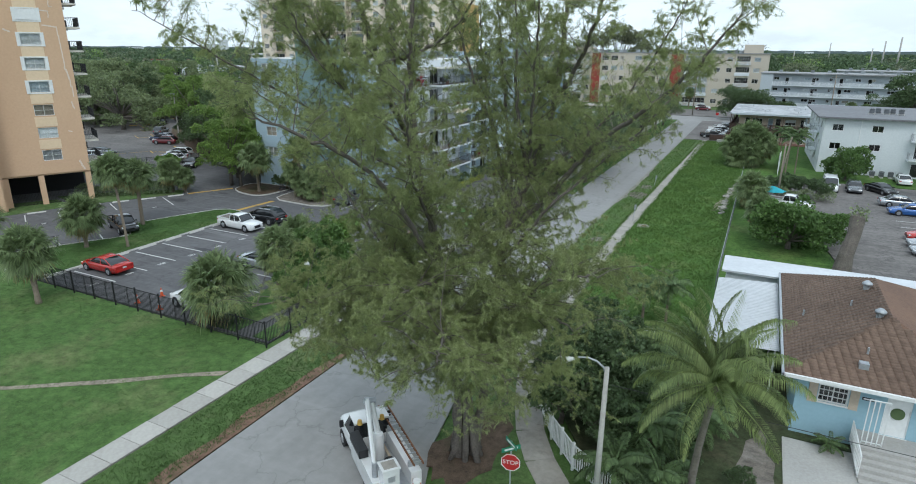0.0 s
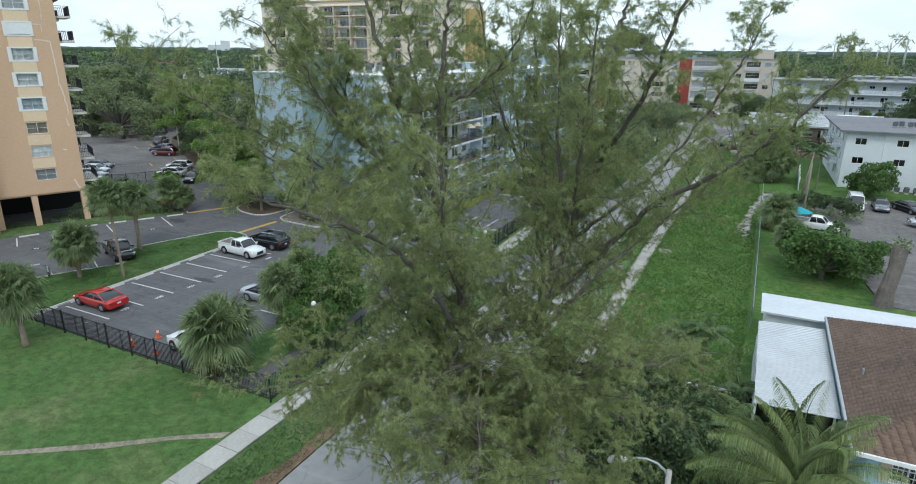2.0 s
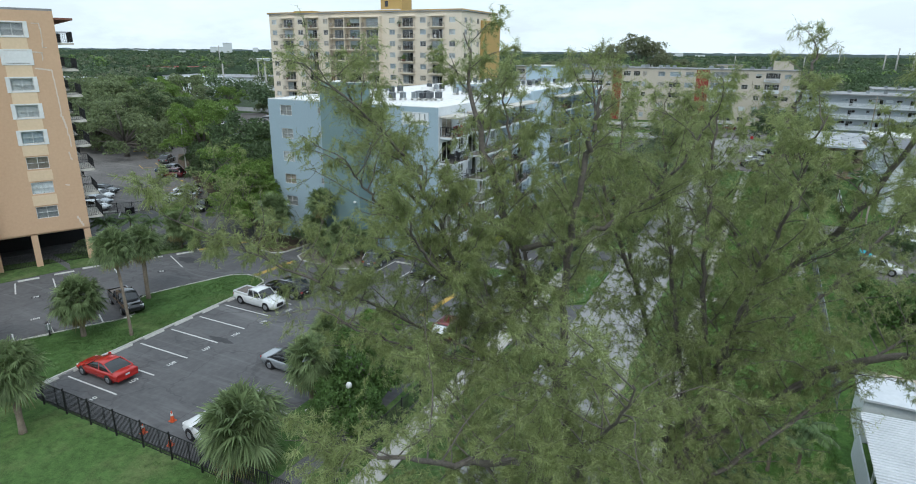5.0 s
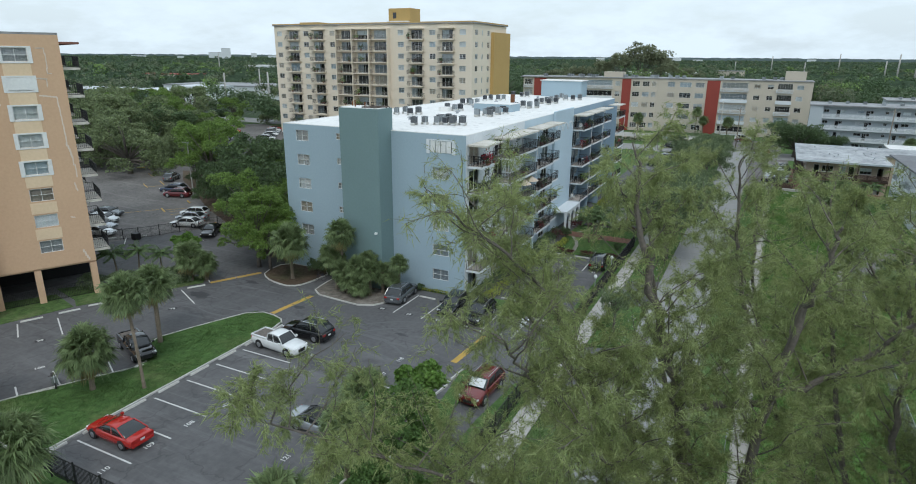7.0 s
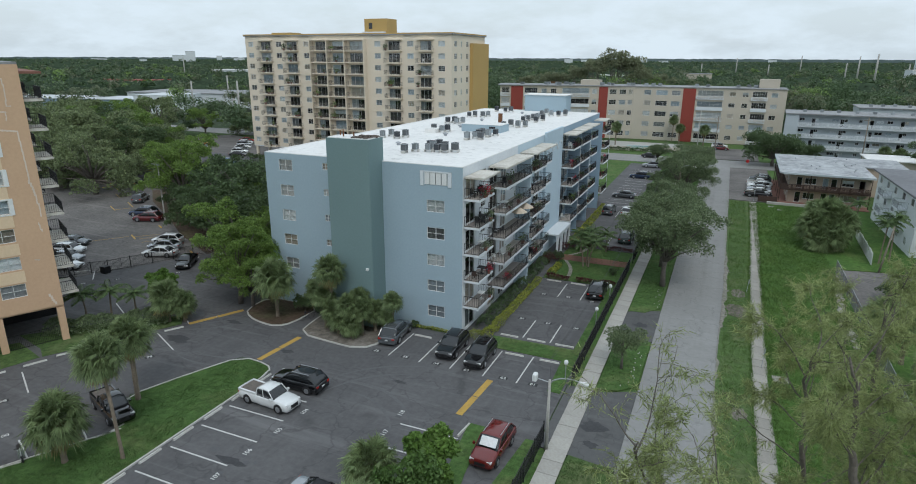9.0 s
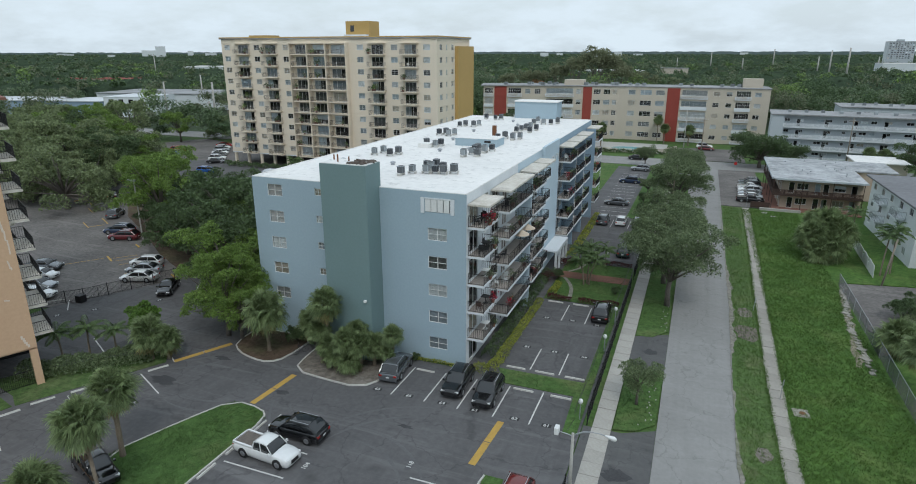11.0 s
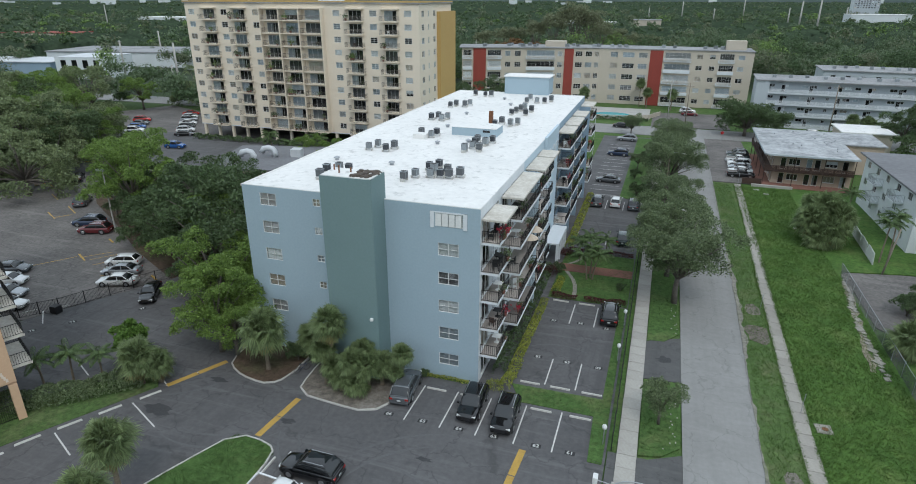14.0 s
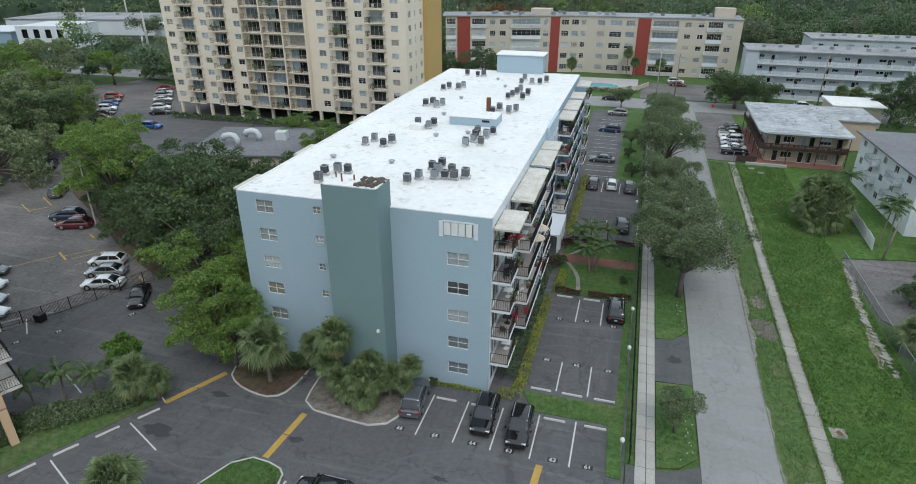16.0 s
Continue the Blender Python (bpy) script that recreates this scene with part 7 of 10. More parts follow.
def loft(bm, stations):
    """stations: lists of cross-section points of equal length, joined one to the next and capped."""
    rings = [[bm.verts.new(p) for p in s] for s in stations]
    for a, b in zip(rings, rings[1:]):
        n = len(a)
        for k in range(n):
            bm.faces.new((a[k], a[(k + 1) % n], b[(k + 1) % n], b[k]))
    bm.faces.new(rings[0][::-1])
    bm.faces.new(rings[-1])


def hull(bm, rows):
    """rows: x, underside, waist, shoulder, half width low, half width waist, half width shoulder."""
    out = []
    for x, z0, z1, z2, w0, w1, w2 in spline(rows, 4 * len(rows) - 3):
        half = [(w0 * 0.96, z0), (w0, z0 + 0.06), (w1 * 0.99, z1 - 0.14), (w1, z1 + 0.05), (w1 * 0.5 + w2 * 0.5, z2 - 0.12), (w2, z2 - 0.045), (w2 * 0.88, z2 - 0.004), (w2 * 0.5, z2 + 0.025)]
        out.append([(x, -a, z) for a, z in half] + [(x, 0, z2 + 0.035)] + [(x, a, z) for a, z in reversed(half)])
    loft(bm, out)


SHAPES = {
    # length, width, belt, roof, bonnet front height, cabin: base rear, top rear, top front, base front, tyre radius
    "sedan": (4.75, 1.82, 0.92, 1.44, 0.74, (-1.75, -0.95, 0.45, 1.15), 0.33, 1.02),
    "coupe": (4.65, 1.83, 0.90, 1.38, 0.72, (-1.80, -0.75, 0.30, 1.10), 0.33, 0.98),
    "suv": (4.75, 1.90, 1.02, 1.66, 0.90, (-2.20, -1.60, 0.35, 1.15), 0.37, 1.08),
    "hatch": (4.40, 1.78, 0.95, 1.48, 0.78, (-2.00, -1.45, 0.45, 1.20), 0.32, 0.97),
    "pickup": (5.20, 1.84, 1.02, 1.68, 0.94, (-0.65, -0.50, 0.65, 1.20), 0.37, 1.05),
    "van": (5.0, 1.95, 1.05, 1.95, 0.98, (-2.35, -2.25, 0.9, 1.75), 0.35, 1.05),
    "convertible": (4.65, 1.83, 0.92, 1.34, 0.76, (-1.55, -0.75, 0.20, 0.95), 0.34, 0.98),
}
BEDBROWN = mat("worn_bed_lining", (0.17, 0.145, 0.125), (0.09, 0.078, 0.07), rough=0.8, big=1.2, fine=8, bump=0.2)
CAR_CACHE = {}
TAILRED = mat("red_tail_lamp", (0.35, 0.015, 0.012), rough=0.15, bump=0)
PLATEW = mat("number_plate", (0.6, 0.62, 0.62), rough=0.5, bump=0)


def car(kind, colour, label, x, y, turn, roof=None, group="parked cars"):
    key = (kind, colour.name, roof.name if roof else "")
    m = pose(x, y, 0, 0, 0, turn)
    if key in CAR_CACHE:
        ob = copy_thing(CAR_CACHE[key], m)
        return tagged(ob, label)
    L, W, belt, top, nose, (cb, ct, cf, cw_), tr, gap = SHAPES[kind]
    h, w = L / 2, W / 2
    t = thing({"van": "van", "pickup": "pickup_truck"}.get(kind, "car"), label, {"van": "van", "pickup": "pickup"}.get(kind, "car"), m, group)
    bm = bmesh.new()
    tail = belt * (0.97 if kind in ("suv", "hatch", "van", "pickup") else 1.02)
    rows = [(-h, 0.42, 0.62, tail * 0.86, w * 0.80, w * 0.88, w * 0.80), (-h + 0.10, 0.30, 0.62, tail * 0.97, w * 0.88, w * 0.97, w * 0.86), (-h + 0.55, 0.24, 0.6, tail, w * 0.92, w, w * 0.90),
            (cb, 0.22, 0.6, belt + 0.01, w * 0.93, w, w * 0.91), (0.0, 0.2, 0.6, belt, w * 0.93, w, w * 0.92), (cw_, 0.22, 0.6, belt - 0.01, w * 0.93, w, w * 0.91),
            (h - 0.7, 0.22, 0.58, nose + 0.06, w * 0.92, w * 0.99, w * 0.87), (h - 0.18, 0.24, 0.56, nose - 0.02, w * 0.86, w * 0.93, w * 0.78), (h, 0.32, 0.52, nose - 0.2, w * 0.70, w * 0.78, w * 0.62)]
    hull(bm, rows)
    part("body", bm, colour, t, smooth=True)
    # cabin glass, then roof and pillars in body colour
    wb, wt = w * 0.90, w * 0.70
    if kind in ("suv", "van", "pickup"):
        wt = w * 0.78
    bm = bmesh.new()
    zb = belt - 0.01

    def arch(x, z, lift=0.0, out=0.0, f=1.0):
        k = (z - zb) / (top - zb)
        a = wb + (wt - wb) * k + out
        half = [(wb * f + out, zb - 0.02), (wb * f * 0.45 + a * f * 0.55, zb + (z - zb) * 0.55), (a * f, z - 0.07 * k), (a * f * 0.88, z - 0.02 * k + lift), (a * f * 0.5, z + 0.012 * k + lift)]
        return [(x, -p, q) for p, q in half] + [(x, 0, z + 0.018 * k + lift)] + [(x, p, q) for p, q in reversed(half)]
    mid_x = (ct + cf) / 2
    loft(bm, [arch(cb, zb + 0.03, f=0.93), arch(cb + (ct - cb) * 0.45, zb + (top - zb) * 0.52, f=0.97), arch(ct - 0.04, top - 0.075), arch(ct + 0.18, top - 0.035), arch(mid_x, top),
              arch(cf - 0.15, top - 0.04), arch(cf + 0.08, top - 0.09), arch(cf + (cw_ - cf) * 0.55, zb + (top - zb) * 0.46, f=0.97), arch(cw_, zb + 0.03, f=0.92)])
    part("cabin_glass", bm, CARGLASS, t, "dark tinted glass", smooth=True)
    bm = bmesh.new()
    loft(bm, [arch(x, z, 0.016, 0.012)[2:9] for x, z in ((ct - 0.02, top - 0.07), (ct + 0.18, top - 0.035), (mid_x, top), (cf - 0.15, top - 0.04), (cf + 0.04, top - 0.08))])
    part("roof", bm, roof or colour, t, smooth=True)
    for s in (-1, 1):
        for xb, xt, r in ((cb, ct, 0.05), (cw_, cf, 0.035), ((cb + cw_) / 2 - 0.1, (ct + cf) / 2 - 0.05, 0.035)):
            part("pillar", tubed([(xb, s * (wb + 0.006), zb), (xt, s * (wt + 0.008), top - 0.05)], [r, r * 0.8], 5), roof or colour, t)
    if kind == "pickup":
        part("load_bed", boxed(-h + 0.14, cb - 0.12, -w * 0.78, w * 0.78, belt - 0.12, belt + 0.045), BEDBROWN, t, "dark worn open load bed")
        for s in (-1, 1):
            part("bed_rail", boxed(-h + 0.06, cb - 0.05, s * w * 0.85 - 0.07, s * w * 0.85 + 0.07, belt - 0.05, belt + 0.12), colour, t)
        part("tailgate", boxed(-h + 0.02, -h + 0.1, -w * 0.8, w * 0.8, belt - 0.4, belt + 0.12), colour, t)
    if kind == "suv":
        for s in (-1, 1):
            part("roof_rail", tubed([(ct + 0.15, s * wt * 0.86, top + 0.03), (cf - 0.1, s * wt * 0.86, top + 0.03)], [0.025, 0.025], 6), CHROME, t)
    xw = h - gap + 0.12
    for xx in (xw, -xw + 0.08):
        for s in (-1, 1):
            wh = part("wheel", tubed([(xx, s * (w - 0.20), tr), (xx, s * (w - 0.18), tr), (xx, s * (w - 0.02), tr), (xx, s * (w + 0.012), tr)], [tr * 0.9, tr, tr, tr * 0.9], 18), RUBBER, t)
            part("rim", tubed([(xx, s * (w + 0.004), tr), (xx, s * (w + 0.022), tr)], [tr * 0.66, tr * 0.6], 14), CHROME, wh)
            part("wheel_arch", tubed([(xx, s * (w - 0.3), tr + 0.02), (xx, s * (w + 0.004), tr + 0.02)], [tr * 1.16, tr * 1.16], 20), BLACK, t)
            wh.matrix_basis = pose(0, s * 0.012, 0)
    for s in (-1, 1):
        part("headlight", boxed(h - 0.24, h - 0.07, s * w * 0.66 - 0.17, s * w * 0.66 + 0.17, nose - 0.2, nose - 0.07), LAMPGLASS, t)
        part("tail_light", boxed(-h - 0.012, -h + 0.2, s * w * 0.74 - 0.14, s * w * 0.74 + 0.14, tail * 0.74, tail * 0.9), TAILRED, t)
        part("wing_mirror", boxed(cw_ - 0.22, cw_ - 0.06, s * (w + 0.08) - 0.08, s * (w + 0.08) + 0.08, belt + 0.02, belt + 0.17), colour, t)
    part("grille", boxed(h - 0.1, h + 0.012, -w * 0.42, w * 0.42, 0.42, nose - 0.22), BLACK, t)
    part("number_plate", boxed(-h - 0.02, -h - 0.002, -0.16, 0.16, 0.6, 0.73), PLATEW, t)
    part("rear_bumper", boxed(-h - 0.04, -h + 0.25, -w * 0.86, w * 0.86, 0.34, 0.52, bevel=0.03), colour if kind not in ("pickup",) else STEEL, t)
    CAR_CACHE[key] = t
    return t


CRED, CWHITE, CBLACK, CSILVER = paint("red_car_paint", (0.42, 0.020, 0.015)), paint("white_car_paint", (0.72, 0.73, 0.73)), paint("black_car_paint", (0.006, 0.006, 0.007), 0.08, 0.0), paint("silver_car_paint", (0.36, 0.38, 0.40), metal=0.5)
CGREY, CNAVY, CMAROON, CBLUE = paint("grey_car_paint", (0.13, 0.14, 0.15), metal=0.4), paint("navy_car_paint", (0.02, 0.035, 0.075)), paint("maroon_car_paint", (0.13, 0.018, 0.022)), paint("blue_car_paint", (0.03, 0.11, 0.34))
CBRICK, CGREEN = paint("brick_red_car_paint", (0.15, 0.020, 0.018), 0.14), paint("dark_green_car_paint", (0.03, 0.05, 0.045))
car("coupe", CRED, "bright red coupe parked in a numbered stall", -49.5, 31.5, 180)
car("pickup", CWHITE, "white pickup truck with a grey load bed", -49.0, 46.3, -4)
car("suv", CBLACK, "black crossover parked beside a white pickup", -48.4, 49.4, 180)
car("convertible", CSILVER, "silver convertible with a black soft top", -38.2, 38.3, -2, roof=BLACK)
car("suv", CWHITE, "white and black patrol-style car with raised bonnet", -36.2, 29.4, 172, roof=BLACK)
car("suv", CGREY, "grey compact sport utility car by the blue wall", -45.7, 61.2, 96)
car("suv", CBLACK, "large black sport utility car in a numbered stall", -39.3, 60.8, -88)
car("suv", CBLACK, "large black sport utility car beside another", -36.2, 60.2, -88)
brick_car = car("suv", CBRICK, "brick red crossover with a sun shade behind the windscreen", -30.3, 47.6, -92)
part("sun_shade", boxed(-0.012, 0.012, -0.6, 0.6, -0.34, 0.34), LAMPGLASS, brick_car, "pale reflecting sun shade", at=pose(0.79, 0, 1.34, 0, -50, 0))
car("suv", CBLACK, "black hatchback parked in the garden lot", -29.5, 81.0, 92)
car("pickup", CBLACK, "black pickup truck parked by the grass island", -59.3, 40.2, -20)
car("sedan", CBLACK, "black sedan beside the gate", -82.0, 69.0, -60)
for k, (c, kind, x, y) in enumerate(((CWHITE, "hatch", -92.5, 75.4), (CSILVER, "sedan", -90.4, 73.0), (CWHITE, "sedan", -88.4, 70.4))):
    car(kind, c, "pale car in a row behind the gate", x, y, 200)
car("sedan", CWHITE, "white sedan parked near the peach building", -95.6, 61.4, 20)
car("sedan", CSILVER, "silver sedan parked near the peach building", -98.4, 63.6, 20)
car("hatch", CWHITE, "white hatchback parked near the peach building", -101.4, 66.2, 20)
car("sedan", CGREY, "grey sedan parked near the peach building", -104.5, 69.0, 20)
car("suv", CMAROON, "maroon crossover on the old asphalt lot", -106.0, 83.4, 200)
car("suv", CNAVY, "dark blue car beside a maroon crossover", -109.6, 85.6, 200)
car("suv", CGREY, "dark grey sport utility car on the old lot", -119.6, 93.4, 120)
car("sedan", CBLACK, "black sedan near yellow wheel stops", -133.1, 104.5, 130)
car("sedan", CGREY, "grey car under the trees", -134, 112, 20)
car("suv", CGREY, "dark car under the trees", -128.0, 116.0, 140)
for x, y, c, kind, a in ((-35.4, 121.8, CGREY, "suv", 90), (-32.3, 122.2, CWHITE, "hatch", 90), (-29.3, 121.6, CGREY, "suv", 90), (-34.9, 136.2, CGREY, "sedan", 180), (-34.8, 158.6, CNAVY, "suv", 180), (-34.0, 175.2, CSILVER, "suv", 180),
                         (-29.8, 105.0, CGREEN, "suv", 90), (-36.5, 192.0, CBLACK, "sedan", 0), (-18.5, 217.0, CMAROON, "sedan", 0), (-19.0, 222.0, CWHITE, "suv", 0), (11.5, 196.0, CWHITE, "suv", 0)):
    car(kind, c, "car parked behind the blue apartment building", x, y, a)
for i, (c, kind) in enumerate(((CBLACK, "pickup"), (CWHITE, "sedan"), (CSILVER, "sedan"), (CWHITE, "suv"), (CWHITE, "pickup"), (CGREEN, "suv"), (CGREY, "suv"))):
    car(kind, c, "vehicle parked nose-in beside the brown-railed block", -10.2 + 0.15 * i, 148.2 + i * 3.1, 180 if kind != "pickup" else 0)
for x, y, c, kind, a in ((9.0, 98.6, CWHITE, "van", -92), (12.0, 99.4, CGREY, "sedan", -92), (15.2, 99.8, CBLACK, "coupe", -60), (19.0, 108.6, CWHITE, "sedan", 90), (16.2, 91.5, CSILVER, "sedan", 4), (16.6, 87.0, CBLUE, "sedan", 184),
                         (16.4, 75.2, CRED, "hatch", 184), (16.2, 72.3, CSILVER, "sedan", 184), (16.0, 69.6, CSILVER, "coupe", 184), (3.6, 84.4, CWHITE, "pickup", -8)):
    car(kind, c, "car on the grey lot beside the white apartments", x, y, a)
for i in range(14):
    c = (CBLACK, CWHITE, CBLACK, CWHITE, CSILVER, CWHITE, CRED, CNAVY, CMAROON, CBLACK, CWHITE, CBLUE, CGREY, CRED)[i]
    car(("sedan", "suv", "hatch")[i % 3], c, "car in the lot below the cream tower", -142.5 - 3.2 * (i % 7) * 1.0 - (6 if i > 6 else 0), 140.5 + 4.4 * (i % 7) * 0.95 + (-9 if i > 6 else 4), 30)
car("suv", CBLUE, "blue car below the cream tower", -134.9, 132.7, 10)

scoot = thing("scooter", "silver and black scooter parked in a stall", "scooter", pose(-60.0, 33.6, 0, 0, 0, -25))
for x in (-0.55, 0.6):
    wh = part("wheel", tubed([(x, -0.06, 0.25), (x, 0.06, 0.25)], [0.25, 0.25], 16), RUBBER, scoot)
    part("rim", tubed([(x, -0.065, 0.25), (x, 0.065, 0.25)], [0.15, 0.15], 12), CHROME, wh)
part("body", boxed(-0.75, 0.1, -0.14, 0.14, 0.3, 0.72, bevel=0.06), CSILVER, scoot)
part("seat", boxed(-0.7, 0.05, -0.13, 0.13, 0.72, 0.82, bevel=0.03), BLACK, scoot)
part("leg_shield", boxed(0.3, 0.42, -0.2, 0.2, 0.3, 0.95, bevel=0.04), CSILVER, scoot)
part("fork", tubed([(0.6, 0, 0.25), (0.36, 0, 1.05)], [0.035, 0.03], 8), CHROME, scoot)
part("handlebar", tubed([(0.36, -0.33, 1.06), (0.36, 0.33, 1.06)], [0.02, 0.02], 8), BLACK, scoot)
bike = thing("bicycle", "dark bicycle leaning by the planting bed", "bicycle", pose(-56.4, 61.0, 0, 8, 0, 60))
for x in (-0.5, 0.5):
    bm = bmesh.new()
    n = 18
    for i in range(n):
        a0, a1 = 6.283 * i / n, 6.283 * (i + 1) / n
        tube(bm, [(x + 0.33 * math.cos(a0), 0, 0.34 + 0.33 * math.sin(a0)), (x + 0.33 * math.cos(a1), 0, 0.34 + 0.33 * math.sin(a1))], [0.02, 0.02], 5)
    part("wheel", bm, RUBBER, bike)
bm = bmesh.new()
for a, b in (((-0.5, 0.34), (-0.1, 0.34)), ((-0.1, 0.34), (0.35, 0.8)), ((-0.2, 0.85), (0.35, 0.8)), ((-0.1, 0.34), (-0.22, 0.95)), ((-0.5, 0.34), (-0.2, 0.85)), ((0.5, 0.34), (0.33, 0.98))):
    tube(bm, [(a[0], 0, a[1]), (b[0], 0, b[1])], [0.02, 0.02], 6)
part("bike_frame", bm, CNAVY, bike)
part("saddle", boxed(-0.34, -0.1, -0.07, 0.07, 0.95, 1.0), BLACK, bike)

# utility lorry with a folded lifting arm
lorry = thing("utility_truck", "white utility truck with a folded lift arm, bucket and ladder", "truck", pose(-14.3, 20.1, 0, 0, 0, 141))
bm = bmesh.new()
hull(bm, [(0.8, 0.5, 0.8, 1.25, 0.85, 1.0, 0.96), (1.4, 0.45, 0.8, 1.28, 0.9, 1.02, 0.96), (2.6, 0.45, 0.8, 1.25, 0.9, 1.02, 0.92), (3.2, 0.45, 0.75, 1.18, 0.85, 0.98, 0.85), (3.4, 0.5, 0.72, 1.0, 0.75, 0.85, 0.7)])
part("bonnet", bm, CWHITE, lorry)
bm = bmesh.new()
loft(bm, [[(0.8, -0.95, 1.2), (0.85, -0.8, 2.05), (0.85, 0.8, 2.05), (0.8, 0.95, 1.2)], [(2.3, -0.95, 1.2), (1.7, -0.8, 2.05), (1.7, 0.8, 2.05), (2.3, 0.95, 1.2)]])
part("cab_glass", bm, CARGLASS, lorry)
part("cab_roof", boxed(0.78, 1.75, -0.84, 0.84, 2.03, 2.13, bevel=0.03), CWHITE, lorry)
part("chassis", boxed(-2.9, 2.8, -0.5, 0.5, 0.5, 0.75), BLACK, lorry)
for s in (-1, 1):
    part("tool_locker", boxed(-2.7, 0.7, s * 0.83 - 0.24, s * 0.83 + 0.24, 0.6, 1.55, bevel=0.03), CWHITE, lorry)
    for xx in (2.4, -1.6):
        wh = part("wheel", tubed([(xx, s * 0.78, 0.42), (xx, s * 1.06, 0.42)], [0.42, 0.42], 18), RUBBER, lorry)
        part("rim", tubed([(xx, s * 1.05, 0.42), (xx, s * 1.08, 0.42)], [0.25, 0.22], 14), CHROME, wh)
    part("tail_light", boxed(-2.93, -2.88, s * 0.8 - 0.1, s * 0.8 + 0.1, 0.7, 0.95), TAILRED, lorry)
part("deck", boxed(-2.9, 0.7, -0.58, 0.58, 0.75, 0.85), STEEL, lorry)
part("turret", tubed([(-0.2, 0.05, 0.85), (-0.2, 0.05, 2.05)], [0.3, 0.24], 14), CWHITE, lorry)
part("lift_arm", tubed([(-0.2, 0.05, 2.05), (1.5, -0.22, 2.6)], [0.15, 0.12], 8), CWHITE, lorry)
upper = part("lift_arm", tubed([(1.5, 0.0, 2.75), (-2.3, 0.85, 2.1)], [0.13, 0.11], 8), CWHITE, lorry)
part("arm_joint", tubed([(1.5, -0.38, 2.66), (1.5, 0.14, 2.72)], [0.17, 0.17], 12), STEEL, upper)
part("hydraulic_ram", tubed([(0.1, 0.22, 2.0), (1.0, 0.0, 2.42)], [0.05, 0.05], 8), STEEL, lorry)
bucket = part("bucket", boxed(-3.15, -2.5, 0.05, 0.75, 1.35, 2.35, bevel=0.05), CWHITE, lorry, "white plastic lift bucket")
part("bucket_lip", boxed(-3.19, -2.46, 0.01, 0.79, 2.28, 2.36, bevel=0.02), CWHITE, bucket)
part("bucket_inside", boxed(-3.08, -2.57, 0.12, 0.68, 2.352, 2.364), WALKOLD, bucket)
part("bucket_plate", boxed(-3.165, -3.152, 0.25, 0.55, 1.75, 2.0), STEEL, bucket)
part("bucket_bracket", tubed([(-2.3, 0.85, 1.5), (-2.3, 0.85, 2.2)], [0.12, 0.12], 10), STEEL, lorry)
ladder = thing("ladder", "long weathered extension ladder lying on the truck's locker", "ladder", pose(-14.3, 20.1, 0, 0, 0, 141))
for y in (-1.12, -0.72):
    part("stile", boxed(-2.75, 2.1, y - 0.025, y + 0.025, 1.86, 1.96), RUST, ladder)
for i in range(15):
    part("rung", boxed(-2.6 + i * 0.32, -2.56 + i * 0.32, -1.09, -0.75, 1.89, 1.93), STEEL, ladder)
for x in (-2.3, 0.45):
    part("ladder_rack", boxed(x - 0.04, x + 0.04, -1.15, -0.6, 1.55, 1.858), STEEL, lorry)
part("top_box", boxed(-1.0, 0.55, 0.72, 1.14, 1.56, 1.95, bevel=0.03), BLACK, lorry, "black steel tool box on the locker")
for y in (-0.45, 0.6):
    part("beacon", tubed([(0.72, y, 2.1), (0.72, y, 2.14), (0.72, y, 2.3), (0.72, y, 2.33)], [0.13, 0.11, 0.1, 0.05], 12), YELLOWLINE, lorry, "amber beacon lamp")
for y in (-1.16, 1.16):
    part("wing_mirror", boxed(1.9, 2.0, y - 0.1, y + 0.1, 1.35, 1.7, bevel=0.03), BLACK, lorry)
part("wiper_cowl", boxed(2.22, 2.34, -0.7, 0.7, 1.27, 1.3), BLACK, lorry)
part("hose_coil", tubed([(-0.9, -0.25, 0.86), (-0.9, -0.25, 1.05)], [0.3, 0.26], 14), BLACK, lorry)
part("fuel_can", boxed(-1.5, -1.15, -0.3, 0.05, 0.86, 1.3, bevel=0.04), CONEORANGE, lorry)
part("timber_offcut", boxed(-1.7, 0.4, -0.42, -0.32, 0.9, 0.98), CANVAS, lorry)
cooler = part("water_cooler", tubed([(-3.02, -0.72, 0.85), (-3.02, -0.72, 1.3)], [0.17, 0.18], 14), CONEORANGE, lorry, "orange water cooler with a white lid")
part("cooler_lid", tubed([(-3.02, -0.72, 1.3), (-3.02, -0.72, 1.38)], [0.185, 0.16], 14), WHITE, cooler)
part("cone", tubed([(-2.95, 0.92, 0.85), (-2.95, 0.92, 1.45)], [0.15, 0.03], 12), CONEORANGE, lorry)
part("rear_step", boxed(-3.2, -2.9, -1.0, 1.0, 0.6, 0.85), STEEL, lorry)


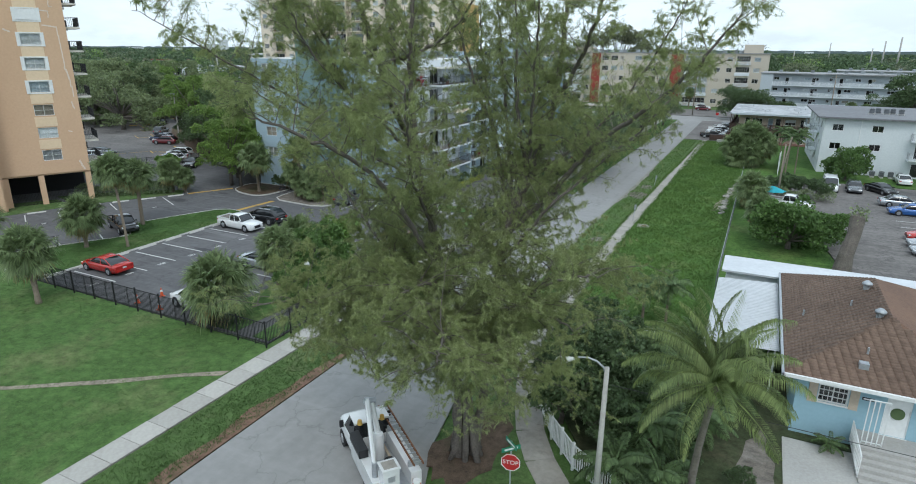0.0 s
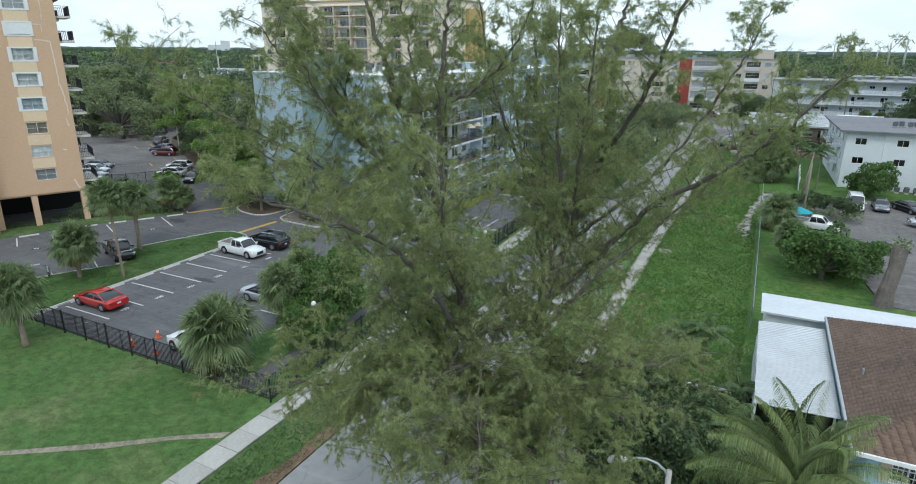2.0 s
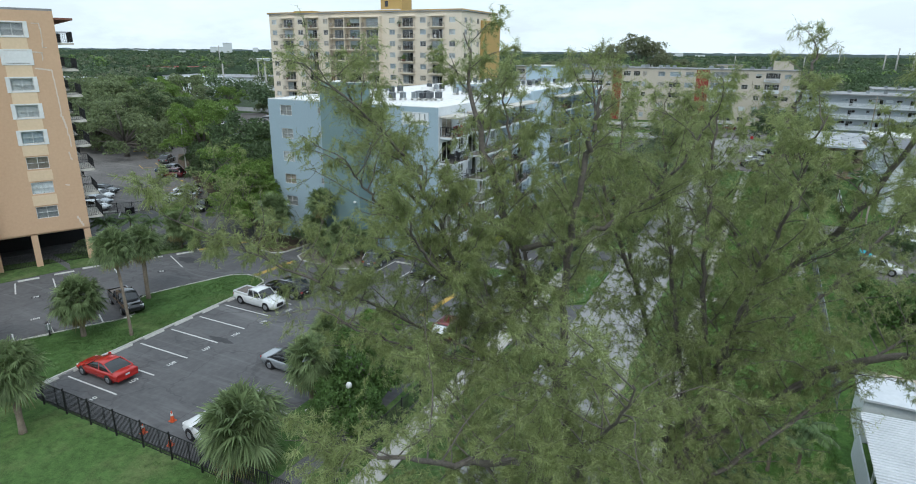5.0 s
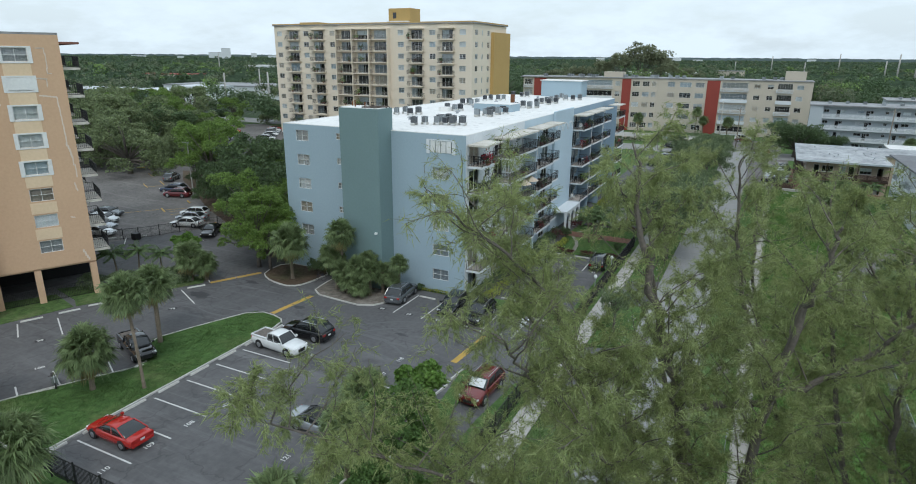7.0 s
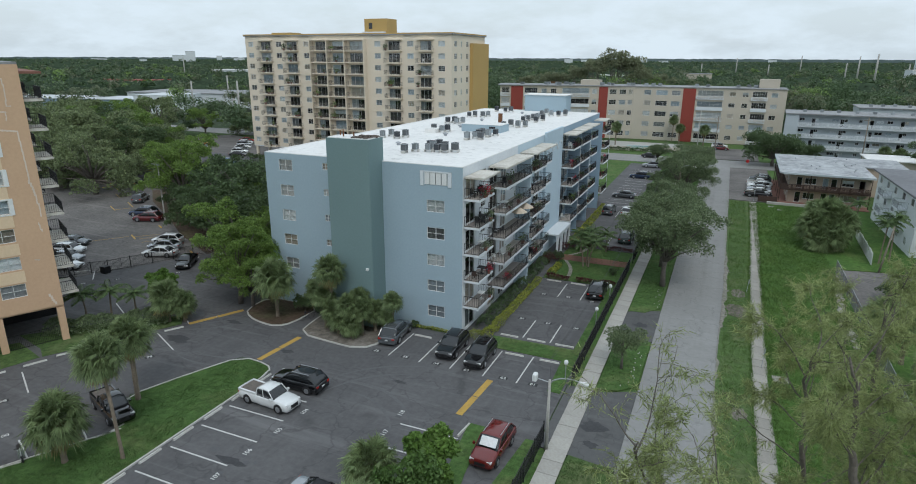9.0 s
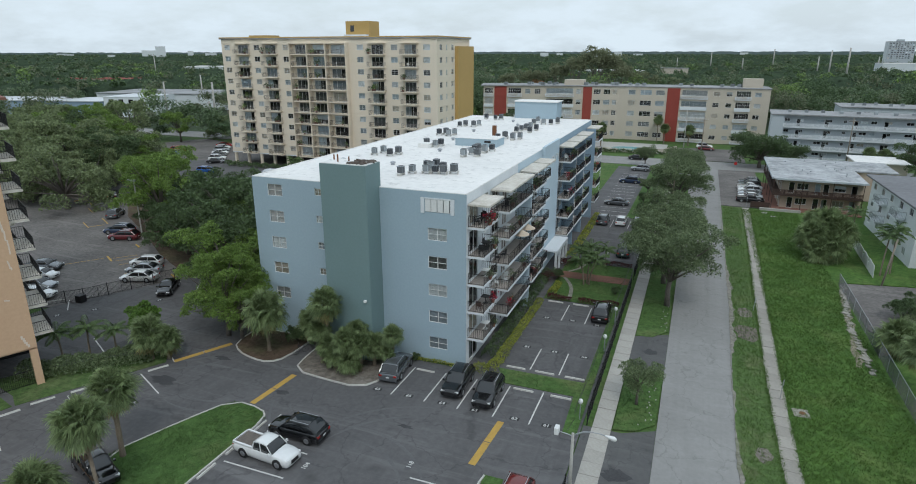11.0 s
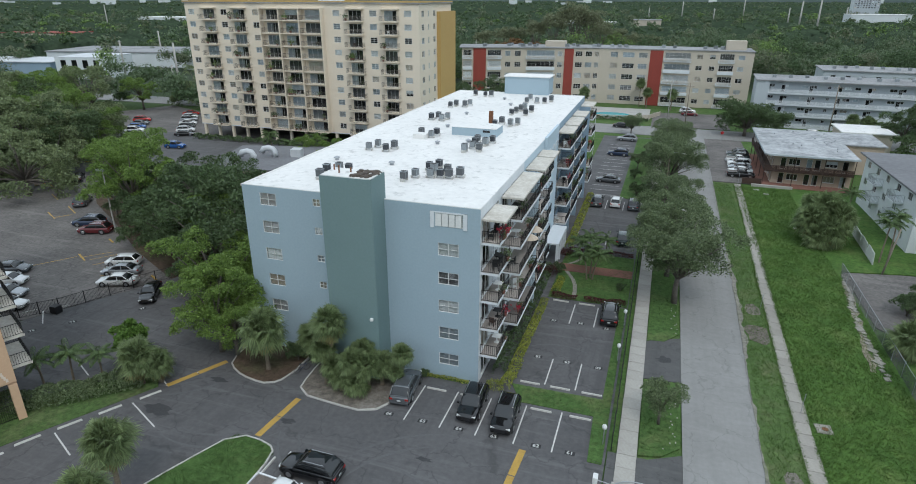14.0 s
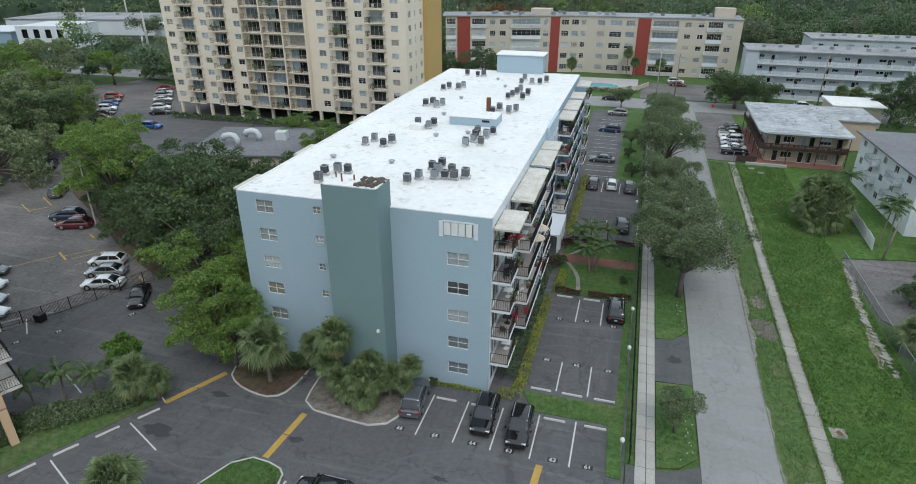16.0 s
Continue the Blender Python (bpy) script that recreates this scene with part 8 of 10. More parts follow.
# ---------------------------------------------------------------- plants
def casuarina():
    rng = np.random.default_rng(12)
    tree = thing("casuarina_tree", "tall wispy casuarina tree with several grey stems and drooping needles", "tree", pose(-11.2, 22.9, 0))
    o = np.array((-11.2, 22.9, 0.0))
    stems = [
        ([(-11.5, 22.7, -0.1), (-11.7, 22.8, 4), (-12.4, 22.6, 9), (-13.2, 22.8, 12), (-13.86, 23.0, 14.1), (-14.5, 22.5, 16.0), (-14.7, 21.8, 17.6), (-15.2, 21.4, 19.7), (-15.7, 21.15, 21.5), (-15.9, 21.3, 23.0)], 0.24, 0.012),
        ([(-10.9, 23.1, -0.1), (-10.5, 23.7, 5), (-10.2, 24.5, 10.6), (-9.6, 25.6, 13), (-8.9, 26.6, 16.5), (-8.8, 27.0, 20.1), (-8.5, 27.3, 21.8), (-8.3, 27.6, 22.8)], 0.20, 0.014),
        ([(-13.3, 22.4, 13.6), (-13.3, 21.8, 16.5), (-13.0, 21.4, 19.7), (-12.7, 21.2, 21.2), (-12.6, 21.1, 22.0)], 0.10, 0.02),
        ([(-14.5, 21.7, 17.8), (-13.2, 22.0, 18.2), (-12.0, 22.4, 18.9), (-10.9, 22.5, 20.2), (-10.4, 22.4, 21.4)], 0.07, 0.012),
        ([(-14.4, 22.7, 15.4), (-15.0, 23.7, 16.4), (-15.6, 24.2, 18.6), (-15.9, 24.0, 20.6), (-16.0, 23.8, 22.0)], 0.07, 0.012),
        ([(-13.86, 23.0, 14.0), (-15.0, 21.9, 15.6), (-15.84, 21.0, 16.9), (-16.43, 20.3, 19.2), (-17.1, 19.2, 21.0), (-17.9, 17.6, 22.4)], 0.075, 0.01),
        ([(-13.3, 22.4, 13.4), (-15.8, 20.4, 15.4), (-18.4, 17.6, 17.8), (-20.4, 15.4, 19.6)], 0.045, 0.008),
        ([(-12.3, 22.6, 8.6), (-12.7, 20.2, 12.2), (-12.9, 17.6, 14.6), (-13.6, 15.4, 15.8), (-14.6, 14.4, 16.4)], 0.10, 0.02),
        ([(-10.2, 24.5, 10.6), (-8.6, 25.4, 12.4), (-6.6, 25.0, 14.8), (-4.4, 23.6, 16.5), (-2.9, 22.8, 18.0), (-1.8, 22.5, 19.6)], 0.12, 0.02),
        ([(-9.6, 25.6, 13.0), (-7.8, 27.7, 14.6), (-6.0, 28.6, 17.0), (-4.6, 29.0, 19.6), (-3.9, 29.2, 21.4)], 0.07, 0.012),
        ([(-10.3, 24.2, 8.5), (-11.0, 26.5, 11.5), (-12.4, 28.2, 14.5), (-13.4, 29.0, 17.6), (-13.8, 29.3, 20.5)], 0.09, 0.02),
        ([(-10.4, 24.0, 7.0), (-8.4, 22.8, 8.8), (-6.6, 22.2, 10.0), (-5.4, 21.8, 10.4)], 0.07, 0.012),
        ([(-12.2, 22.6, 7.6), (-15.0, 23.4, 9.8), (-17.8, 24.2, 11.4), (-20.0, 24.6, 12.6)], 0.09, 0.02),
        ([(-11.9, 22.7, 6.2), (-14.2, 20.6, 7.6), (-16.6, 18.8, 8.4), (-18.6, 17.6, 8.2)], 0.08, 0.02),
        ([(-11.2, 22.9, 5.6), (-11.0, 20.4, 7.4), (-10.0, 18.2, 8.4), (-9.4, 16.6, 8.4)], 0.08, 0.02),
        ([(-11.3, 22.8, 6.2), (-12.5, 21.0, 7.2), (-13.8, 19.6, 7.2), (-14.4, 18.8, 6.6)], 0.07, 0.015),
        ([(-11.2, 22.9, 5.8), (-10.9, 20.9, 7.8), (-10.6, 19.4, 7.6), (-10.5, 18.6, 7.0)], 0.07, 0.015),
        ([(-10.8, 23.1, 6.4), (-9.0, 22.4, 8.2), (-7.2, 22.2, 8.2), (-6.0, 22.4, 7.6)], 0.07, 0.015),
        ([(-11.7, 22.8, 6.2), (-14.4, 23.0, 7.6), (-16.6, 23.0, 6.6), (-17.8, 23.0, 5.2)], 0.07, 0.015),
        ([(-11.2, 22.8, 8.0), (-11.8, 20.6, 9.4), (-12.2, 18.8, 9.4), (-12.4, 17.4, 8.6)], 0.07, 0.015),
        ([(-12.4, 28.2, 14.5), (-13.6, 27.8, 17.6), (-14.2, 27.3, 20.4), (-14.3, 27.0, 22.2)], 0.07, 0.015),
        ([(-10.0, 24.9, 11.5), (-11.0, 26.4, 15.0), (-11.8, 27.2, 18.6), (-12.2, 27.5, 21.2)], 0.08, 0.015),
        ([(-9.6, 25.6, 13.0), (-10.2, 25.4, 16.0), (-10.4, 25.5, 19.0), (-10.5, 25.5, 21.4)], 0.08, 0.015),
        ([(-10.3, 24.2, 8.5), (-10.8, 27.0, 11.0), (-11.2, 29.6, 14.0), (-11.0, 31.0, 17.6)], 0.08, 0.015),
        ([(-9.6, 25.6, 13.0), (-9.2, 24.4, 16.0), (-8.6, 23.0, 19.0), (-8.2, 22.0, 21.5)], 0.07, 0.012),
        ([(-10.2, 24.4, 9.5), (-8.0, 24.5, 12.4), (-5.5, 26.2, 15.0), (-3.4, 27.6, 17.6)], 0.07, 0.012),
        ([(-8.9, 26.6, 16.5), (-10.4, 27.5, 18.4), (-11.6, 28.4, 20.8)], 0.05, 0.012),
        ([(-11.8, 22.8, 7.0), (-14.6, 21.8, 10.0), (-17.0, 21.6, 13.0), (-18.6, 21.6, 15.0)], 0.07, 0.012),
        ([(-12.8, 22.7, 11.0), (-12.2, 20.0, 13.6), (-11.2, 18.0, 15.6), (-10.6, 16.8, 17.4)], 0.06, 0.012),
        ([(-15.84, 21.0, 16.9), (-16.6, 19.8, 18.3), (-16.9, 18.6, 19.5), (-17.0, 17.6, 20.6)], 0.045, 0.01),
        ([(-15.0, 21.9, 15.6), (-15.5, 20.2, 17.0), (-15.7, 18.7, 18.4), (-15.5, 17.6, 19.6)], 0.05, 0.01),
        ([(-14.0, 22.7, 13.2), (-15.2, 20.8, 14.6), (-16.4, 19.0, 15.8), (-17.4, 17.6, 16.8)], 0.055, 0.01),
        ([(-16.2, 20.6, 18.2), (-17.4, 20.4, 19.6), (-18.2, 20.2, 21.0), (-18.5, 19.8, 22.0)], 0.04, 0.01),
        ([(-11.2, 22.7, 5.0), (-11.0, 20.6, 6.4), (-11.1, 19.0, 7.2), (-11.3, 17.9, 7.0)], 0.06, 0.012),
        ([(-10.8, 22.8, 5.0), (-9.5, 21.6, 6.2), (-8.6, 20.6, 6.2), (-8.0, 19.8, 5.4)], 0.06, 0.012),
        ([(-11.8, 22.9, 6.0), (-13.8, 22.0, 8.2), (-15.2, 21.2, 8.4), (-16.0, 20.6, 7.6)], 0.06, 0.012),
        ([(-10.6, 23.3, 6.4), (-8.8, 23.6, 8.6), (-7.4, 23.8, 9.2), (-6.6, 24.0, 8.8)], 0.06, 0.012),
        ([(-8.9, 26.4, 16.0), (-7.2, 24.8, 18.6), (-6.2, 23.8, 21.2), (-5.8, 23.4, 22.2)], 0.08, 0.02),
    ]
    bases, weights = [], []
    twig_v, twig_f = [], []

    def twig(a, b, r):
        d = unit(b - a)
        s = unit(np.cross(d, (0.3, 0.5, 0.81)))
        q = np.cross(d, s)
        n0 = len(twig_v)
        for p, rr in ((a, r), (b, r * 0.4)):
            for k in range(3):
                c = 2.0944 * k
                twig_v.append(p + (s * math.cos(c) + q * math.sin(c)) * rr)
        for k in range(3):
            twig_f.append((n0 + k, n0 + (k + 1) % 3, n0 + 3 + (k + 1) % 3, n0 + 3 + k))

    def along(pl, f):
        i = min(int(f), len(pl) - 2)
        return pl[i] + (pl[i + 1] - pl[i]) * (f - i), unit(pl[i + 1] - pl[i])

    def bend(start, way, ln, k, wander, pull):
        pl, pos = [start.copy()], start.copy()
        floor = rng.uniform(1.9, 4.0)
        for _ in range(k):
            pos = pos + way * ln / k
            pos[2] = max(pos[2], floor + (0.78 if pos[0] < -1.2 else 0.5) * max(0.0, -pos[1]))
            way = unit(way + rng.normal(0, wander, 3) + np.array((0, 0, pull)))
            pl.append(pos.copy())
        return np.array(pl)

    bmb = bmesh.new()
    for n, (pts, r0, r1) in enumerate(stems):
        line = spline(np.array(pts) - o, 6 * len(pts))
        m = len(line)
        wob = rng.normal(0, 0.03 + 0.05 * r0, (m, 3))
        wob[:2] = 0
        line = line + wob
        radii = [r0 * (1 - i / (m - 1)) ** 0.8 + r1 for i in range(m)]
        if n < 2:
            radii = [r * (1 + 0.5 * math.exp(-line[i][2] / 0.9)) for i, r in enumerate(radii)]
        part("trunk" if n < 2 else "limb", tubed([tuple(p) for p in line], radii, 10 if n < 2 else 7), BARK, tree, smooth=True)
        seg = np.linalg.norm(np.diff(line, axis=0), axis=1)
        total = seg.sum()
        cum = np.concatenate([[0], np.cumsum(seg)])
        for s in np.arange(0.6, total, 0.30):
            i = max(min(np.searchsorted(cum, s) - 1, m - 2), 0)
            p = line[i] + (line[i + 1] - line[i]) * ((s - cum[i]) / max(seg[i], 1e-6))
            if p[2] < 3.0 or (10 < p[2] < 16 and rng.random() < 0.15):
                continue
            high = p[2] / 25.0
            ln = (0.9 + 3.2 * (1 - high) + 0.5 * (1 - s / total)) * rng.uniform(0.55, 1.2) * (1.15 if p[2] < 10 else 1.0)
            az = rng.uniform(0, 2 * math.pi)
            stem_way = unit(line[min(i + 1, m - 1)] - line[max(i - 1, 0)])
            way = unit(np.array((math.cos(az), math.sin(az), 0)) + stem_way * 0.5 + np.array((0, 0, rng.uniform(0.2, 0.9))))
            pl = bend(p, way, ln, 6, 0.17, -0.26 if p[2] < 8 else -0.08 if p[2] < 16 else 0.03)
            tube(bmb, [tuple(q) for q in pl], list(np.linspace(0.016 * (0.6 + ln / 4), 0.005, len(pl))), 4, cap=False)
            full = rng.choice((0.35, 0.8, 1.2, 1.7), p=(0.2, 0.3, 0.3, 0.2)) * (1.5 if p[2] < 9.5 else 0.9 if p[2] < 15 else 0.95)
            for j in range(int(3 + ln * 2.6)):
                q, d = along(pl, rng.uniform(0.2, 1.0) * 6)
                sub = bend(q, unit(d * 0.55 + rng.normal(0, 0.6, 3) + np.array((0, 0, 0.12))), ln * rng.uniform(0.16, 0.40), 3, 0.25, -0.12)
                for a0, a1 in zip(sub, sub[1:]):
                    twig(a0, a1, 0.006)
                for c in range(rng.integers(3, 7)):
                    q, d = along(sub, rng.uniform(0.15, 1.0) * 3)
                    end = q + unit(d * 0.4 + rng.normal(0, 0.62, 3) + np.array((0, 0, -0.18))) * rng.uniform(0.12, 0.38)
                    twig(q, end, 0.0035)
                    bases.append((q, end))
                    weights.append(full)
    for i in range(8):
        a, rr = i * 0.785 + 0.3, 0.5 + 0.12 * (i % 3)
        part("root", tubed([(rr * math.cos(a) * 1.5, rr * math.sin(a) * 1.3, -0.15), (rr * math.cos(a), rr * math.sin(a) * 0.8, 0.5), (rr * math.cos(a) * 0.62, rr * math.sin(a) * 0.5, 1.8), (-0.1 + rr * math.cos(a) * 0.35, rr * math.sin(a) * 0.3, 3.6)],
                           [0.15, 0.17, 0.15, 0.08], 8), BARK, tree, smooth=True)
    tagged(part("branchwork", bmb, BARK, tree), "thin grey side branches", kind="stuff")
    tagged(part("twigwork", soup("twigwork", np.array(twig_v), np.array(twig_f), TWIG), None, tree), "fine grey-green twigs", kind="stuff")
    seg = np.array(bases)
    weights = np.array(weights)
    which = np.repeat(np.arange(len(seg)), (weights * 1700000 / weights.sum()).astype(int))
    n = len(which)
    f = rng.uniform(0.05, 1.1, (n, 1))
    p = seg[which, 0] * (1 - f) + seg[which, 1] * f + rng.normal(0, 0.022, (n, 3))
    d = unit(seg[which, 1] - seg[which, 0])
    d = unit(d * 0.7 + rng.normal(0, 0.55, (n, 3)) + np.array((0, 0, -0.38)))
    ln = rng.uniform(0.06, 0.19, (n, 1))
    side = unit(np.cross(d, rng.normal(0, 1, (n, 3)))) * rng.uniform(0.0042, 0.0085, (n, 1))
    v = np.stack([p - side, p + side, p + d * ln], 1).reshape(-1, 3)
    tagged(part("needles", soup("needles", v, np.arange(3 * n).reshape(-1, 3), NEEDLE), None, tree), "fine olive green needle sprays", kind="stuff")
    return tree


casuarina()


def fan_mesh(rng, n, reach, low, name, material, top=84):
    """A crown of folded fan leaves."""
    V, F = [], []
    for i in range(n):
        az = i * 2.399963 + rng.uniform(-0.3, 0.3)
        el = math.radians(low + (top - low) * ((i + 0.5) / n) + rng.uniform(-10, 10))
        out = np.array((math.cos(az), math.sin(az), 0))
        d = out * math.cos(el) + np.array((0, 0, 1)) * math.sin(el)
        side = unit(np.array((-math.sin(az), math.cos(az), 0)) + rng.normal(0, 0.25, 3))
        pet = reach * rng.uniform(0.30, 0.66)
        hub = d * pet + np.array((0, 0, -0.10 * pet))
        fl = reach * rng.uniform(0.34, 0.48)
        b = len(V)
        V += [np.zeros(3) - side * 0.02, np.zeros(3) + side * 0.02, hub + side * 0.012, hub - side * 0.012]
        F.append((b, b + 1, b + 2, b + 3))
        nf = 21
        nrm = unit(np.cross(side, d))
        for k in range(nf):
            a = math.radians(-105 + 210 * k / (nf - 1)) + rng.uniform(-0.05, 0.05)
            fd = unit(d * math.cos(a) + side * math.sin(a) + nrm * (0.30 * abs(math.sin(a)) - 0.1))
            wd = unit(np.cross(fd, nrm)) * fl * 0.043
            L = fl * (0.70 + 0.30 * math.cos(a * 0.6)) * rng.uniform(0.85, 1.12)
            m1 = hub + fd * L * 0.5 + np.array((0, 0, -0.03 * L))
            tip = hub + fd * L + np.array((0, 0, -0.42 * L * rng.uniform(0.3, 1.6)))
            b = len(V)
            V += [hub, m1 + wd + nrm * 0.015, tip, m1 - wd - nrm * 0.015]
            F.append((b, b + 1, b + 2, b + 3))
    return soup(name, np.array(V), np.array(F), material)


prg = np.random.default_rng(8)
FANS = [fan_mesh(prg, 124, 2.15, -44, "crown", FROND) for _ in range(3)]
SKIRTS = [fan_mesh(prg, 30, 1.9, -75, "dry_leaves", FRONDDRY, -30) for _ in range(2)]


def fan_palm(x, y, h, size=1.0, lean=(0.0, 0.0), dry=True, r=0.17, label="fan palm with a round green crown and dry lower leaves"):
    k = int(abs(x * 7 + y * 3))
    t = thing("fan_palm", label, "palm tree", pose(x, y, 0), "fan palms")
    lx, ly = lean
    rnd = random.Random(k)
    m = 9
    pts = [(lx * (i / (m - 1)) ** 1.5, ly * (i / (m - 1)) ** 1.5, -0.1 + (h + 0.1) * i / (m - 1)) for i in range(m)]
    part("trunk", tubed(pts, [r * (1.35 if i == 0 else 1.0 + 0.12 * (i % 2)) for i in range(m)], 10), PALMBARK, t)
    part("crown", FANS[k % 3], None, t, at=pose(lx, ly, h, rnd.uniform(-8, 8), rnd.uniform(-8, 8), rnd.uniform(0, 360)) @ Matrix.Scale(size, 4))
    if dry:
        part("dry_leaves", SKIRTS[k % 2], None, t, "yellow-brown dry leaves", at=pose(lx, ly, h - 0.15, 0, 0, rnd.uniform(0, 360)) @ Matrix.Scale(size * 0.98, 4))
    return t


for x, y, h, s, lean in ((-53.5, 36.4, 7.4, 0.95, (-1.5, 0.6)), (-59.1, 42.3, 5.6, 1.0, (-0.3, 0.3)), (-56.8, 34.5, 3.4, 1.15, (-0.2, 0.2)), (-32.8, 28.4, 2.9, 1.4, (0, 0)), (-47.6, 24.6, 3.9, 1.15, (-1.0, 0.4)),
                         (-61.6, 28.6, 3.8, 1.05, (-0.2, 0)), (-66.5, 24.5, 4.5, 1.05, (0.3, 0)), (-69.3, 54.6, 3.0, 1.05, (0, 0)), (-67.9, 55.4, 2.2, 0.8, (0, 0)), (-52.7, 60.3, 6.5, 0.92, (0.2, -0.1)), (-53.2, 60.0, 3.6, 0.9, (-0.1, 0.1)), (-52.0, 59.6, 2.4, 0.85, (0, 0)),
                         (-59.6, 60.2, 4.7, 1.2, (0.1, -0.3)), (-50.4, 59.8, 3.1, 0.95, (0, 0)), (-48.9, 60.0, 2.9, 0.95, (0, 0)), (-51.3, 59.4, 1.7, 0.85, (0, 0)), (-49.6, 59.2, 1.5, 0.9, (0, 0)), (-50.0, 61.4, 3.4, 0.9, (0, 0)), (-48.2, 61.4, 2.4, 0.9, (0, 0)), (-46.4, 61.6, 3.6, 0.8, (0.2, 0)), (-46.7, 61.0, 2.0, 0.6, (0.1, 0)), (-56.4, 63.4, 2.4, 0.95, (0, 0)),
                         (-35.2, 39.4, 3.2, 1.0, (0, 0)), (-33.6, 35.0, 3.6, 1.0, (0.2, 0)), (-2.4, 115.4, 5.2, 1.35, (0.3, 0)), (-0.6, 114.4, 4.2, 1.35, (0, 0)), (-4.2, 113.8, 3.6, 1.35, (0, 0)), (-1.6, 112.4, 2.6, 1.3, (0, 0)), (-3.4, 117.0, 4.6, 1.3, (0, 0)), (-3.2, 111.8, 1.6, 1.2, (0, 0)), (0.2, 116.8, 3.4, 1.3, (0, 0)),
                         (-0.5, 75.0, 4.2, 1.0, (-0.2, 0)), (-0.6, 82.0, 2.2, 1.15, (0, 0)), (0.4, 69.5, 3.0, 0.9, (0, 0)), (-34.0, 230.0, 7.5, 0.9, (0, 0)), (-31.6, 228.0, 5.0, 0.9, (0, 0)), (-50.0, 214.0, 6.0, 1.0, (0, 0)), (-24.0, 226.0, 5.0, 1.0, (0, 0)), (24, 200.5, 3.6, 1.0, (0, 0)), (20.5, 200.2, 4.0, 1.0, (0, 0))):
    bed = -53.5 < x < -46 and 59 < y < 62
    fan_palm(x, y, h, s * (0.78 if bed and h < 6 else 1.0), lean, not bed or h > 6, 0.11 if h > 7 and s < 1 else 0.18)


def frond_soup(rng, length, arch, leaflets, width=0.045, sag=0.75, leaflet=0.26):
    """One feathered frond along +x from the origin: midrib and hanging leaflets."""
    V, F = [], []
    n = 14
    pts = []
    p, a = np.zeros(3), arch[0]
    for i in range(n + 1):
        pts.append(p.copy())
        p = p + np.array((math.cos(a), 0, math.sin(a))) * length / n
        a -= (arch[0] - arch[1]) / n * (0.5 + i / n)
    pts = np.array(pts)
    for i in range(n):
        r0, r1 = 0.045 * (1 - i / n) + 0.006, 0.045 * (1 - (i + 1) / n) + 0.006
        b = len(V)
        V += [pts[i] + (0, r0, 0), pts[i] - (0, r0, 0), pts[i + 1] - (0, r1, 0), pts[i + 1] + (0, r1, 0)]
        F.append((b, b + 1, b + 2, b + 3))
        V += [pts[i] + (0, 0, r0 * 0.6), pts[i] - (0, 0, r0 * 0.8), pts[i + 1] - (0, 0, r1 * 0.8), pts[i + 1] + (0, 0, r1 * 0.6)]
        F.append((b + 4, b + 5, b + 6, b + 7))
    for k in range(leaflets):
        f = 0.14 + 0.86 * (k + 0.5) / leaflets
        g = f * n
        i = min(int(g), n - 1)
        q = pts[i] + (pts[i + 1] - pts[i]) * (g - i)
        t = unit(pts[i + 1] - pts[i])
        L = length * leaflet * (math.sin(math.pi * min(f * 0.85 + 0.12, 1.0)) ** 0.6) * rng.uniform(0.85, 1.1)
        for s in (-1, 1):
            d = unit(t * 0.55 + np.array((0, s * 1.0, 0)) + np.array((0, 0, -0.10 + rng.uniform(-0.12, 0.15))))
            m1 = q + d * L * 0.5
            tip = q + unit(d + np.array((0, 0, -sag))) * L
            wv = unit(np.cross(d, (0, 0, 1))) * width
            b = len(V)
            V += [q, m1 + wv, tip, m1 - wv]
            F.append((b, b + 1, b + 2, b + 3))
    return np.array(V), np.array(F)


coco = thing("coconut_palm", "tall coconut palm with arching green and yellowing fronds", "palm tree", pose(-1.35, 24.1, 0))
crown_at = Vector((0.4, -1.5, 6.7))
part("trunk", tubed([(0, 0, -0.1), (0.02, -0.25, 1.5), (0.12, -0.7, 3.4), (0.25, -1.1, 5.0), tuple(crown_at)], [0.24, 0.16, 0.135, 0.13, 0.17], 12), GREYTRUNK, coco, smooth=True)
FRONDS = []
for lo in ((1.5, 0.35), (1.15, -0.4), (0.7, -0.95), (0.1, -1.45)):
    for rep in range(2):
        FRONDS.append(soup("frond", *frond_soup(prg, prg.uniform(3.5, 4.2), lo, 84, 0.017, 0.95, 0.19), COCO))
for i in range(34):
    level = min(3, i // 9)
    part("frond", FRONDS[level * 2 + i % 2], None, coco, "feathery green frond",
         at=pose(crown_at.x, crown_at.y, crown_at.z, 0, 0, i * 137.5 + prg.uniform(-10, 10)) @ pose(0, 0, 0, prg.uniform(-25, 25), 0, 0) @ Matrix.Scale(prg.uniform(0.85, 1.05), 4))
cn = mesh_of("coconut", tubed([(0, 0, -0.16), (0, 0, -0.06), (0, 0, 0.08), (0, 0, 0.16)], [0.05, 0.12, 0.12, 0.04], 10), COCO, True)
for i in range(7):
    part("coconut", cn, None, coco, "yellow-brown coconut", at=pose(crown_at.x + 0.28 * math.cos(i * 0.9), crown_at.y + 0.28 * math.sin(i * 0.9), crown_at.z - 0.3 - 0.08 * (i % 3)))


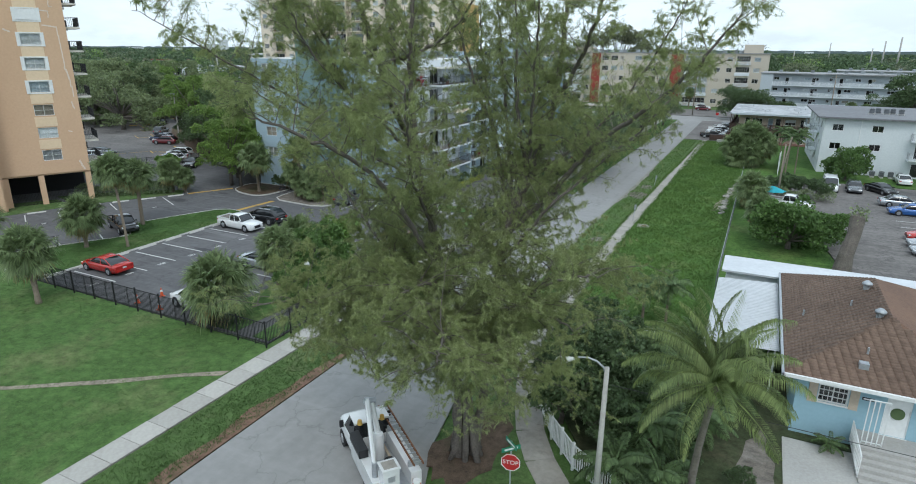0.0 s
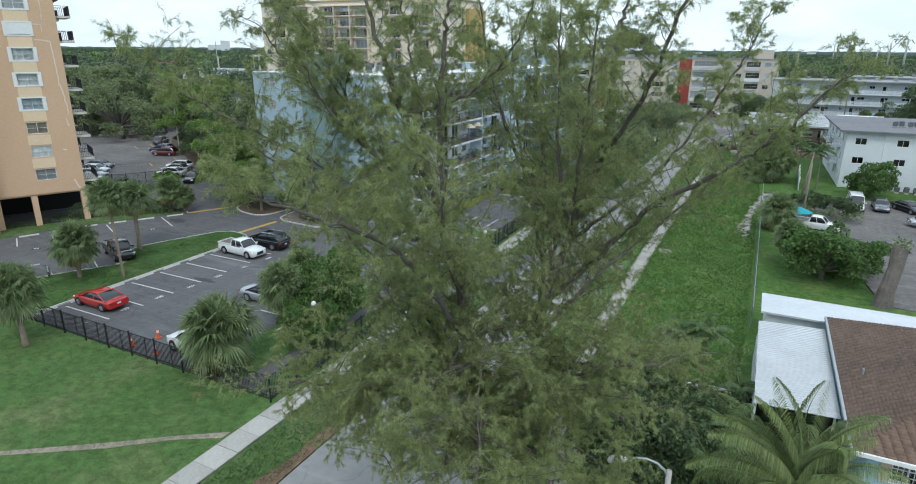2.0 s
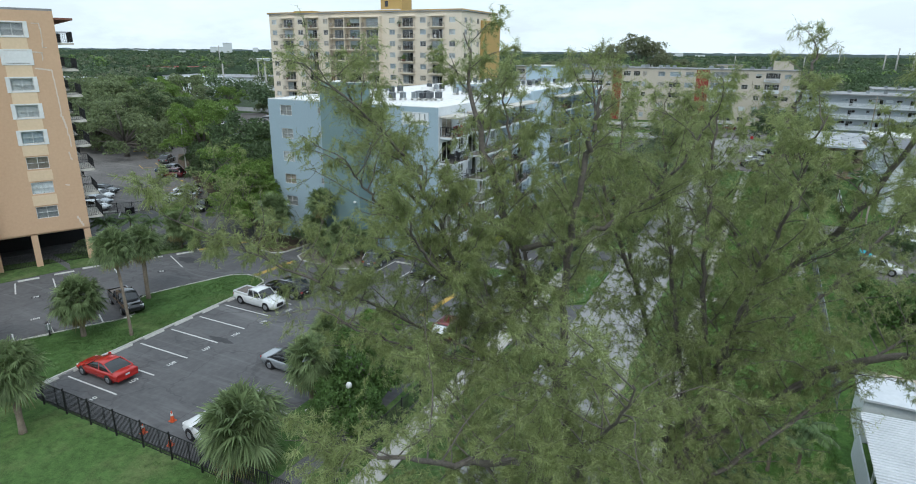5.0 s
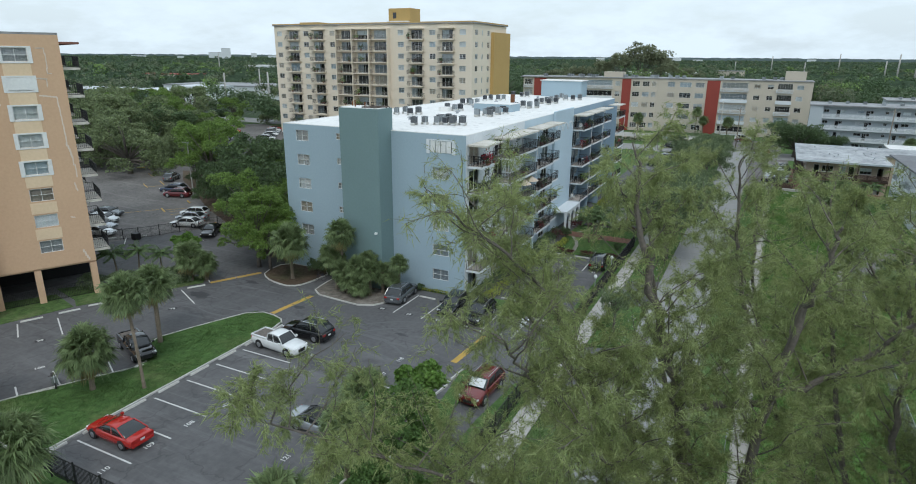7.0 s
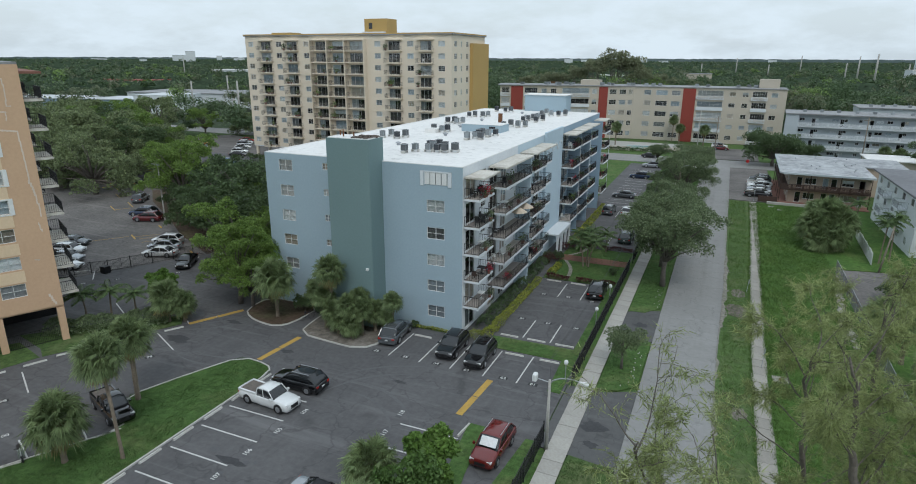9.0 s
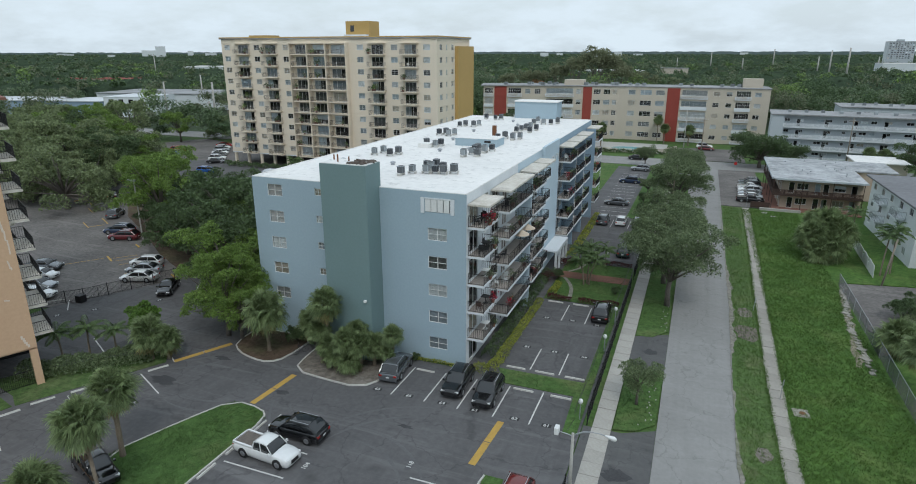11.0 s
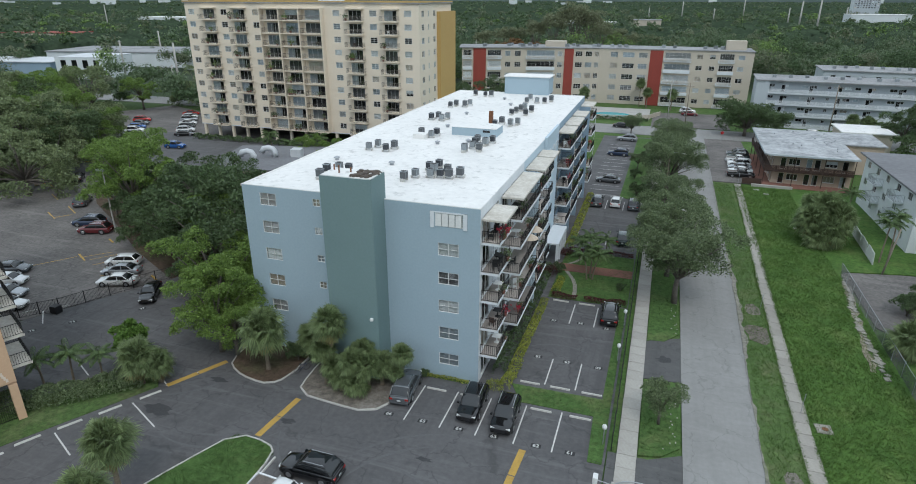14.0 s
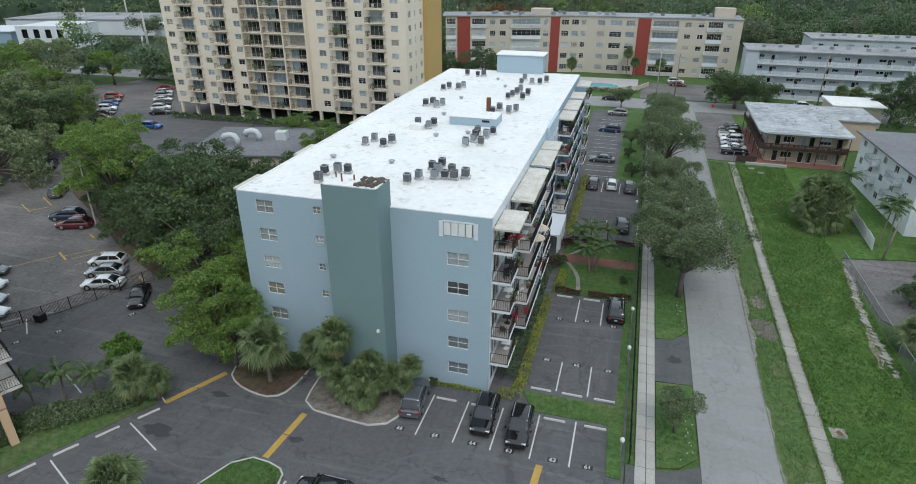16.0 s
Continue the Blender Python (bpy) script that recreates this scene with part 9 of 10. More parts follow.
def feather_crown(rng, n, length):
    V, F = [], []
    for i in range(n):
        v, f = frond_soup(rng, length * rng.uniform(0.85, 1.1), ((1.0, -0.5), (0.5, -0.9), (0.1, -1.1))[min(2, i * 3 // n)], 22, 0.05)
        m = np.array((pose(0, 0, 0, 0, 0, i * 137.5) @ pose(0, 0, 0, rng.uniform(-25, 25))).to_3x3())
        F.append(f + sum(len(a) for a in V))
        V.append(v @ m.T)
    return soup("crown", np.concatenate(V), np.concatenate(F), FEATHERLEAF)


FEATHERS = [feather_crown(prg, 15, 1.9) for _ in range(2)]


def feather_palm(x, y, h, s=1.0, lean=(0, 0), r=0.09):
    k = int(abs(x * 5 + y * 11))
    t = thing("feather_palm", "slim palm with feathery dark green fronds", "palm tree", pose(x, y, 0), "feather palms")
    part("trunk", tubed([(0, 0, -0.1), (lean[0] * 0.3, lean[1] * 0.3, h * 0.5), (lean[0], lean[1], h)], [r * 1.3, r, r * 0.9], 9), PALMBARK, t)
    part("crown", FEATHERS[k % 2], None, t, at=pose(lean[0], lean[1], h, 0, 0, k * 31 % 360) @ Matrix.Scale(s, 4))


for a in ((-33.2, 90.2, 3.2, 1.0, (-0.6, 0.2)), (-32.6, 90.4, 3.4, 1.0, (0.7, 0.3)), (-32.9, 90.8, 3.8, 0.95, (0.1, 0.8)), (-35.0, 96.6, 2.6, 1.0, (0, 0)), (-33.8, 98.0, 2.8, 1.1, (0, 0)), (-31.6, 98.0, 2.6, 1.0, (0, 0)), (-77.2, 51.2, 2.9, 1.0, (-0.3, 0)),
          (-75.6, 52.8, 3.1, 1.0, (0.3, 0)), (-73.2, 53.9, 2.8, 0.9, (0, 0)), (3.6, 108.2, 5.6, 1.15, (0.2, 0)), (5.0, 109.4, 6.2, 1.15, (-0.2, 0)), (3.0, 124.0, 5.0, 1.1, (0, 0)), (20.0, 97.5, 4.6, 1.2, (0, 0)), (22.5, 108.5, 5.2, 1.2, (0, 0)),
          (-6.4, 41.6, 2.6, 1.05, (0, 0)), (-4.9, 42.2, 2.9, 1.0, (0, 0)), (-7.4, 35.5, 2.2, 1.0, (0, 0)), (-3.0, 33.2, 2.0, 1.0, (0, 0)), (-2.6, 38.0, 1.6, 0.9, (0, 0)), (-3.6, 30.2, 1.8, 1.1, (0, 0)), (-96, 100, 4.5, 1.2, (0, 0)),
          (-112, 138, 3.5, 1.3, (0, 0)), (-100, 139, 3.5, 1.3, (0, 0)), (-92, 136, 3.0, 1.3, (0, 0)), (-104, 134, 3.0, 1.3, (0, 0)), (4.3, 30.9, 0.5, 0.45, (0, 0)), (26, 200.6, 3.2, 1.2, (0, 0)), (-8.6, 31.5, 1.4, 1.1, (0, 0)), (-4.4, 23.4, 1.5, 1.0, (0, 0)), (-2.6, 23.8, 1.3, 0.9, (0, 0)), (-3.4, 26.4, 2.0, 1.0, (0, 0)), (-1.4, 28.6, 1.6, 1.0, (0, 0)), (-0.4, 31.6, 1.9, 1.0, (0, 0))):
    feather_palm(*a)


def crown_points(rng, n, lobes):
    """Points and outward ways spread over the shells of several lobes, thin inside."""
    w = np.array([l[3] ** 2 for l in lobes])
    which = rng.choice(len(lobes), n, p=w / w.sum())
    c = np.array([l[:3] for l in lobes])[which]
    r = np.array([l[3] for l in lobes])[which][:, None]
    d = unit(rng.normal(0, 1, (n, 3)))
    d[:, 2] = np.where(d[:, 2] < -0.45, -d[:, 2], d[:, 2])
    rad = r * (1 - 0.42 * rng.uniform(0, 1, (n, 1)) ** 2.2) * rng.uniform(0.86, 1.1, (n, 1))
    return c + d * rad * np.array((1, 1, 0.8)), d


def tree_meshes(seed, height, radius, n, leaf, material, low=0.35, lobes=11, open_crown=0.0):
    rng = np.random.default_rng(seed)
    zc = height - radius * 0.75
    L = [(0, 0, zc, radius * (0.62 if not open_crown else 0.4))]
    for i in range(lobes):
        a = i * 2.4 + rng.uniform(-0.4, 0.4)
        q = radius * rng.uniform(0.42, 0.78 if not open_crown else 1.0)
        L.append((q * math.cos(a), q * math.sin(a), zc + radius * rng.uniform(-0.42, 0.42) * (1.0 + open_crown), radius * rng.uniform(0.30, 0.50) * (1.0 - 0.35 * open_crown)))
    clumps = [(L[0][0], L[0][1], L[0][2], L[0][3] * 0.9)]
    for x, y, z, r in L[1:]:
        clumps.append((x, y, z, r * 0.82))
        for j in range(4):
            q = unit(rng.normal(0, 1, 3) + np.array((x, y, 0.4 * r)) / radius)
            clumps.append((x + q[0] * r * 0.8, y + q[1] * r * 0.8, z + q[2] * r * 0.62, r * rng.uniform(0.32, 0.52)))
    p, d = crown_points(rng, n, clumps)
    crown = leaves(rng, p, d, leaf, material, "crown")
    bm = bmesh.new()
    tr = max(0.09, radius * 0.055)
    split = max(height * low, 0.4)
    tube(bm, [(0, 0, -0.1), (0.05, 0.03, split * 0.6), (0, 0, split)], [tr * 1.4, tr * 1.05, tr], 9)
    for x, y, z, r in L[1:]:
        m = (x * 0.45 + rng.uniform(-0.1, 0.1), y * 0.45, split + (z - split) * 0.55)
        tube(bm, [(0, 0, split * 0.96), m, (x, y, z)], [tr * 0.6, tr * 0.36, tr * 0.1], 6)
    return mesh_of("trunk", bm, BARK, True), crown


TREES = {
    "oak": [tree_meshes(41 + i, 8.6, 3.7, 26000, 0.17, LEAF, 0.3, 24, 0.2) for i in range(3)],
    "small": [tree_meshes(51, 4.2, 1.9, 6500, 0.14, LEAF, 0.42, 13)],
    "bright": [tree_meshes(61 + i, 9.6, 4.2, 19000, 0.21, LEAFBRIGHT, 0.3, 24, 0.8) for i in range(3)],
    "dark": [tree_meshes(71 + i, 9.0, 4.8, 12000, 0.30, LEAFDARK, 0.3, 20, 0.4) for i in range(2)],
    "olive": [tree_meshes(81 + i, 9.2, 5.8, 10000, 0.36, LEAFOLIVE, 0.24, 24, 0.7) for i in range(2)],
    "bush": [tree_meshes(91 + i, 3.0, 1.7, 5000, 0.18, LEAFDARK, 0.12, 12) for i in range(2)],
    "broad": [tree_meshes(95, 4.6, 3.2, 10000, 0.26, leaf_mat("broad_leaves", (0.125, 0.205, 0.06), (0.07, 0.13, 0.036)), 0.15, 15)],
    "schefflera": [tree_meshes(97, 4.4, 1.7, 3000, 0.36, leaf_mat("glossy_leaves", (0.15, 0.25, 0.055), (0.085, 0.16, 0.035)), 0.3, 11)],
    "round": [tree_meshes(121, 9.4, 6.2, 15000, 0.36, LEAFDARK, 0.2, 24)],
    "flame": [tree_meshes(99, 9.5, 5.0, 5000, 0.5, FLAME, 0.35, 12)],
    "pineish": [tree_meshes(103 + i, 16.0, 3.6, 3000, 0.42, leaf_mat("feathery_leaves%d" % i, (0.25, 0.27, 0.16), (0.16, 0.18, 0.105), 0.45), 0.2, 18) for i in range(2)],
}
KIND = {"round": "broad dark green tree with a dense low crown", "oak": "dark green street tree with a dense uneven crown", "small": "young street tree with a small round crown", "bright": "leafy tree with bright yellow-green foliage", "dark": "dense dark green tree beside the building",
        "olive": "wide olive-green oak tree with spreading limbs", "bush": "dense dark green shrub", "broad": "broad-leaved green shrub tree beside the lot", "schefflera": "umbrella-leaved shrub with glossy green leaves",
        "flame": "flowering tree with orange blossom among green trees", "pineish": "tall feathery olive-green tree above the roofs"}
trees_made = [0]


def tree(kind, x, y, s=1.0, sz=1.0, sx=None):
    i = trees_made[0] = trees_made[0] + 1
    tm, cm = TREES[kind][i % len(TREES[kind])]
    t = thing("shrub" if kind in ("bush", "schefflera") else "tree", KIND[kind], "shrub" if kind in ("bush", "schefflera") else "tree", pose(x, y, 0, 0, 0, i * 77 % 360), "trees")
    m = Matrix.Diagonal((s, s, s * sz, 1))
    part("trunk", tm, None, t, at=m)
    part("crown", cm, None, t, at=m)
    return t


tree("small", -23.9, 63.6)
for x, y, s in ((-22.7, 87.0, 1.36), (-23.6, 94.5, 1.2), (-23.6, 104.5, 1.12), (-24.2, 118.0, 1.0), (-24.0, 131, 1.3), (-24.0, 144, 1.0), (-23.8, 156, 1.1), (-23.6, 167, 0.95), (-30.0, 148.0, 0.45), (-33.5, 182.0, 0.7)):
    tree("oak", x, y, s, 0.92)
tree("round", -5.6, 190.6, 1.12, 0.95)
tree("round", 3.4, 200.4, 0.6)
for x, y, s in ((-66.0, 61.6, 0.95), (-69.0, 65.8, 1.05), (-66.8, 70.6, 1.0), (-102.5, 88.5, 1.35), (-107.5, 93, 1.3), (-77.0, 108.0, 0.8), (-84, 118, 0.85), (-116, 101, 1.1), (-80.5, 79.5, 1.0), (-95, 128, 0.7), (-64.6, 66.2, 0.85), (-64.0, 61.4, 0.7)):
    tree("bright", x, y, s, 0.95)
for x, y, s in ((-67.5, 77.5, 1.1), (-74, 72.5, 1.2), (-71.5, 84.0, 1.2), (-79.5, 80, 1.35), (-86.0, 86, 1.3), (-93.0, 92.0, 0.95), (-72, 96, 1.0), (-99, 92.5, 0.85), (-66.8, 88, 0.9), (30, 172, 1.6), (44, 160, 1.9), (-64, 196, 1.2), (-74, 200, 1.2), (-84, 198, 1.1), (-58.5, 180, 1.0), (28.0, 186.0, 1.0), (52, 120, 1.4)):
    tree("dark", x, y, s)
for x, y, s in ((-133, 94, 1.3), (-146, 96, 1.3), (-147, 110, 1.3), (-146, 120, 1.1), (-139, 105, 1.0), (-158, 104, 1.5), (-160, 120, 1.4), (-170, 110, 1.5), (-155, 132, 1.0), (-178, 120, 1.5), (-150, 98, 1.2), (-190, 160, 1.4), (-172, 186, 1.3), (-158, 196, 1.2), (-188, 100, 1.6), (-205, 140, 1.4)):
    tree("olive", x, y, s)
wr = random.Random(66)
for i in range(26):
    x, y = wr.uniform(-208, -142), wr.uniform(92, 196)
    if not (x > -175 and y > 122) and not (x < -170 and y > 148):
        tree(wr.choice(("olive", "olive", "dark", "bright")), x, y, wr.uniform(1.0, 1.6), wr.uniform(0.85, 1.0))
for x, y, s in ((-104.5, 91.0, 0.8), (-99.5, 86.6, 0.7), (-95.5, 83.6, 0.8), (-110.5, 94.5, 0.85), (-90.5, 81.2, 0.85), (-85.5, 78.8, 0.9), (-74, 104, 0.9), (-80, 97, 1.0), (-90, 95, 1.1), (-98, 96, 1.0), (-68, 100, 0.8)):
    tree("dark", x, y, s)
for x, y, s in ((-166, 128, 1.5), (-176, 140, 1.4), (-186, 128, 1.5), (-150, 126, 1.2), (-196, 150, 1.5), (-205, 165, 1.5), (-182, 172, 1.2), (-142, 118, 0.9)):
    tree("bright", x, y, s, 0.85)
tree("broad", 3.2, 65.6, 1.25)
tree("broad", 6.0, 68.6, 0.9)
tree("broad", 11.6, 107.2, 0.95, 1.35)
tree("broad", -31.4, 37.4, 0.95, 1.25)
tree("broad", -30.2, 34.0, 0.7, 1.1)
tree("schefflera", -72.4, 57.0, 1.0)
tree("schefflera", -32.2, 42.0, 1.05)
tree("schefflera", -31.8, 40.2, 0.9)
for x, y, s in ((-8.0, 27.6, 1.25), (-6.6, 29.6, 1.35), (-4.6, 27.6, 1.1), (-7.4, 32.4, 1.2), (-2.6, 27.8, 0.9), (-5.2, 25.6, 0.7), (-3.4, 24.6, 0.5), (0.4, 23.6, 0.4), (-9.0, 34.6, 1.1), (-8.6, 37.6, 0.9), (-5.4, 33.6, 1.0), (-4.0, 36.0, 0.8), (-1.0, 30.5, 0.5), (-3.6, 22.6, 0.6), (-1.6, 22.0, 0.4), (-6.2, 27.0, 1.0), (-2.0, 26.0, 0.6), (-4.2, 31.6, 0.9), (-6.8, 35.2, 1.0), (-2.4, 34.6, 0.7), (0.6, 26.0, 0.35)):
    tree("bush", x, y, s, 1.1)
for x, y, s in ((-55.9, 62.8, 0.5), (-57.8, 62.6, 0.7), (-48.2, 62.6, 0.5), (-45.0, 63.8, 0.28), (-28.9, 88.2, 0.35), (-36.9, 91.2, 0.5), (-51.9, 63.2, 0.9), (-30.2, 140, 0.7), (-29.2, 128.4, 0.85), (-50.6, 63.2, 0.7), (3.9, 93.8, 0.9), (5.6, 92.4, 0.9), (7.2, 91.2, 0.9), (2.2, 92.0, 0.9)):
    tree("bush", x, y, s)
for x, y, s in ((-94, 292, 1.85), (-86, 297, 1.7), (-76, 330, 1.6)):
    tree("flame", x, y, s)
for x, y, s in ((-69, 320, 2.0), (-63, 322, 1.8), (-79, 318, 1.75), (-57, 316, 1.5), (-88, 320, 1.5), (-97, 322, 1.3), (-103, 318, 1.3), (-50, 324, 1.3), (-42, 318, 1.2), (-34, 322, 1.15), (-26, 318, 1.0), (-112, 314, 1.2), (8, 330, 0.9)):
    tree("pineish", x, y, s)


def hedge(points, w, h, material, label, density=230, leaf=0.16):
    rng = np.random.default_rng(int(abs(points[0][0] * 10 + points[0][1])))
    P = []
    for (x0, y0), (x1, y1) in zip(points, points[1:]):
        ln = math.hypot(x1 - x0, y1 - y0)
        n = int(ln * density)
        f = rng.uniform(0, 1, n)
        a = rng.uniform(0, math.pi, n)
        hh = h * (0.75 + 0.25 * np.sin(f * ln * 2.1) * rng.uniform(0.3, 1, n))
        off = np.cos(a) * w * 0.5 * rng.uniform(0.8, 1.1, n)
        nx, ny = -(y1 - y0) / ln, (x1 - x0) / ln
        P.append(np.stack([x0 + (x1 - x0) * f + nx * off, y0 + (y1 - y0) * f + ny * off, 0.05 + np.sin(a) ** 0.5 * hh * rng.uniform(0.7, 1.05, n)], 1))
    P = np.concatenate(P)
    out = np.tile(np.array((0, 0, 0.8)), (len(P), 1)) + rng.normal(0, 0.5, P.shape)
    return tagged(part("hedge", leaves(rng, P, out, leaf, material, "hedge"), None), label, "hedge")


hedge([(-39.0, 63.9), (-37.4, 64.2), (-37.1, 69.0)], 1.0, 1.0, LEAFLIME, "clipped lime-green hedge at the building's corner")
hedge([(-37.3, 69.5), (-37.1, 82.5)], 0.9, 0.7, LEAFLIME, "lime and green hedge below the balconies")
hedge([(-38.4, 66.0), (-38.3, 91.5)], 1.2, 1.6, LEAFDARK, "mixed dark shrubs below the balconies", 170, 0.22)
hedge([(-37.0, 99.5), (-37.0, 126.0)], 1.1, 1.2, LEAFLIME, "lime-green hedge along the balconies", 200)
hedge([(-38.2, 89.0), (-37.2, 91.6)], 1.4, 1.6, LEAFRED, "dark red shrub beside the entrance", 260)
hedge([(-37.6, 95.6), (-36.6, 98.0)], 1.2, 1.3, LEAFRED, "dark red shrub beside the entrance", 260)
hedge([(-36.6, 84.3), (-33.6, 84.2)], 0.8, 0.7, LEAFRED, "low reddish hedge at the garden's edge")
hedge([(-32.8, 84.2), (-28.0, 84.6)], 0.8, 0.7, LEAFRED, "low reddish hedge at the garden's edge")
hedge([(-36.4, 85.2), (-36.2, 89.0)], 0.9, 0.8, LEAFLIME, "lime-green hedge beside the garden")
hedge([(-36.8, 98.9), (-28.0, 99.2)], 0.9, 0.7, LEAFRED, "low reddish hedge at the garden's far edge")
hedge([(-78.2, 47.6), (-74.6, 50.2), (-71.6, 53.0), (-69.6, 55.0)], 2.6, 1.6, LEAF, "loose green hedge beside the peach building", 620, 0.2)
hedge([(2.0, 90.8), (9.0, 89.6)], 1.8, 1.5, LEAFOLIVE, "grey-green hedge beside the car park", 320, 0.16)
hedge([(-46.4, 64.1), (-40.6, 64.1)], 0.4, 0.35, LEAFLIME, "low plants at the foot of the blue wall", 70, 0.18)
hedge([(-138, 143.2), (-80, 143.2)], 2.0, 1.5, LEAFDARK, "clipped hedge before the cream tower", 60, 0.5)
hedge([(-60, 203.0), (-30, 203.0)], 1.0, 1.2, LEAFDARK, "hedge beside the pool terrace", 60, 0.4)
stump = thing("tree_stump", "tall cut dead trunk with a sprouting top", "tree stump", pose(7.3, 60.6, 0))
part("trunk", tubed([(0, 0, -0.1), (0.1, 0.2, 1.5), (0.5, 0.9, 3.2), (0.6, 1.4, 4.6), (0.9, 1.6, 4.9)], [0.8, 0.6, 0.55, 0.62, 0.3], 11), BARK, stump)
part("sprouts", leaves(prg, np.array((0.7, 1.5, 5.0)) + prg.normal(0, 0.35, (160, 3)), np.tile((0, 0, 1.0), (160, 1)), 0.3, LEAFOLIVE, "sprouts"), None, stump)
brolly = thing("parasol", "open teal parasol behind the hedge", "parasol", pose(1.6, 83.2, 0))
part("pole", tubed([(0, 0, 0), (0, 0, 2.5)], [0.03, 0.03], 8), STEEL, brolly)
part("canopy", tubed([(0, 0, 2.2), (0, 0, 2.75)], [1.5, 0.05], 8), TEAL, brolly)
solid("tarpaulin", boxed(-0.6, 2.4, 50.9, 52.9, 2.2, 2.28), CANVAS, "pale tarpaulin over a shed behind the white roof", "tarpaulin")
for x, y in ((-0.5, 51.0), (2.3, 51.0), (-0.5, 52.8), (2.3, 52.8)):
    solid("tarpaulin_post", boxed(x - 0.04, x + 0.04, y - 0.04, y + 0.04, 0.0, 2.2), STEEL, "thin grey steel post under a tarpaulin", "post")


# ---- woods to the horizon
def blocked(x, y):
    """Where no wood grows: streets, lots and buildings."""
    if -60 < x < 60 and y < 240:
        return True
    if -215 < x < -60 and y < 200 and y > 0:
        return not (-215 < x < -150 and y > 165)
    if -92 < x < 2 and 195 < y < 262:
        return True
    if -8 < x < 90 and 190 < y < 262:
        return True
    if -385 < x < -180 and 195 < y < 310:
        return (x + y * 0.25) % 37 > 7
    if -250 < x < -140 and 310 < y < 370:
        return True
    if 180 < y < 198:
        return True
    if -140 < x < -76 and 140 < y < 172:
        return True
    return False


def woods(name, seed, count, rmin, rmax, spread, per, leaf, hmin, hmax, label, material, heart):
    """Many far crowns, each of several rounded lobes clad in leaf sprays that face outwards, over inner sprays coloured
    darker as crown shade.
    """
    rng = np.random.default_rng(seed)
    C = []
    while len(C) < count:
        a = rng.uniform(*spread)
        r = math.sqrt(rng.uniform(rmin ** 2, rmax ** 2))
        x, y = -15 - math.sin(a) * r, 20 + math.cos(a) * r
        if not blocked(x, y):
            C.append((x, y, rng.uniform(hmin, hmax) * rng.choice((0.7, 1.0, 1.0, 1.3)), rng.uniform(0.36, 0.68)))
    C = np.array(C)
    lobes = 6
    L, R = np.repeat(C, lobes, 0), None
    out = unit(rng.normal(0, 1, (len(L), 3)))
    out[:, 2] = np.abs(out[:, 2]) * 0.8 - 0.1
    R = (L[:, 2] * L[:, 3])[:, None]
    centre = np.stack([L[:, 0], L[:, 1], L[:, 2] * 0.6], 1) + out * R * 0.62 * np.array((1, 1, 0.8))
    R = R * rng.uniform(0.32, 0.58, (len(L), 1))
    for mat_, n_each, near, far_, size, what in ((material, max(1, per // lobes), 0.82, 1.06, leaf, label), (heart, max(1, per // lobes // 4), 0.3, 0.75, leaf * 1.5, "inner leaves of the far trees, coloured dark as crown shade")):
        which = np.repeat(np.arange(len(L)), n_each)
        n = len(which)
        d = unit(rng.normal(0, 1, (n, 3)) + np.array((0, 0, 0.35)))
        p = centre[which] + d * R[which] * rng.uniform(near, far_, (n, 1))
        way = unit(d + rng.normal(0, 0.42, (n, 3)))
        one = unit(np.cross(way, rng.normal(0, 1, (n, 3))))
        two = np.cross(way, one)
        sz = size * rng.uniform(0.5, 1.2, (n, 1))
        v = np.stack([p - one * sz * 0.5, p + two * sz * 0.36, p + one * sz * 0.5, p - two * sz * 0.36], 1).reshape(-1, 3)
        tagged(part(name, soup(name, v, np.arange(4 * n).reshape(-1, 4), mat_), None), what, "woodland", kind="stuff")


SPREAD = (math.radians(-30), math.radians(70))


def canopy():
    """The closed, lumpy top of the woods from afar: one uneven sheet that the single crowns stand out of."""
    rng = np.random.default_rng(31)
    rings = 470 * 1.0088 ** np.arange(263)
    turn = np.linspace(math.radians(-31), math.radians(71), 420)
    R, A = np.meshgrid(rings, turn, indexing="ij")
    R = R * (1 + rng.normal(0, 0.0022, R.shape))
    A = A + rng.normal(0, 0.0008, A.shape)
    X, Y = -15 - np.sin(A) * R, 20 + np.cos(A) * R
    Z = 6.0 + 0.9 * np.sin(X * 0.31 + 1.3 * np.sin(Y * 0.11)) * np.sin(Y * 0.27 + np.sin(X * 0.13)) + 1.3 * np.sin(X * 0.047 + 2 * np.sin(Y * 0.021)) * np.sin(Y * 0.039) + rng.normal(0, 0.9, X.shape)
    for i, j in zip(*np.where((Y < 380) | (R < 520))):
        if blocked(X[i, j], Y[i, j]):
            Z[i, j] = -1.0
    Z[0] = -1.0
    n, m = X.shape
    k = (np.arange(n - 1)[:, None] * m + np.arange(m - 1)[None, :]).ravel()
    V = np.stack([X.ravel(), Y.ravel(), Z.ravel()], 1)
    tagged(part("far_woods", soup("far_woods", V, np.stack([k, k + m, k + m + 1, k + 1], 1), CANOPY, True), None), "closed dark green tops of the far woods", "woodland", kind="stuff")


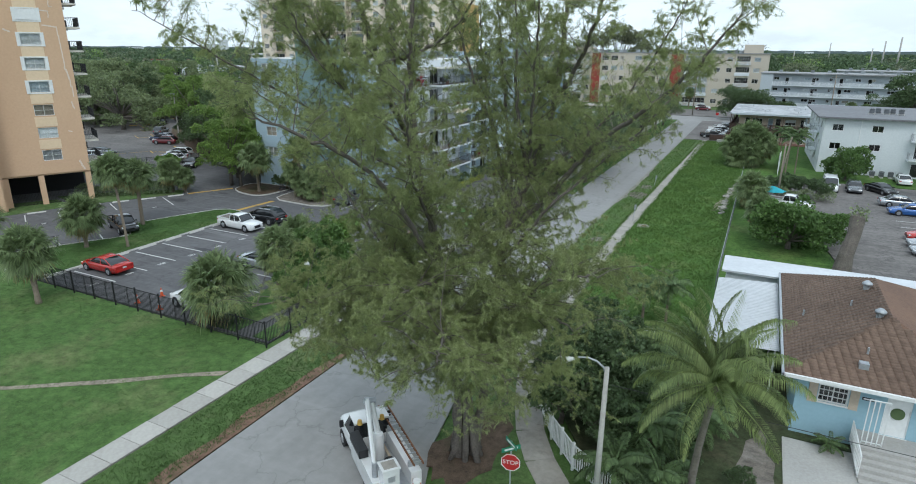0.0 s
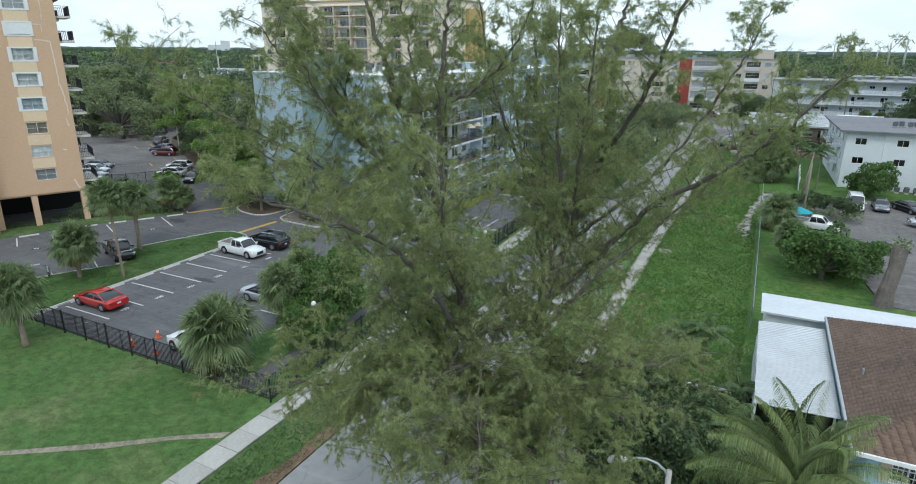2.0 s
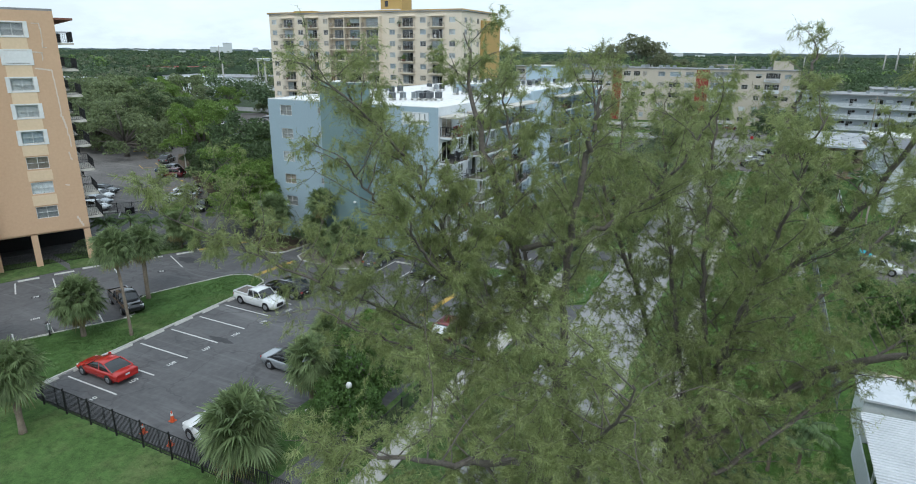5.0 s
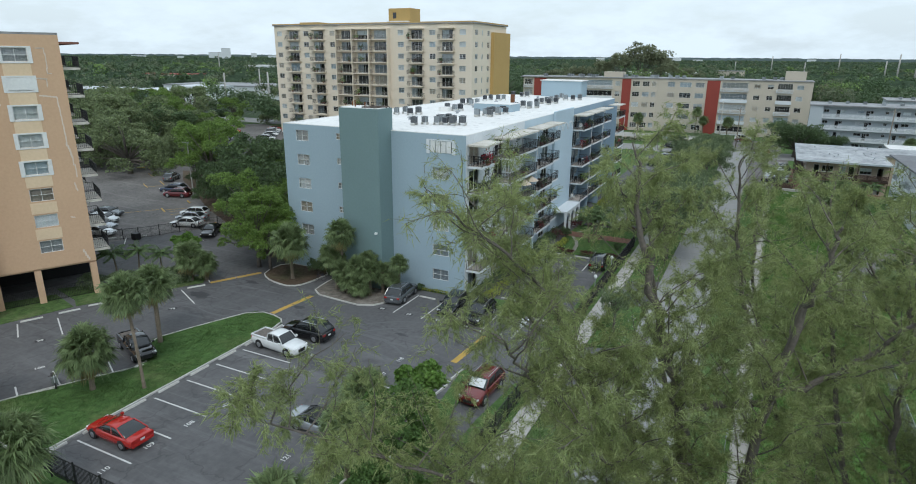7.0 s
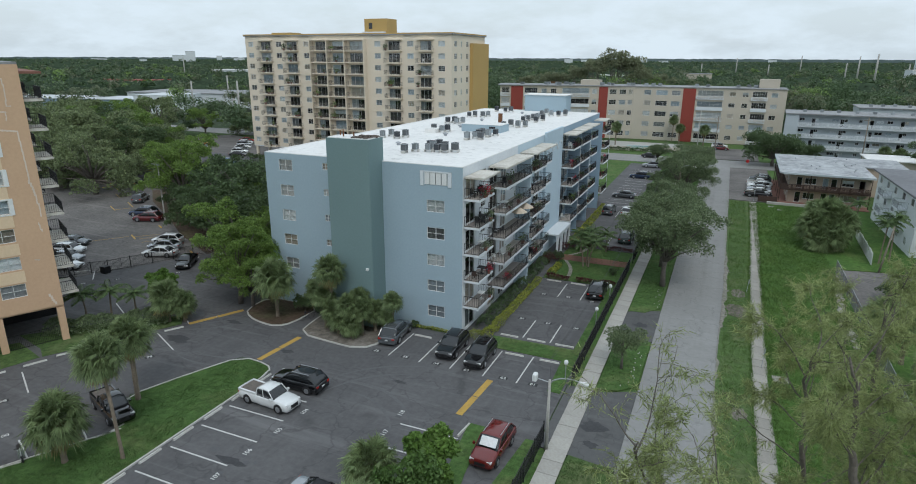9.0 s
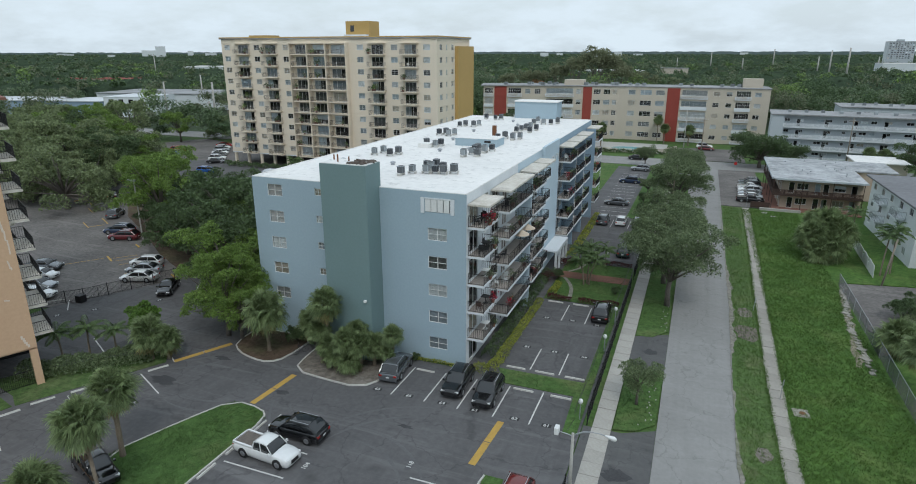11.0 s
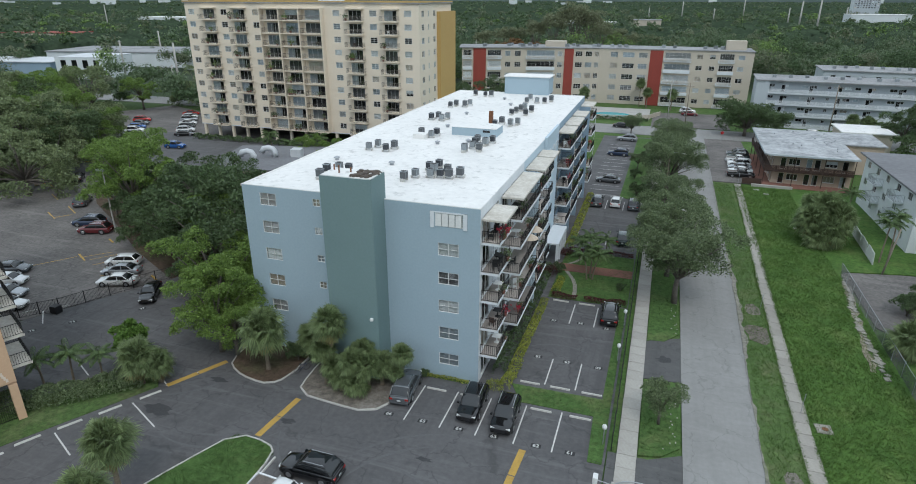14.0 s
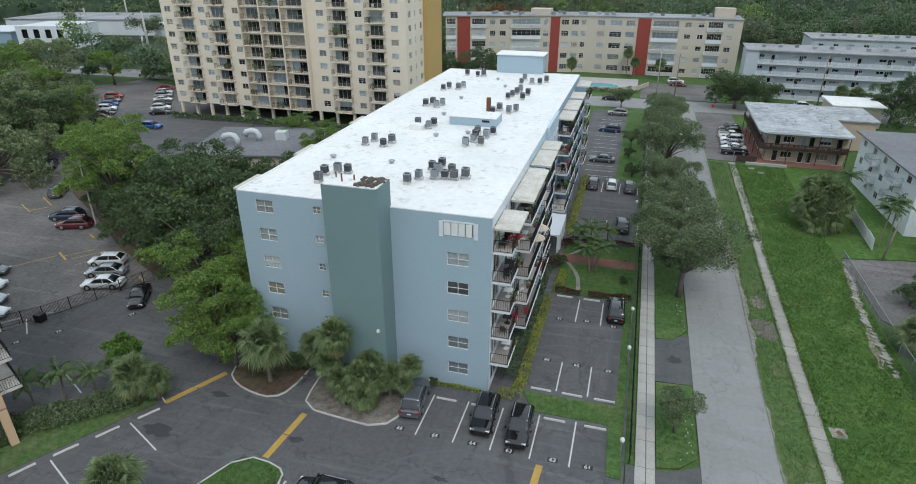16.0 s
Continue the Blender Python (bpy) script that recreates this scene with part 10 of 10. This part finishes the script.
canopy()
for seed, count, leaf_kind, what in ((201, 34, FORESTOLIVE, "tall grey-olive"), (202, 50, FORESTDEEP, "tall deep green"), (203, 34, FOREST, "tall mixed green"), (204, 8, FORESTBRIGHT, "tall fresh green")):
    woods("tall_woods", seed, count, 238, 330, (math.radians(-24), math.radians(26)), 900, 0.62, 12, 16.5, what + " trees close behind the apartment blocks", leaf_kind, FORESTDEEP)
for seed, share, leaf_kind, what in ((11, 0.26, FORESTOLIVE, "grey-olive"), (1, 0.40, FOREST, "mixed green"), (22, 0.24, FORESTDEEP, "deep green"), (5, 0.10, FORESTBRIGHT, "fresh bright green")):
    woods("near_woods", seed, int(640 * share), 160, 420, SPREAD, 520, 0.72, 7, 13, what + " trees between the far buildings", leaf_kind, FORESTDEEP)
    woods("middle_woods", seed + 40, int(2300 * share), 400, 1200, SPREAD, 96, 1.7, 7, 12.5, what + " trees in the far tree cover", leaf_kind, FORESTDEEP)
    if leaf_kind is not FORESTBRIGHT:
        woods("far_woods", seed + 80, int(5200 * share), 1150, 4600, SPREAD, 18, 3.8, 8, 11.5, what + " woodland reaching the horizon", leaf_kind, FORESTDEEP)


# ---- backdrop ring standing in for farther woods; distance haze is put into its colour
HAZE = mat("haze_blue_green", (0.15, 0.19, 0.19), (0.11, 0.145, 0.14), rough=1.0, big=0.01, fine=0.05, bump=0, spec=0.0)
bm = bmesh.new()
hz = random.Random(8)
low_edge = top_edge = None
for i in range(421):
    a = math.radians(-50 + 130 * i / 420)
    x, y = -15 - math.sin(a) * 4780, 20 + math.cos(a) * 4780
    z = 32 - 18 * (i / 420) + hz.uniform(-2.5, 2.5)
    lo, hi = bm.verts.new((x, y, -1)), bm.verts.new((x, y, z))
    if low_edge is not None:
        bm.faces.new((low_edge, lo, hi, top_edge))
    low_edge, top_edge = lo, hi
solid("backdrop", bm, HAZE, "backdrop band of far woods, haze-tinted pale blue-green", "backdrop", "structure")


# ---- tufts of longer grass near the camera's way
def tufts(name, seed, count, area, h, material, label, keep=lambda x, y: True):
    rng = np.random.default_rng(seed)
    x0, x1, y0, y1 = area
    c = np.stack([rng.uniform(x0, x1, count), rng.uniform(y0, y1, count)], 1)
    c = c[[keep(*q) for q in c]]
    blades = 4
    n = len(c) * blades
    p = np.repeat(c, blades, 0) + rng.normal(0, 0.05, (n, 2))
    drift = np.sin(p[:, 0] * 1.3 + 2 * np.sin(p[:, 1] * 0.41)) * np.sin(p[:, 1] * 0.9 + 1.5 * np.sin(p[:, 0] * 0.7))
    hh = h * rng.uniform(0.4, 1.25, n) * (1.0 + 0.22 * drift)
    d = rng.normal(0, 0.55, (n, 2)) * hh[:, None]
    s = rng.normal(0, 1, (n, 2))
    s = unit(s) * (0.008 + 0.05 * hh[:, None])
    z0 = np.full(n, 0.03)
    v = np.stack([np.c_[p - s, z0], np.c_[p + s, z0], np.c_[p + d, z0 + hh]], 1).reshape(-1, 3)
    tagged(part(name, soup(name, v, np.arange(3 * n).reshape(-1, 3), material), None), label, "grass", kind="stuff")


BLADE = leaf_mat("grass_blades", (0.140, 0.225, 0.056), (0.074, 0.138, 0.032), 0.42, 0.45)
tufts("grass_tufts", 5, 48000, (-11.7, -2.6, 34, 141), 0.2, BLADE, "long bright grass of the vacant lot")
tufts("grass_tufts", 6, 10000, (-15.9, -12.6, 34, 142), 0.15, BLADE, "rough grass on the verge beside the footpath", lambda x, y: x > road_edge(y) + 0.3 and x < path_line(y) - 0.5)
tufts("grass_tufts", 12, 26000, (-13.4, -10.2, 34, 142), 0.17, BLADE, "tall grass crowding the footpath's edges", lambda x, y: 0.48 < abs(x - path_line(y)) < 0.85)
LAWNB = leaf_mat("lawn_blades", (0.098, 0.165, 0.05), (0.068, 0.125, 0.036), 0.45)
tufts("grass_tufts", 7, 26000, (-60, -27.6, 6, 26.6), 0.06, LAWNB, "short lawn grass in front of the black fence")
tufts("grass_tufts", 8, 9000, (-25.2, -22.2, 5, 49), 0.12, LAWNB, "rough grass on the street verge")


def inside(poly):
    def test(x, y):
        hit = False
        for (x0, y0), (x1, y1) in zip(poly, poly[1:] + poly[:1]):
            if (y0 > y) != (y1 > y) and x < (x1 - x0) * (y - y0) / (y1 - y0) + x0:
                hit = not hit
        return hit
    return test


tufts("grass_tufts", 9, 26000, (-62.3, -52.4, 27.5, 51.4), 0.15, LAWNB, "mown grass blades on the kerbed island", inside(ISLAND))
tufts("grass_tufts", 10, 9000, (-37.0, -27.8, 62.9, 98.8), 0.12, LAWNB, "grass blades of the garden and strips", lambda x, y: y > 84.3 or (y < 65.3 and x > -35.4) or x > -28.6)
tufts("grass_tufts", 11, 9000, (-25.2, -22.3, 60, 180), 0.14, LAWNB, "grass blades on the street islands", lambda x, y: y < 70 or y > 80)


# ---------------------------------------------------------------- balcony furnishings and small things
def chair(x, y, z, turn, material, label):
    t = thing("patio_chair", label, "chair", pose(x, y, z, 0, 0, turn), "balcony chairs")
    part("seat", boxed(-0.24, 0.24, -0.24, 0.24, 0.40, 0.44), material, t)
    part("backrest", boxed(-0.24, 0.24, 0.2, 0.25, 0.44, 0.92), material, t)
    for sx in (-1, 1):
        part("armrest", boxed(sx * 0.25 - 0.025, sx * 0.25 + 0.025, -0.22, 0.22, 0.6, 0.64), material, t)
        for sy in (-1, 1):
            part("leg", boxed(sx * 0.21 - 0.02, sx * 0.21 + 0.02, sy * 0.21 - 0.02, sy * 0.21 + 0.02, 0, 0.4), material, t)


def table(x, y, z, material, label):
    t = thing("patio_table", label, "table", pose(x, y, z), "balcony tables")
    part("tabletop", boxed(-0.4, 0.4, -0.4, 0.4, 0.68, 0.72), material, t)
    part("pedestal", tubed([(0, 0, 0), (0, 0, 0.68)], [0.06, 0.05], 8), material, t)
    part("foot", tubed([(0, 0, 0), (0, 0, 0.03)], [0.28, 0.26], 10), material, t)


def plant(x, y, z, s, material, label):
    t = thing("potted_plant", label, "potted plant", pose(x, y, z), "potted plants")
    part("pot", tubed([(0, 0, 0), (0, 0, 0.32 * s)], [0.13 * s, 0.18 * s], 10), PINKBRICK, t)
    rng = np.random.default_rng(int(abs(x * 100 + y * 10 + z)))
    n = 70
    p = np.array((0, 0, 0.62 * s)) + rng.normal(0, 0.19 * s, (n, 3))
    part("foliage", leaves(rng, p, unit(p - np.array((0, 0, 0.3 * s))), 0.2 * s, material, "foliage"), None, t)


ff = random.Random(15)
for k in range(1, 6):
    z = FL * k + 0.215
    for n, (y0, y1) in enumerate(BAYS):
        if n == 3:
            continue
        if ff.random() < 0.85:
            m = ff.choice((WHITE, BLACK, BLACK, WOOD))
            lab = {"white_paint": "white plastic patio chair on a balcony", "black_metal": "black metal patio chair on a balcony", "brown_timber": "brown wooden patio chair on a balcony"}[m.name]
            for i in range(ff.randint(1, 3)):
                chair(BX1 + ff.uniform(0.5, 1.4), y0 + 0.8 + i * 1.1, z, ff.uniform(0, 360), m, lab)
        if ff.random() < 0.55:
            table(BX1 + 0.95, min(y1 - 0.7, y0 + 2.6), z, ff.choice((WHITE, BLACK)), "small patio table on a balcony")
        for i in range(ff.randint(0, 3)):
            plant(BX1 + 1.6, ff.uniform(y0 + 0.4, y1 - 0.4), z, ff.uniform(0.8, 1.3), ff.choice((LEAF, LEAFBRIGHT, LEAFDARK, LEAF, LEAFDARK, FLOWER)), "potted plant at a balcony railing")
for y, z in ((76.5, FL * 3 + 0.2), (79.0, FL * 3 + 0.2)):
    p = thing("parasol", "cream folded-out parasol on a balcony", "parasol", pose(BX1 + 1.6, y, z))
    part("pole", tubed([(0, 0, 0), (0.2, 0, 2.2)], [0.025, 0.025], 8), WOOD, p)
    part("canopy", tubed([(0.2, 0, 1.75), (0.2, 0, 2.3)], [0.95, 0.04], 8), CANVAS, p)

tp = random.Random(31)
for i in range(60):
    x0, x1 = tp.choice(BCOLS)
    z = 3.3 + 2.78 * tp.randint(0, 9) + 0.03
    if tp.random() < 0.8:
        plant(tp.uniform(x0 + 0.4, x1 - 0.4), TWY0 - 1.05, z, tp.uniform(1.1, 1.7), tp.choice((LEAF, LEAFDARK, LEAFBRIGHT)), "potted plant on a tower balcony")
    else:
        chair(tp.uniform(x0 + 0.5, x1 - 0.5), TWY0 - 0.7, z, tp.uniform(0, 360), tp.choice((WHITE, BLACK, WOOD)), "patio chair on a tower balcony")

# ---------------------------------------------------------------- pieces of the pavements and roofs
pavement("pavement_west", -26.15, -8.0, 182.0, 1.5, 1.52, WALK, "pale concrete slab pavement along the black fence", 0.01)
pavement("pavement_east", -12.1, 33.0, 143.0, 1.25, 1.5, WALKOLD, "old stained concrete slab footpath across the grass", 0.05, path_line)
corner_walk = thing("pavement_corner", "grey concrete corner pavement by the stop sign", "pavement", kind="structure")
WAYPOINTS = [(-6.3, 22.0), (-7.9, 24.0), (-9.1, 26.0), (-10.0, 28.2), (-10.8, 30.6), (-11.6, 33.2)]
for (x0, y0), (x1, y1) in zip(WAYPOINTS, WAYPOINTS[1:]):
    dx, dy = x1 - x0, y1 - y0
    ln = math.hypot(dx, dy)
    ox, oy = dy / ln * 0.72, -dx / ln * 0.72
    bm = bmesh.new()
    slab(bm, [(x0 - ox, y0 - oy), (x0 + ox, y0 + oy), (x1 + ox - dx / ln * 0.02, y1 + oy - dy / ln * 0.02), (x1 - ox - dx / ln * 0.02, y1 - oy - dy / ln * 0.02)], -0.05, 0.075)
    part("slab", bm, WALKOLD, corner_walk)
# shingles: proud courses on the two slopes that the camera passes
rest_v, rest_f = [], []
srng = random.Random(2)


def shingles(a, b, c, d, pitch=0.17):
    """Courses on the slope from the eave a-b up to the ridge c-d."""
    a, b, c, d = (Vector(p) for p in (a, b, c, d))
    nrm = (b - a).cross(c - a).normalized()
    if nrm.z < 0:
        nrm = -nrm
    up = ((c + d) / 2 - (a + b) / 2)
    rows = int(up.length / pitch)
    for i in range(rows):
        f = i / rows
        l, r = a + (d - a) * f, b + (c - b) * f
        along = (r - l).normalized()
        upd = nrm.cross(along).normalized()
        ln = (r - l).length
        k = 0
        x = -0.2 * (i % 2)
        while x < ln - 0.3:
            x0 = max(x, 0.0)
            x1 = min(x + 0.4, ln)
            n0 = len(rest_v)
            lift = srng.uniform(0.007, 0.012)
            for px, py, pz in ((x0, 0, 0.0), (x1 - 0.02, 0, 0.0), (x1 - 0.02, pitch, 0.0), (x0, pitch, 0.0), (x0, 0, lift), (x1 - 0.02, 0, lift), (x1 - 0.02, pitch, 0.006), (x0, pitch, 0.006)):
                q = l + along * px + upd * py + nrm * (pz + 0.004)
                rest_v.append(tuple(q))
            rest_f.extend([(n0 + 4, n0 + 5, n0 + 6, n0 + 7), (n0, n0 + 1, n0 + 5, n0 + 4), (n0 + 1, n0 + 2, n0 + 6, n0 + 5), (n0 + 3, n0, n0 + 4, n0 + 7)])
            x += 0.4


shingles(corner[0], corner[1], ridge[0], ridge[0])
shingles(corner[3], corner[0], ridge[0], ridge[1])
tagged(part("shingles", soup("shingles", np.array(rest_v), np.array(rest_f), mat("shingle_courses", (0.190, 0.128, 0.094), (0.112, 0.074, 0.055), rough=0.95, big=0.22, fine=5, bump=0.4, island=0.10, dirt=0.85, dirt_scale=0.5)), None, roof),
       "courses of weathered brown shingles", kind="stuff")
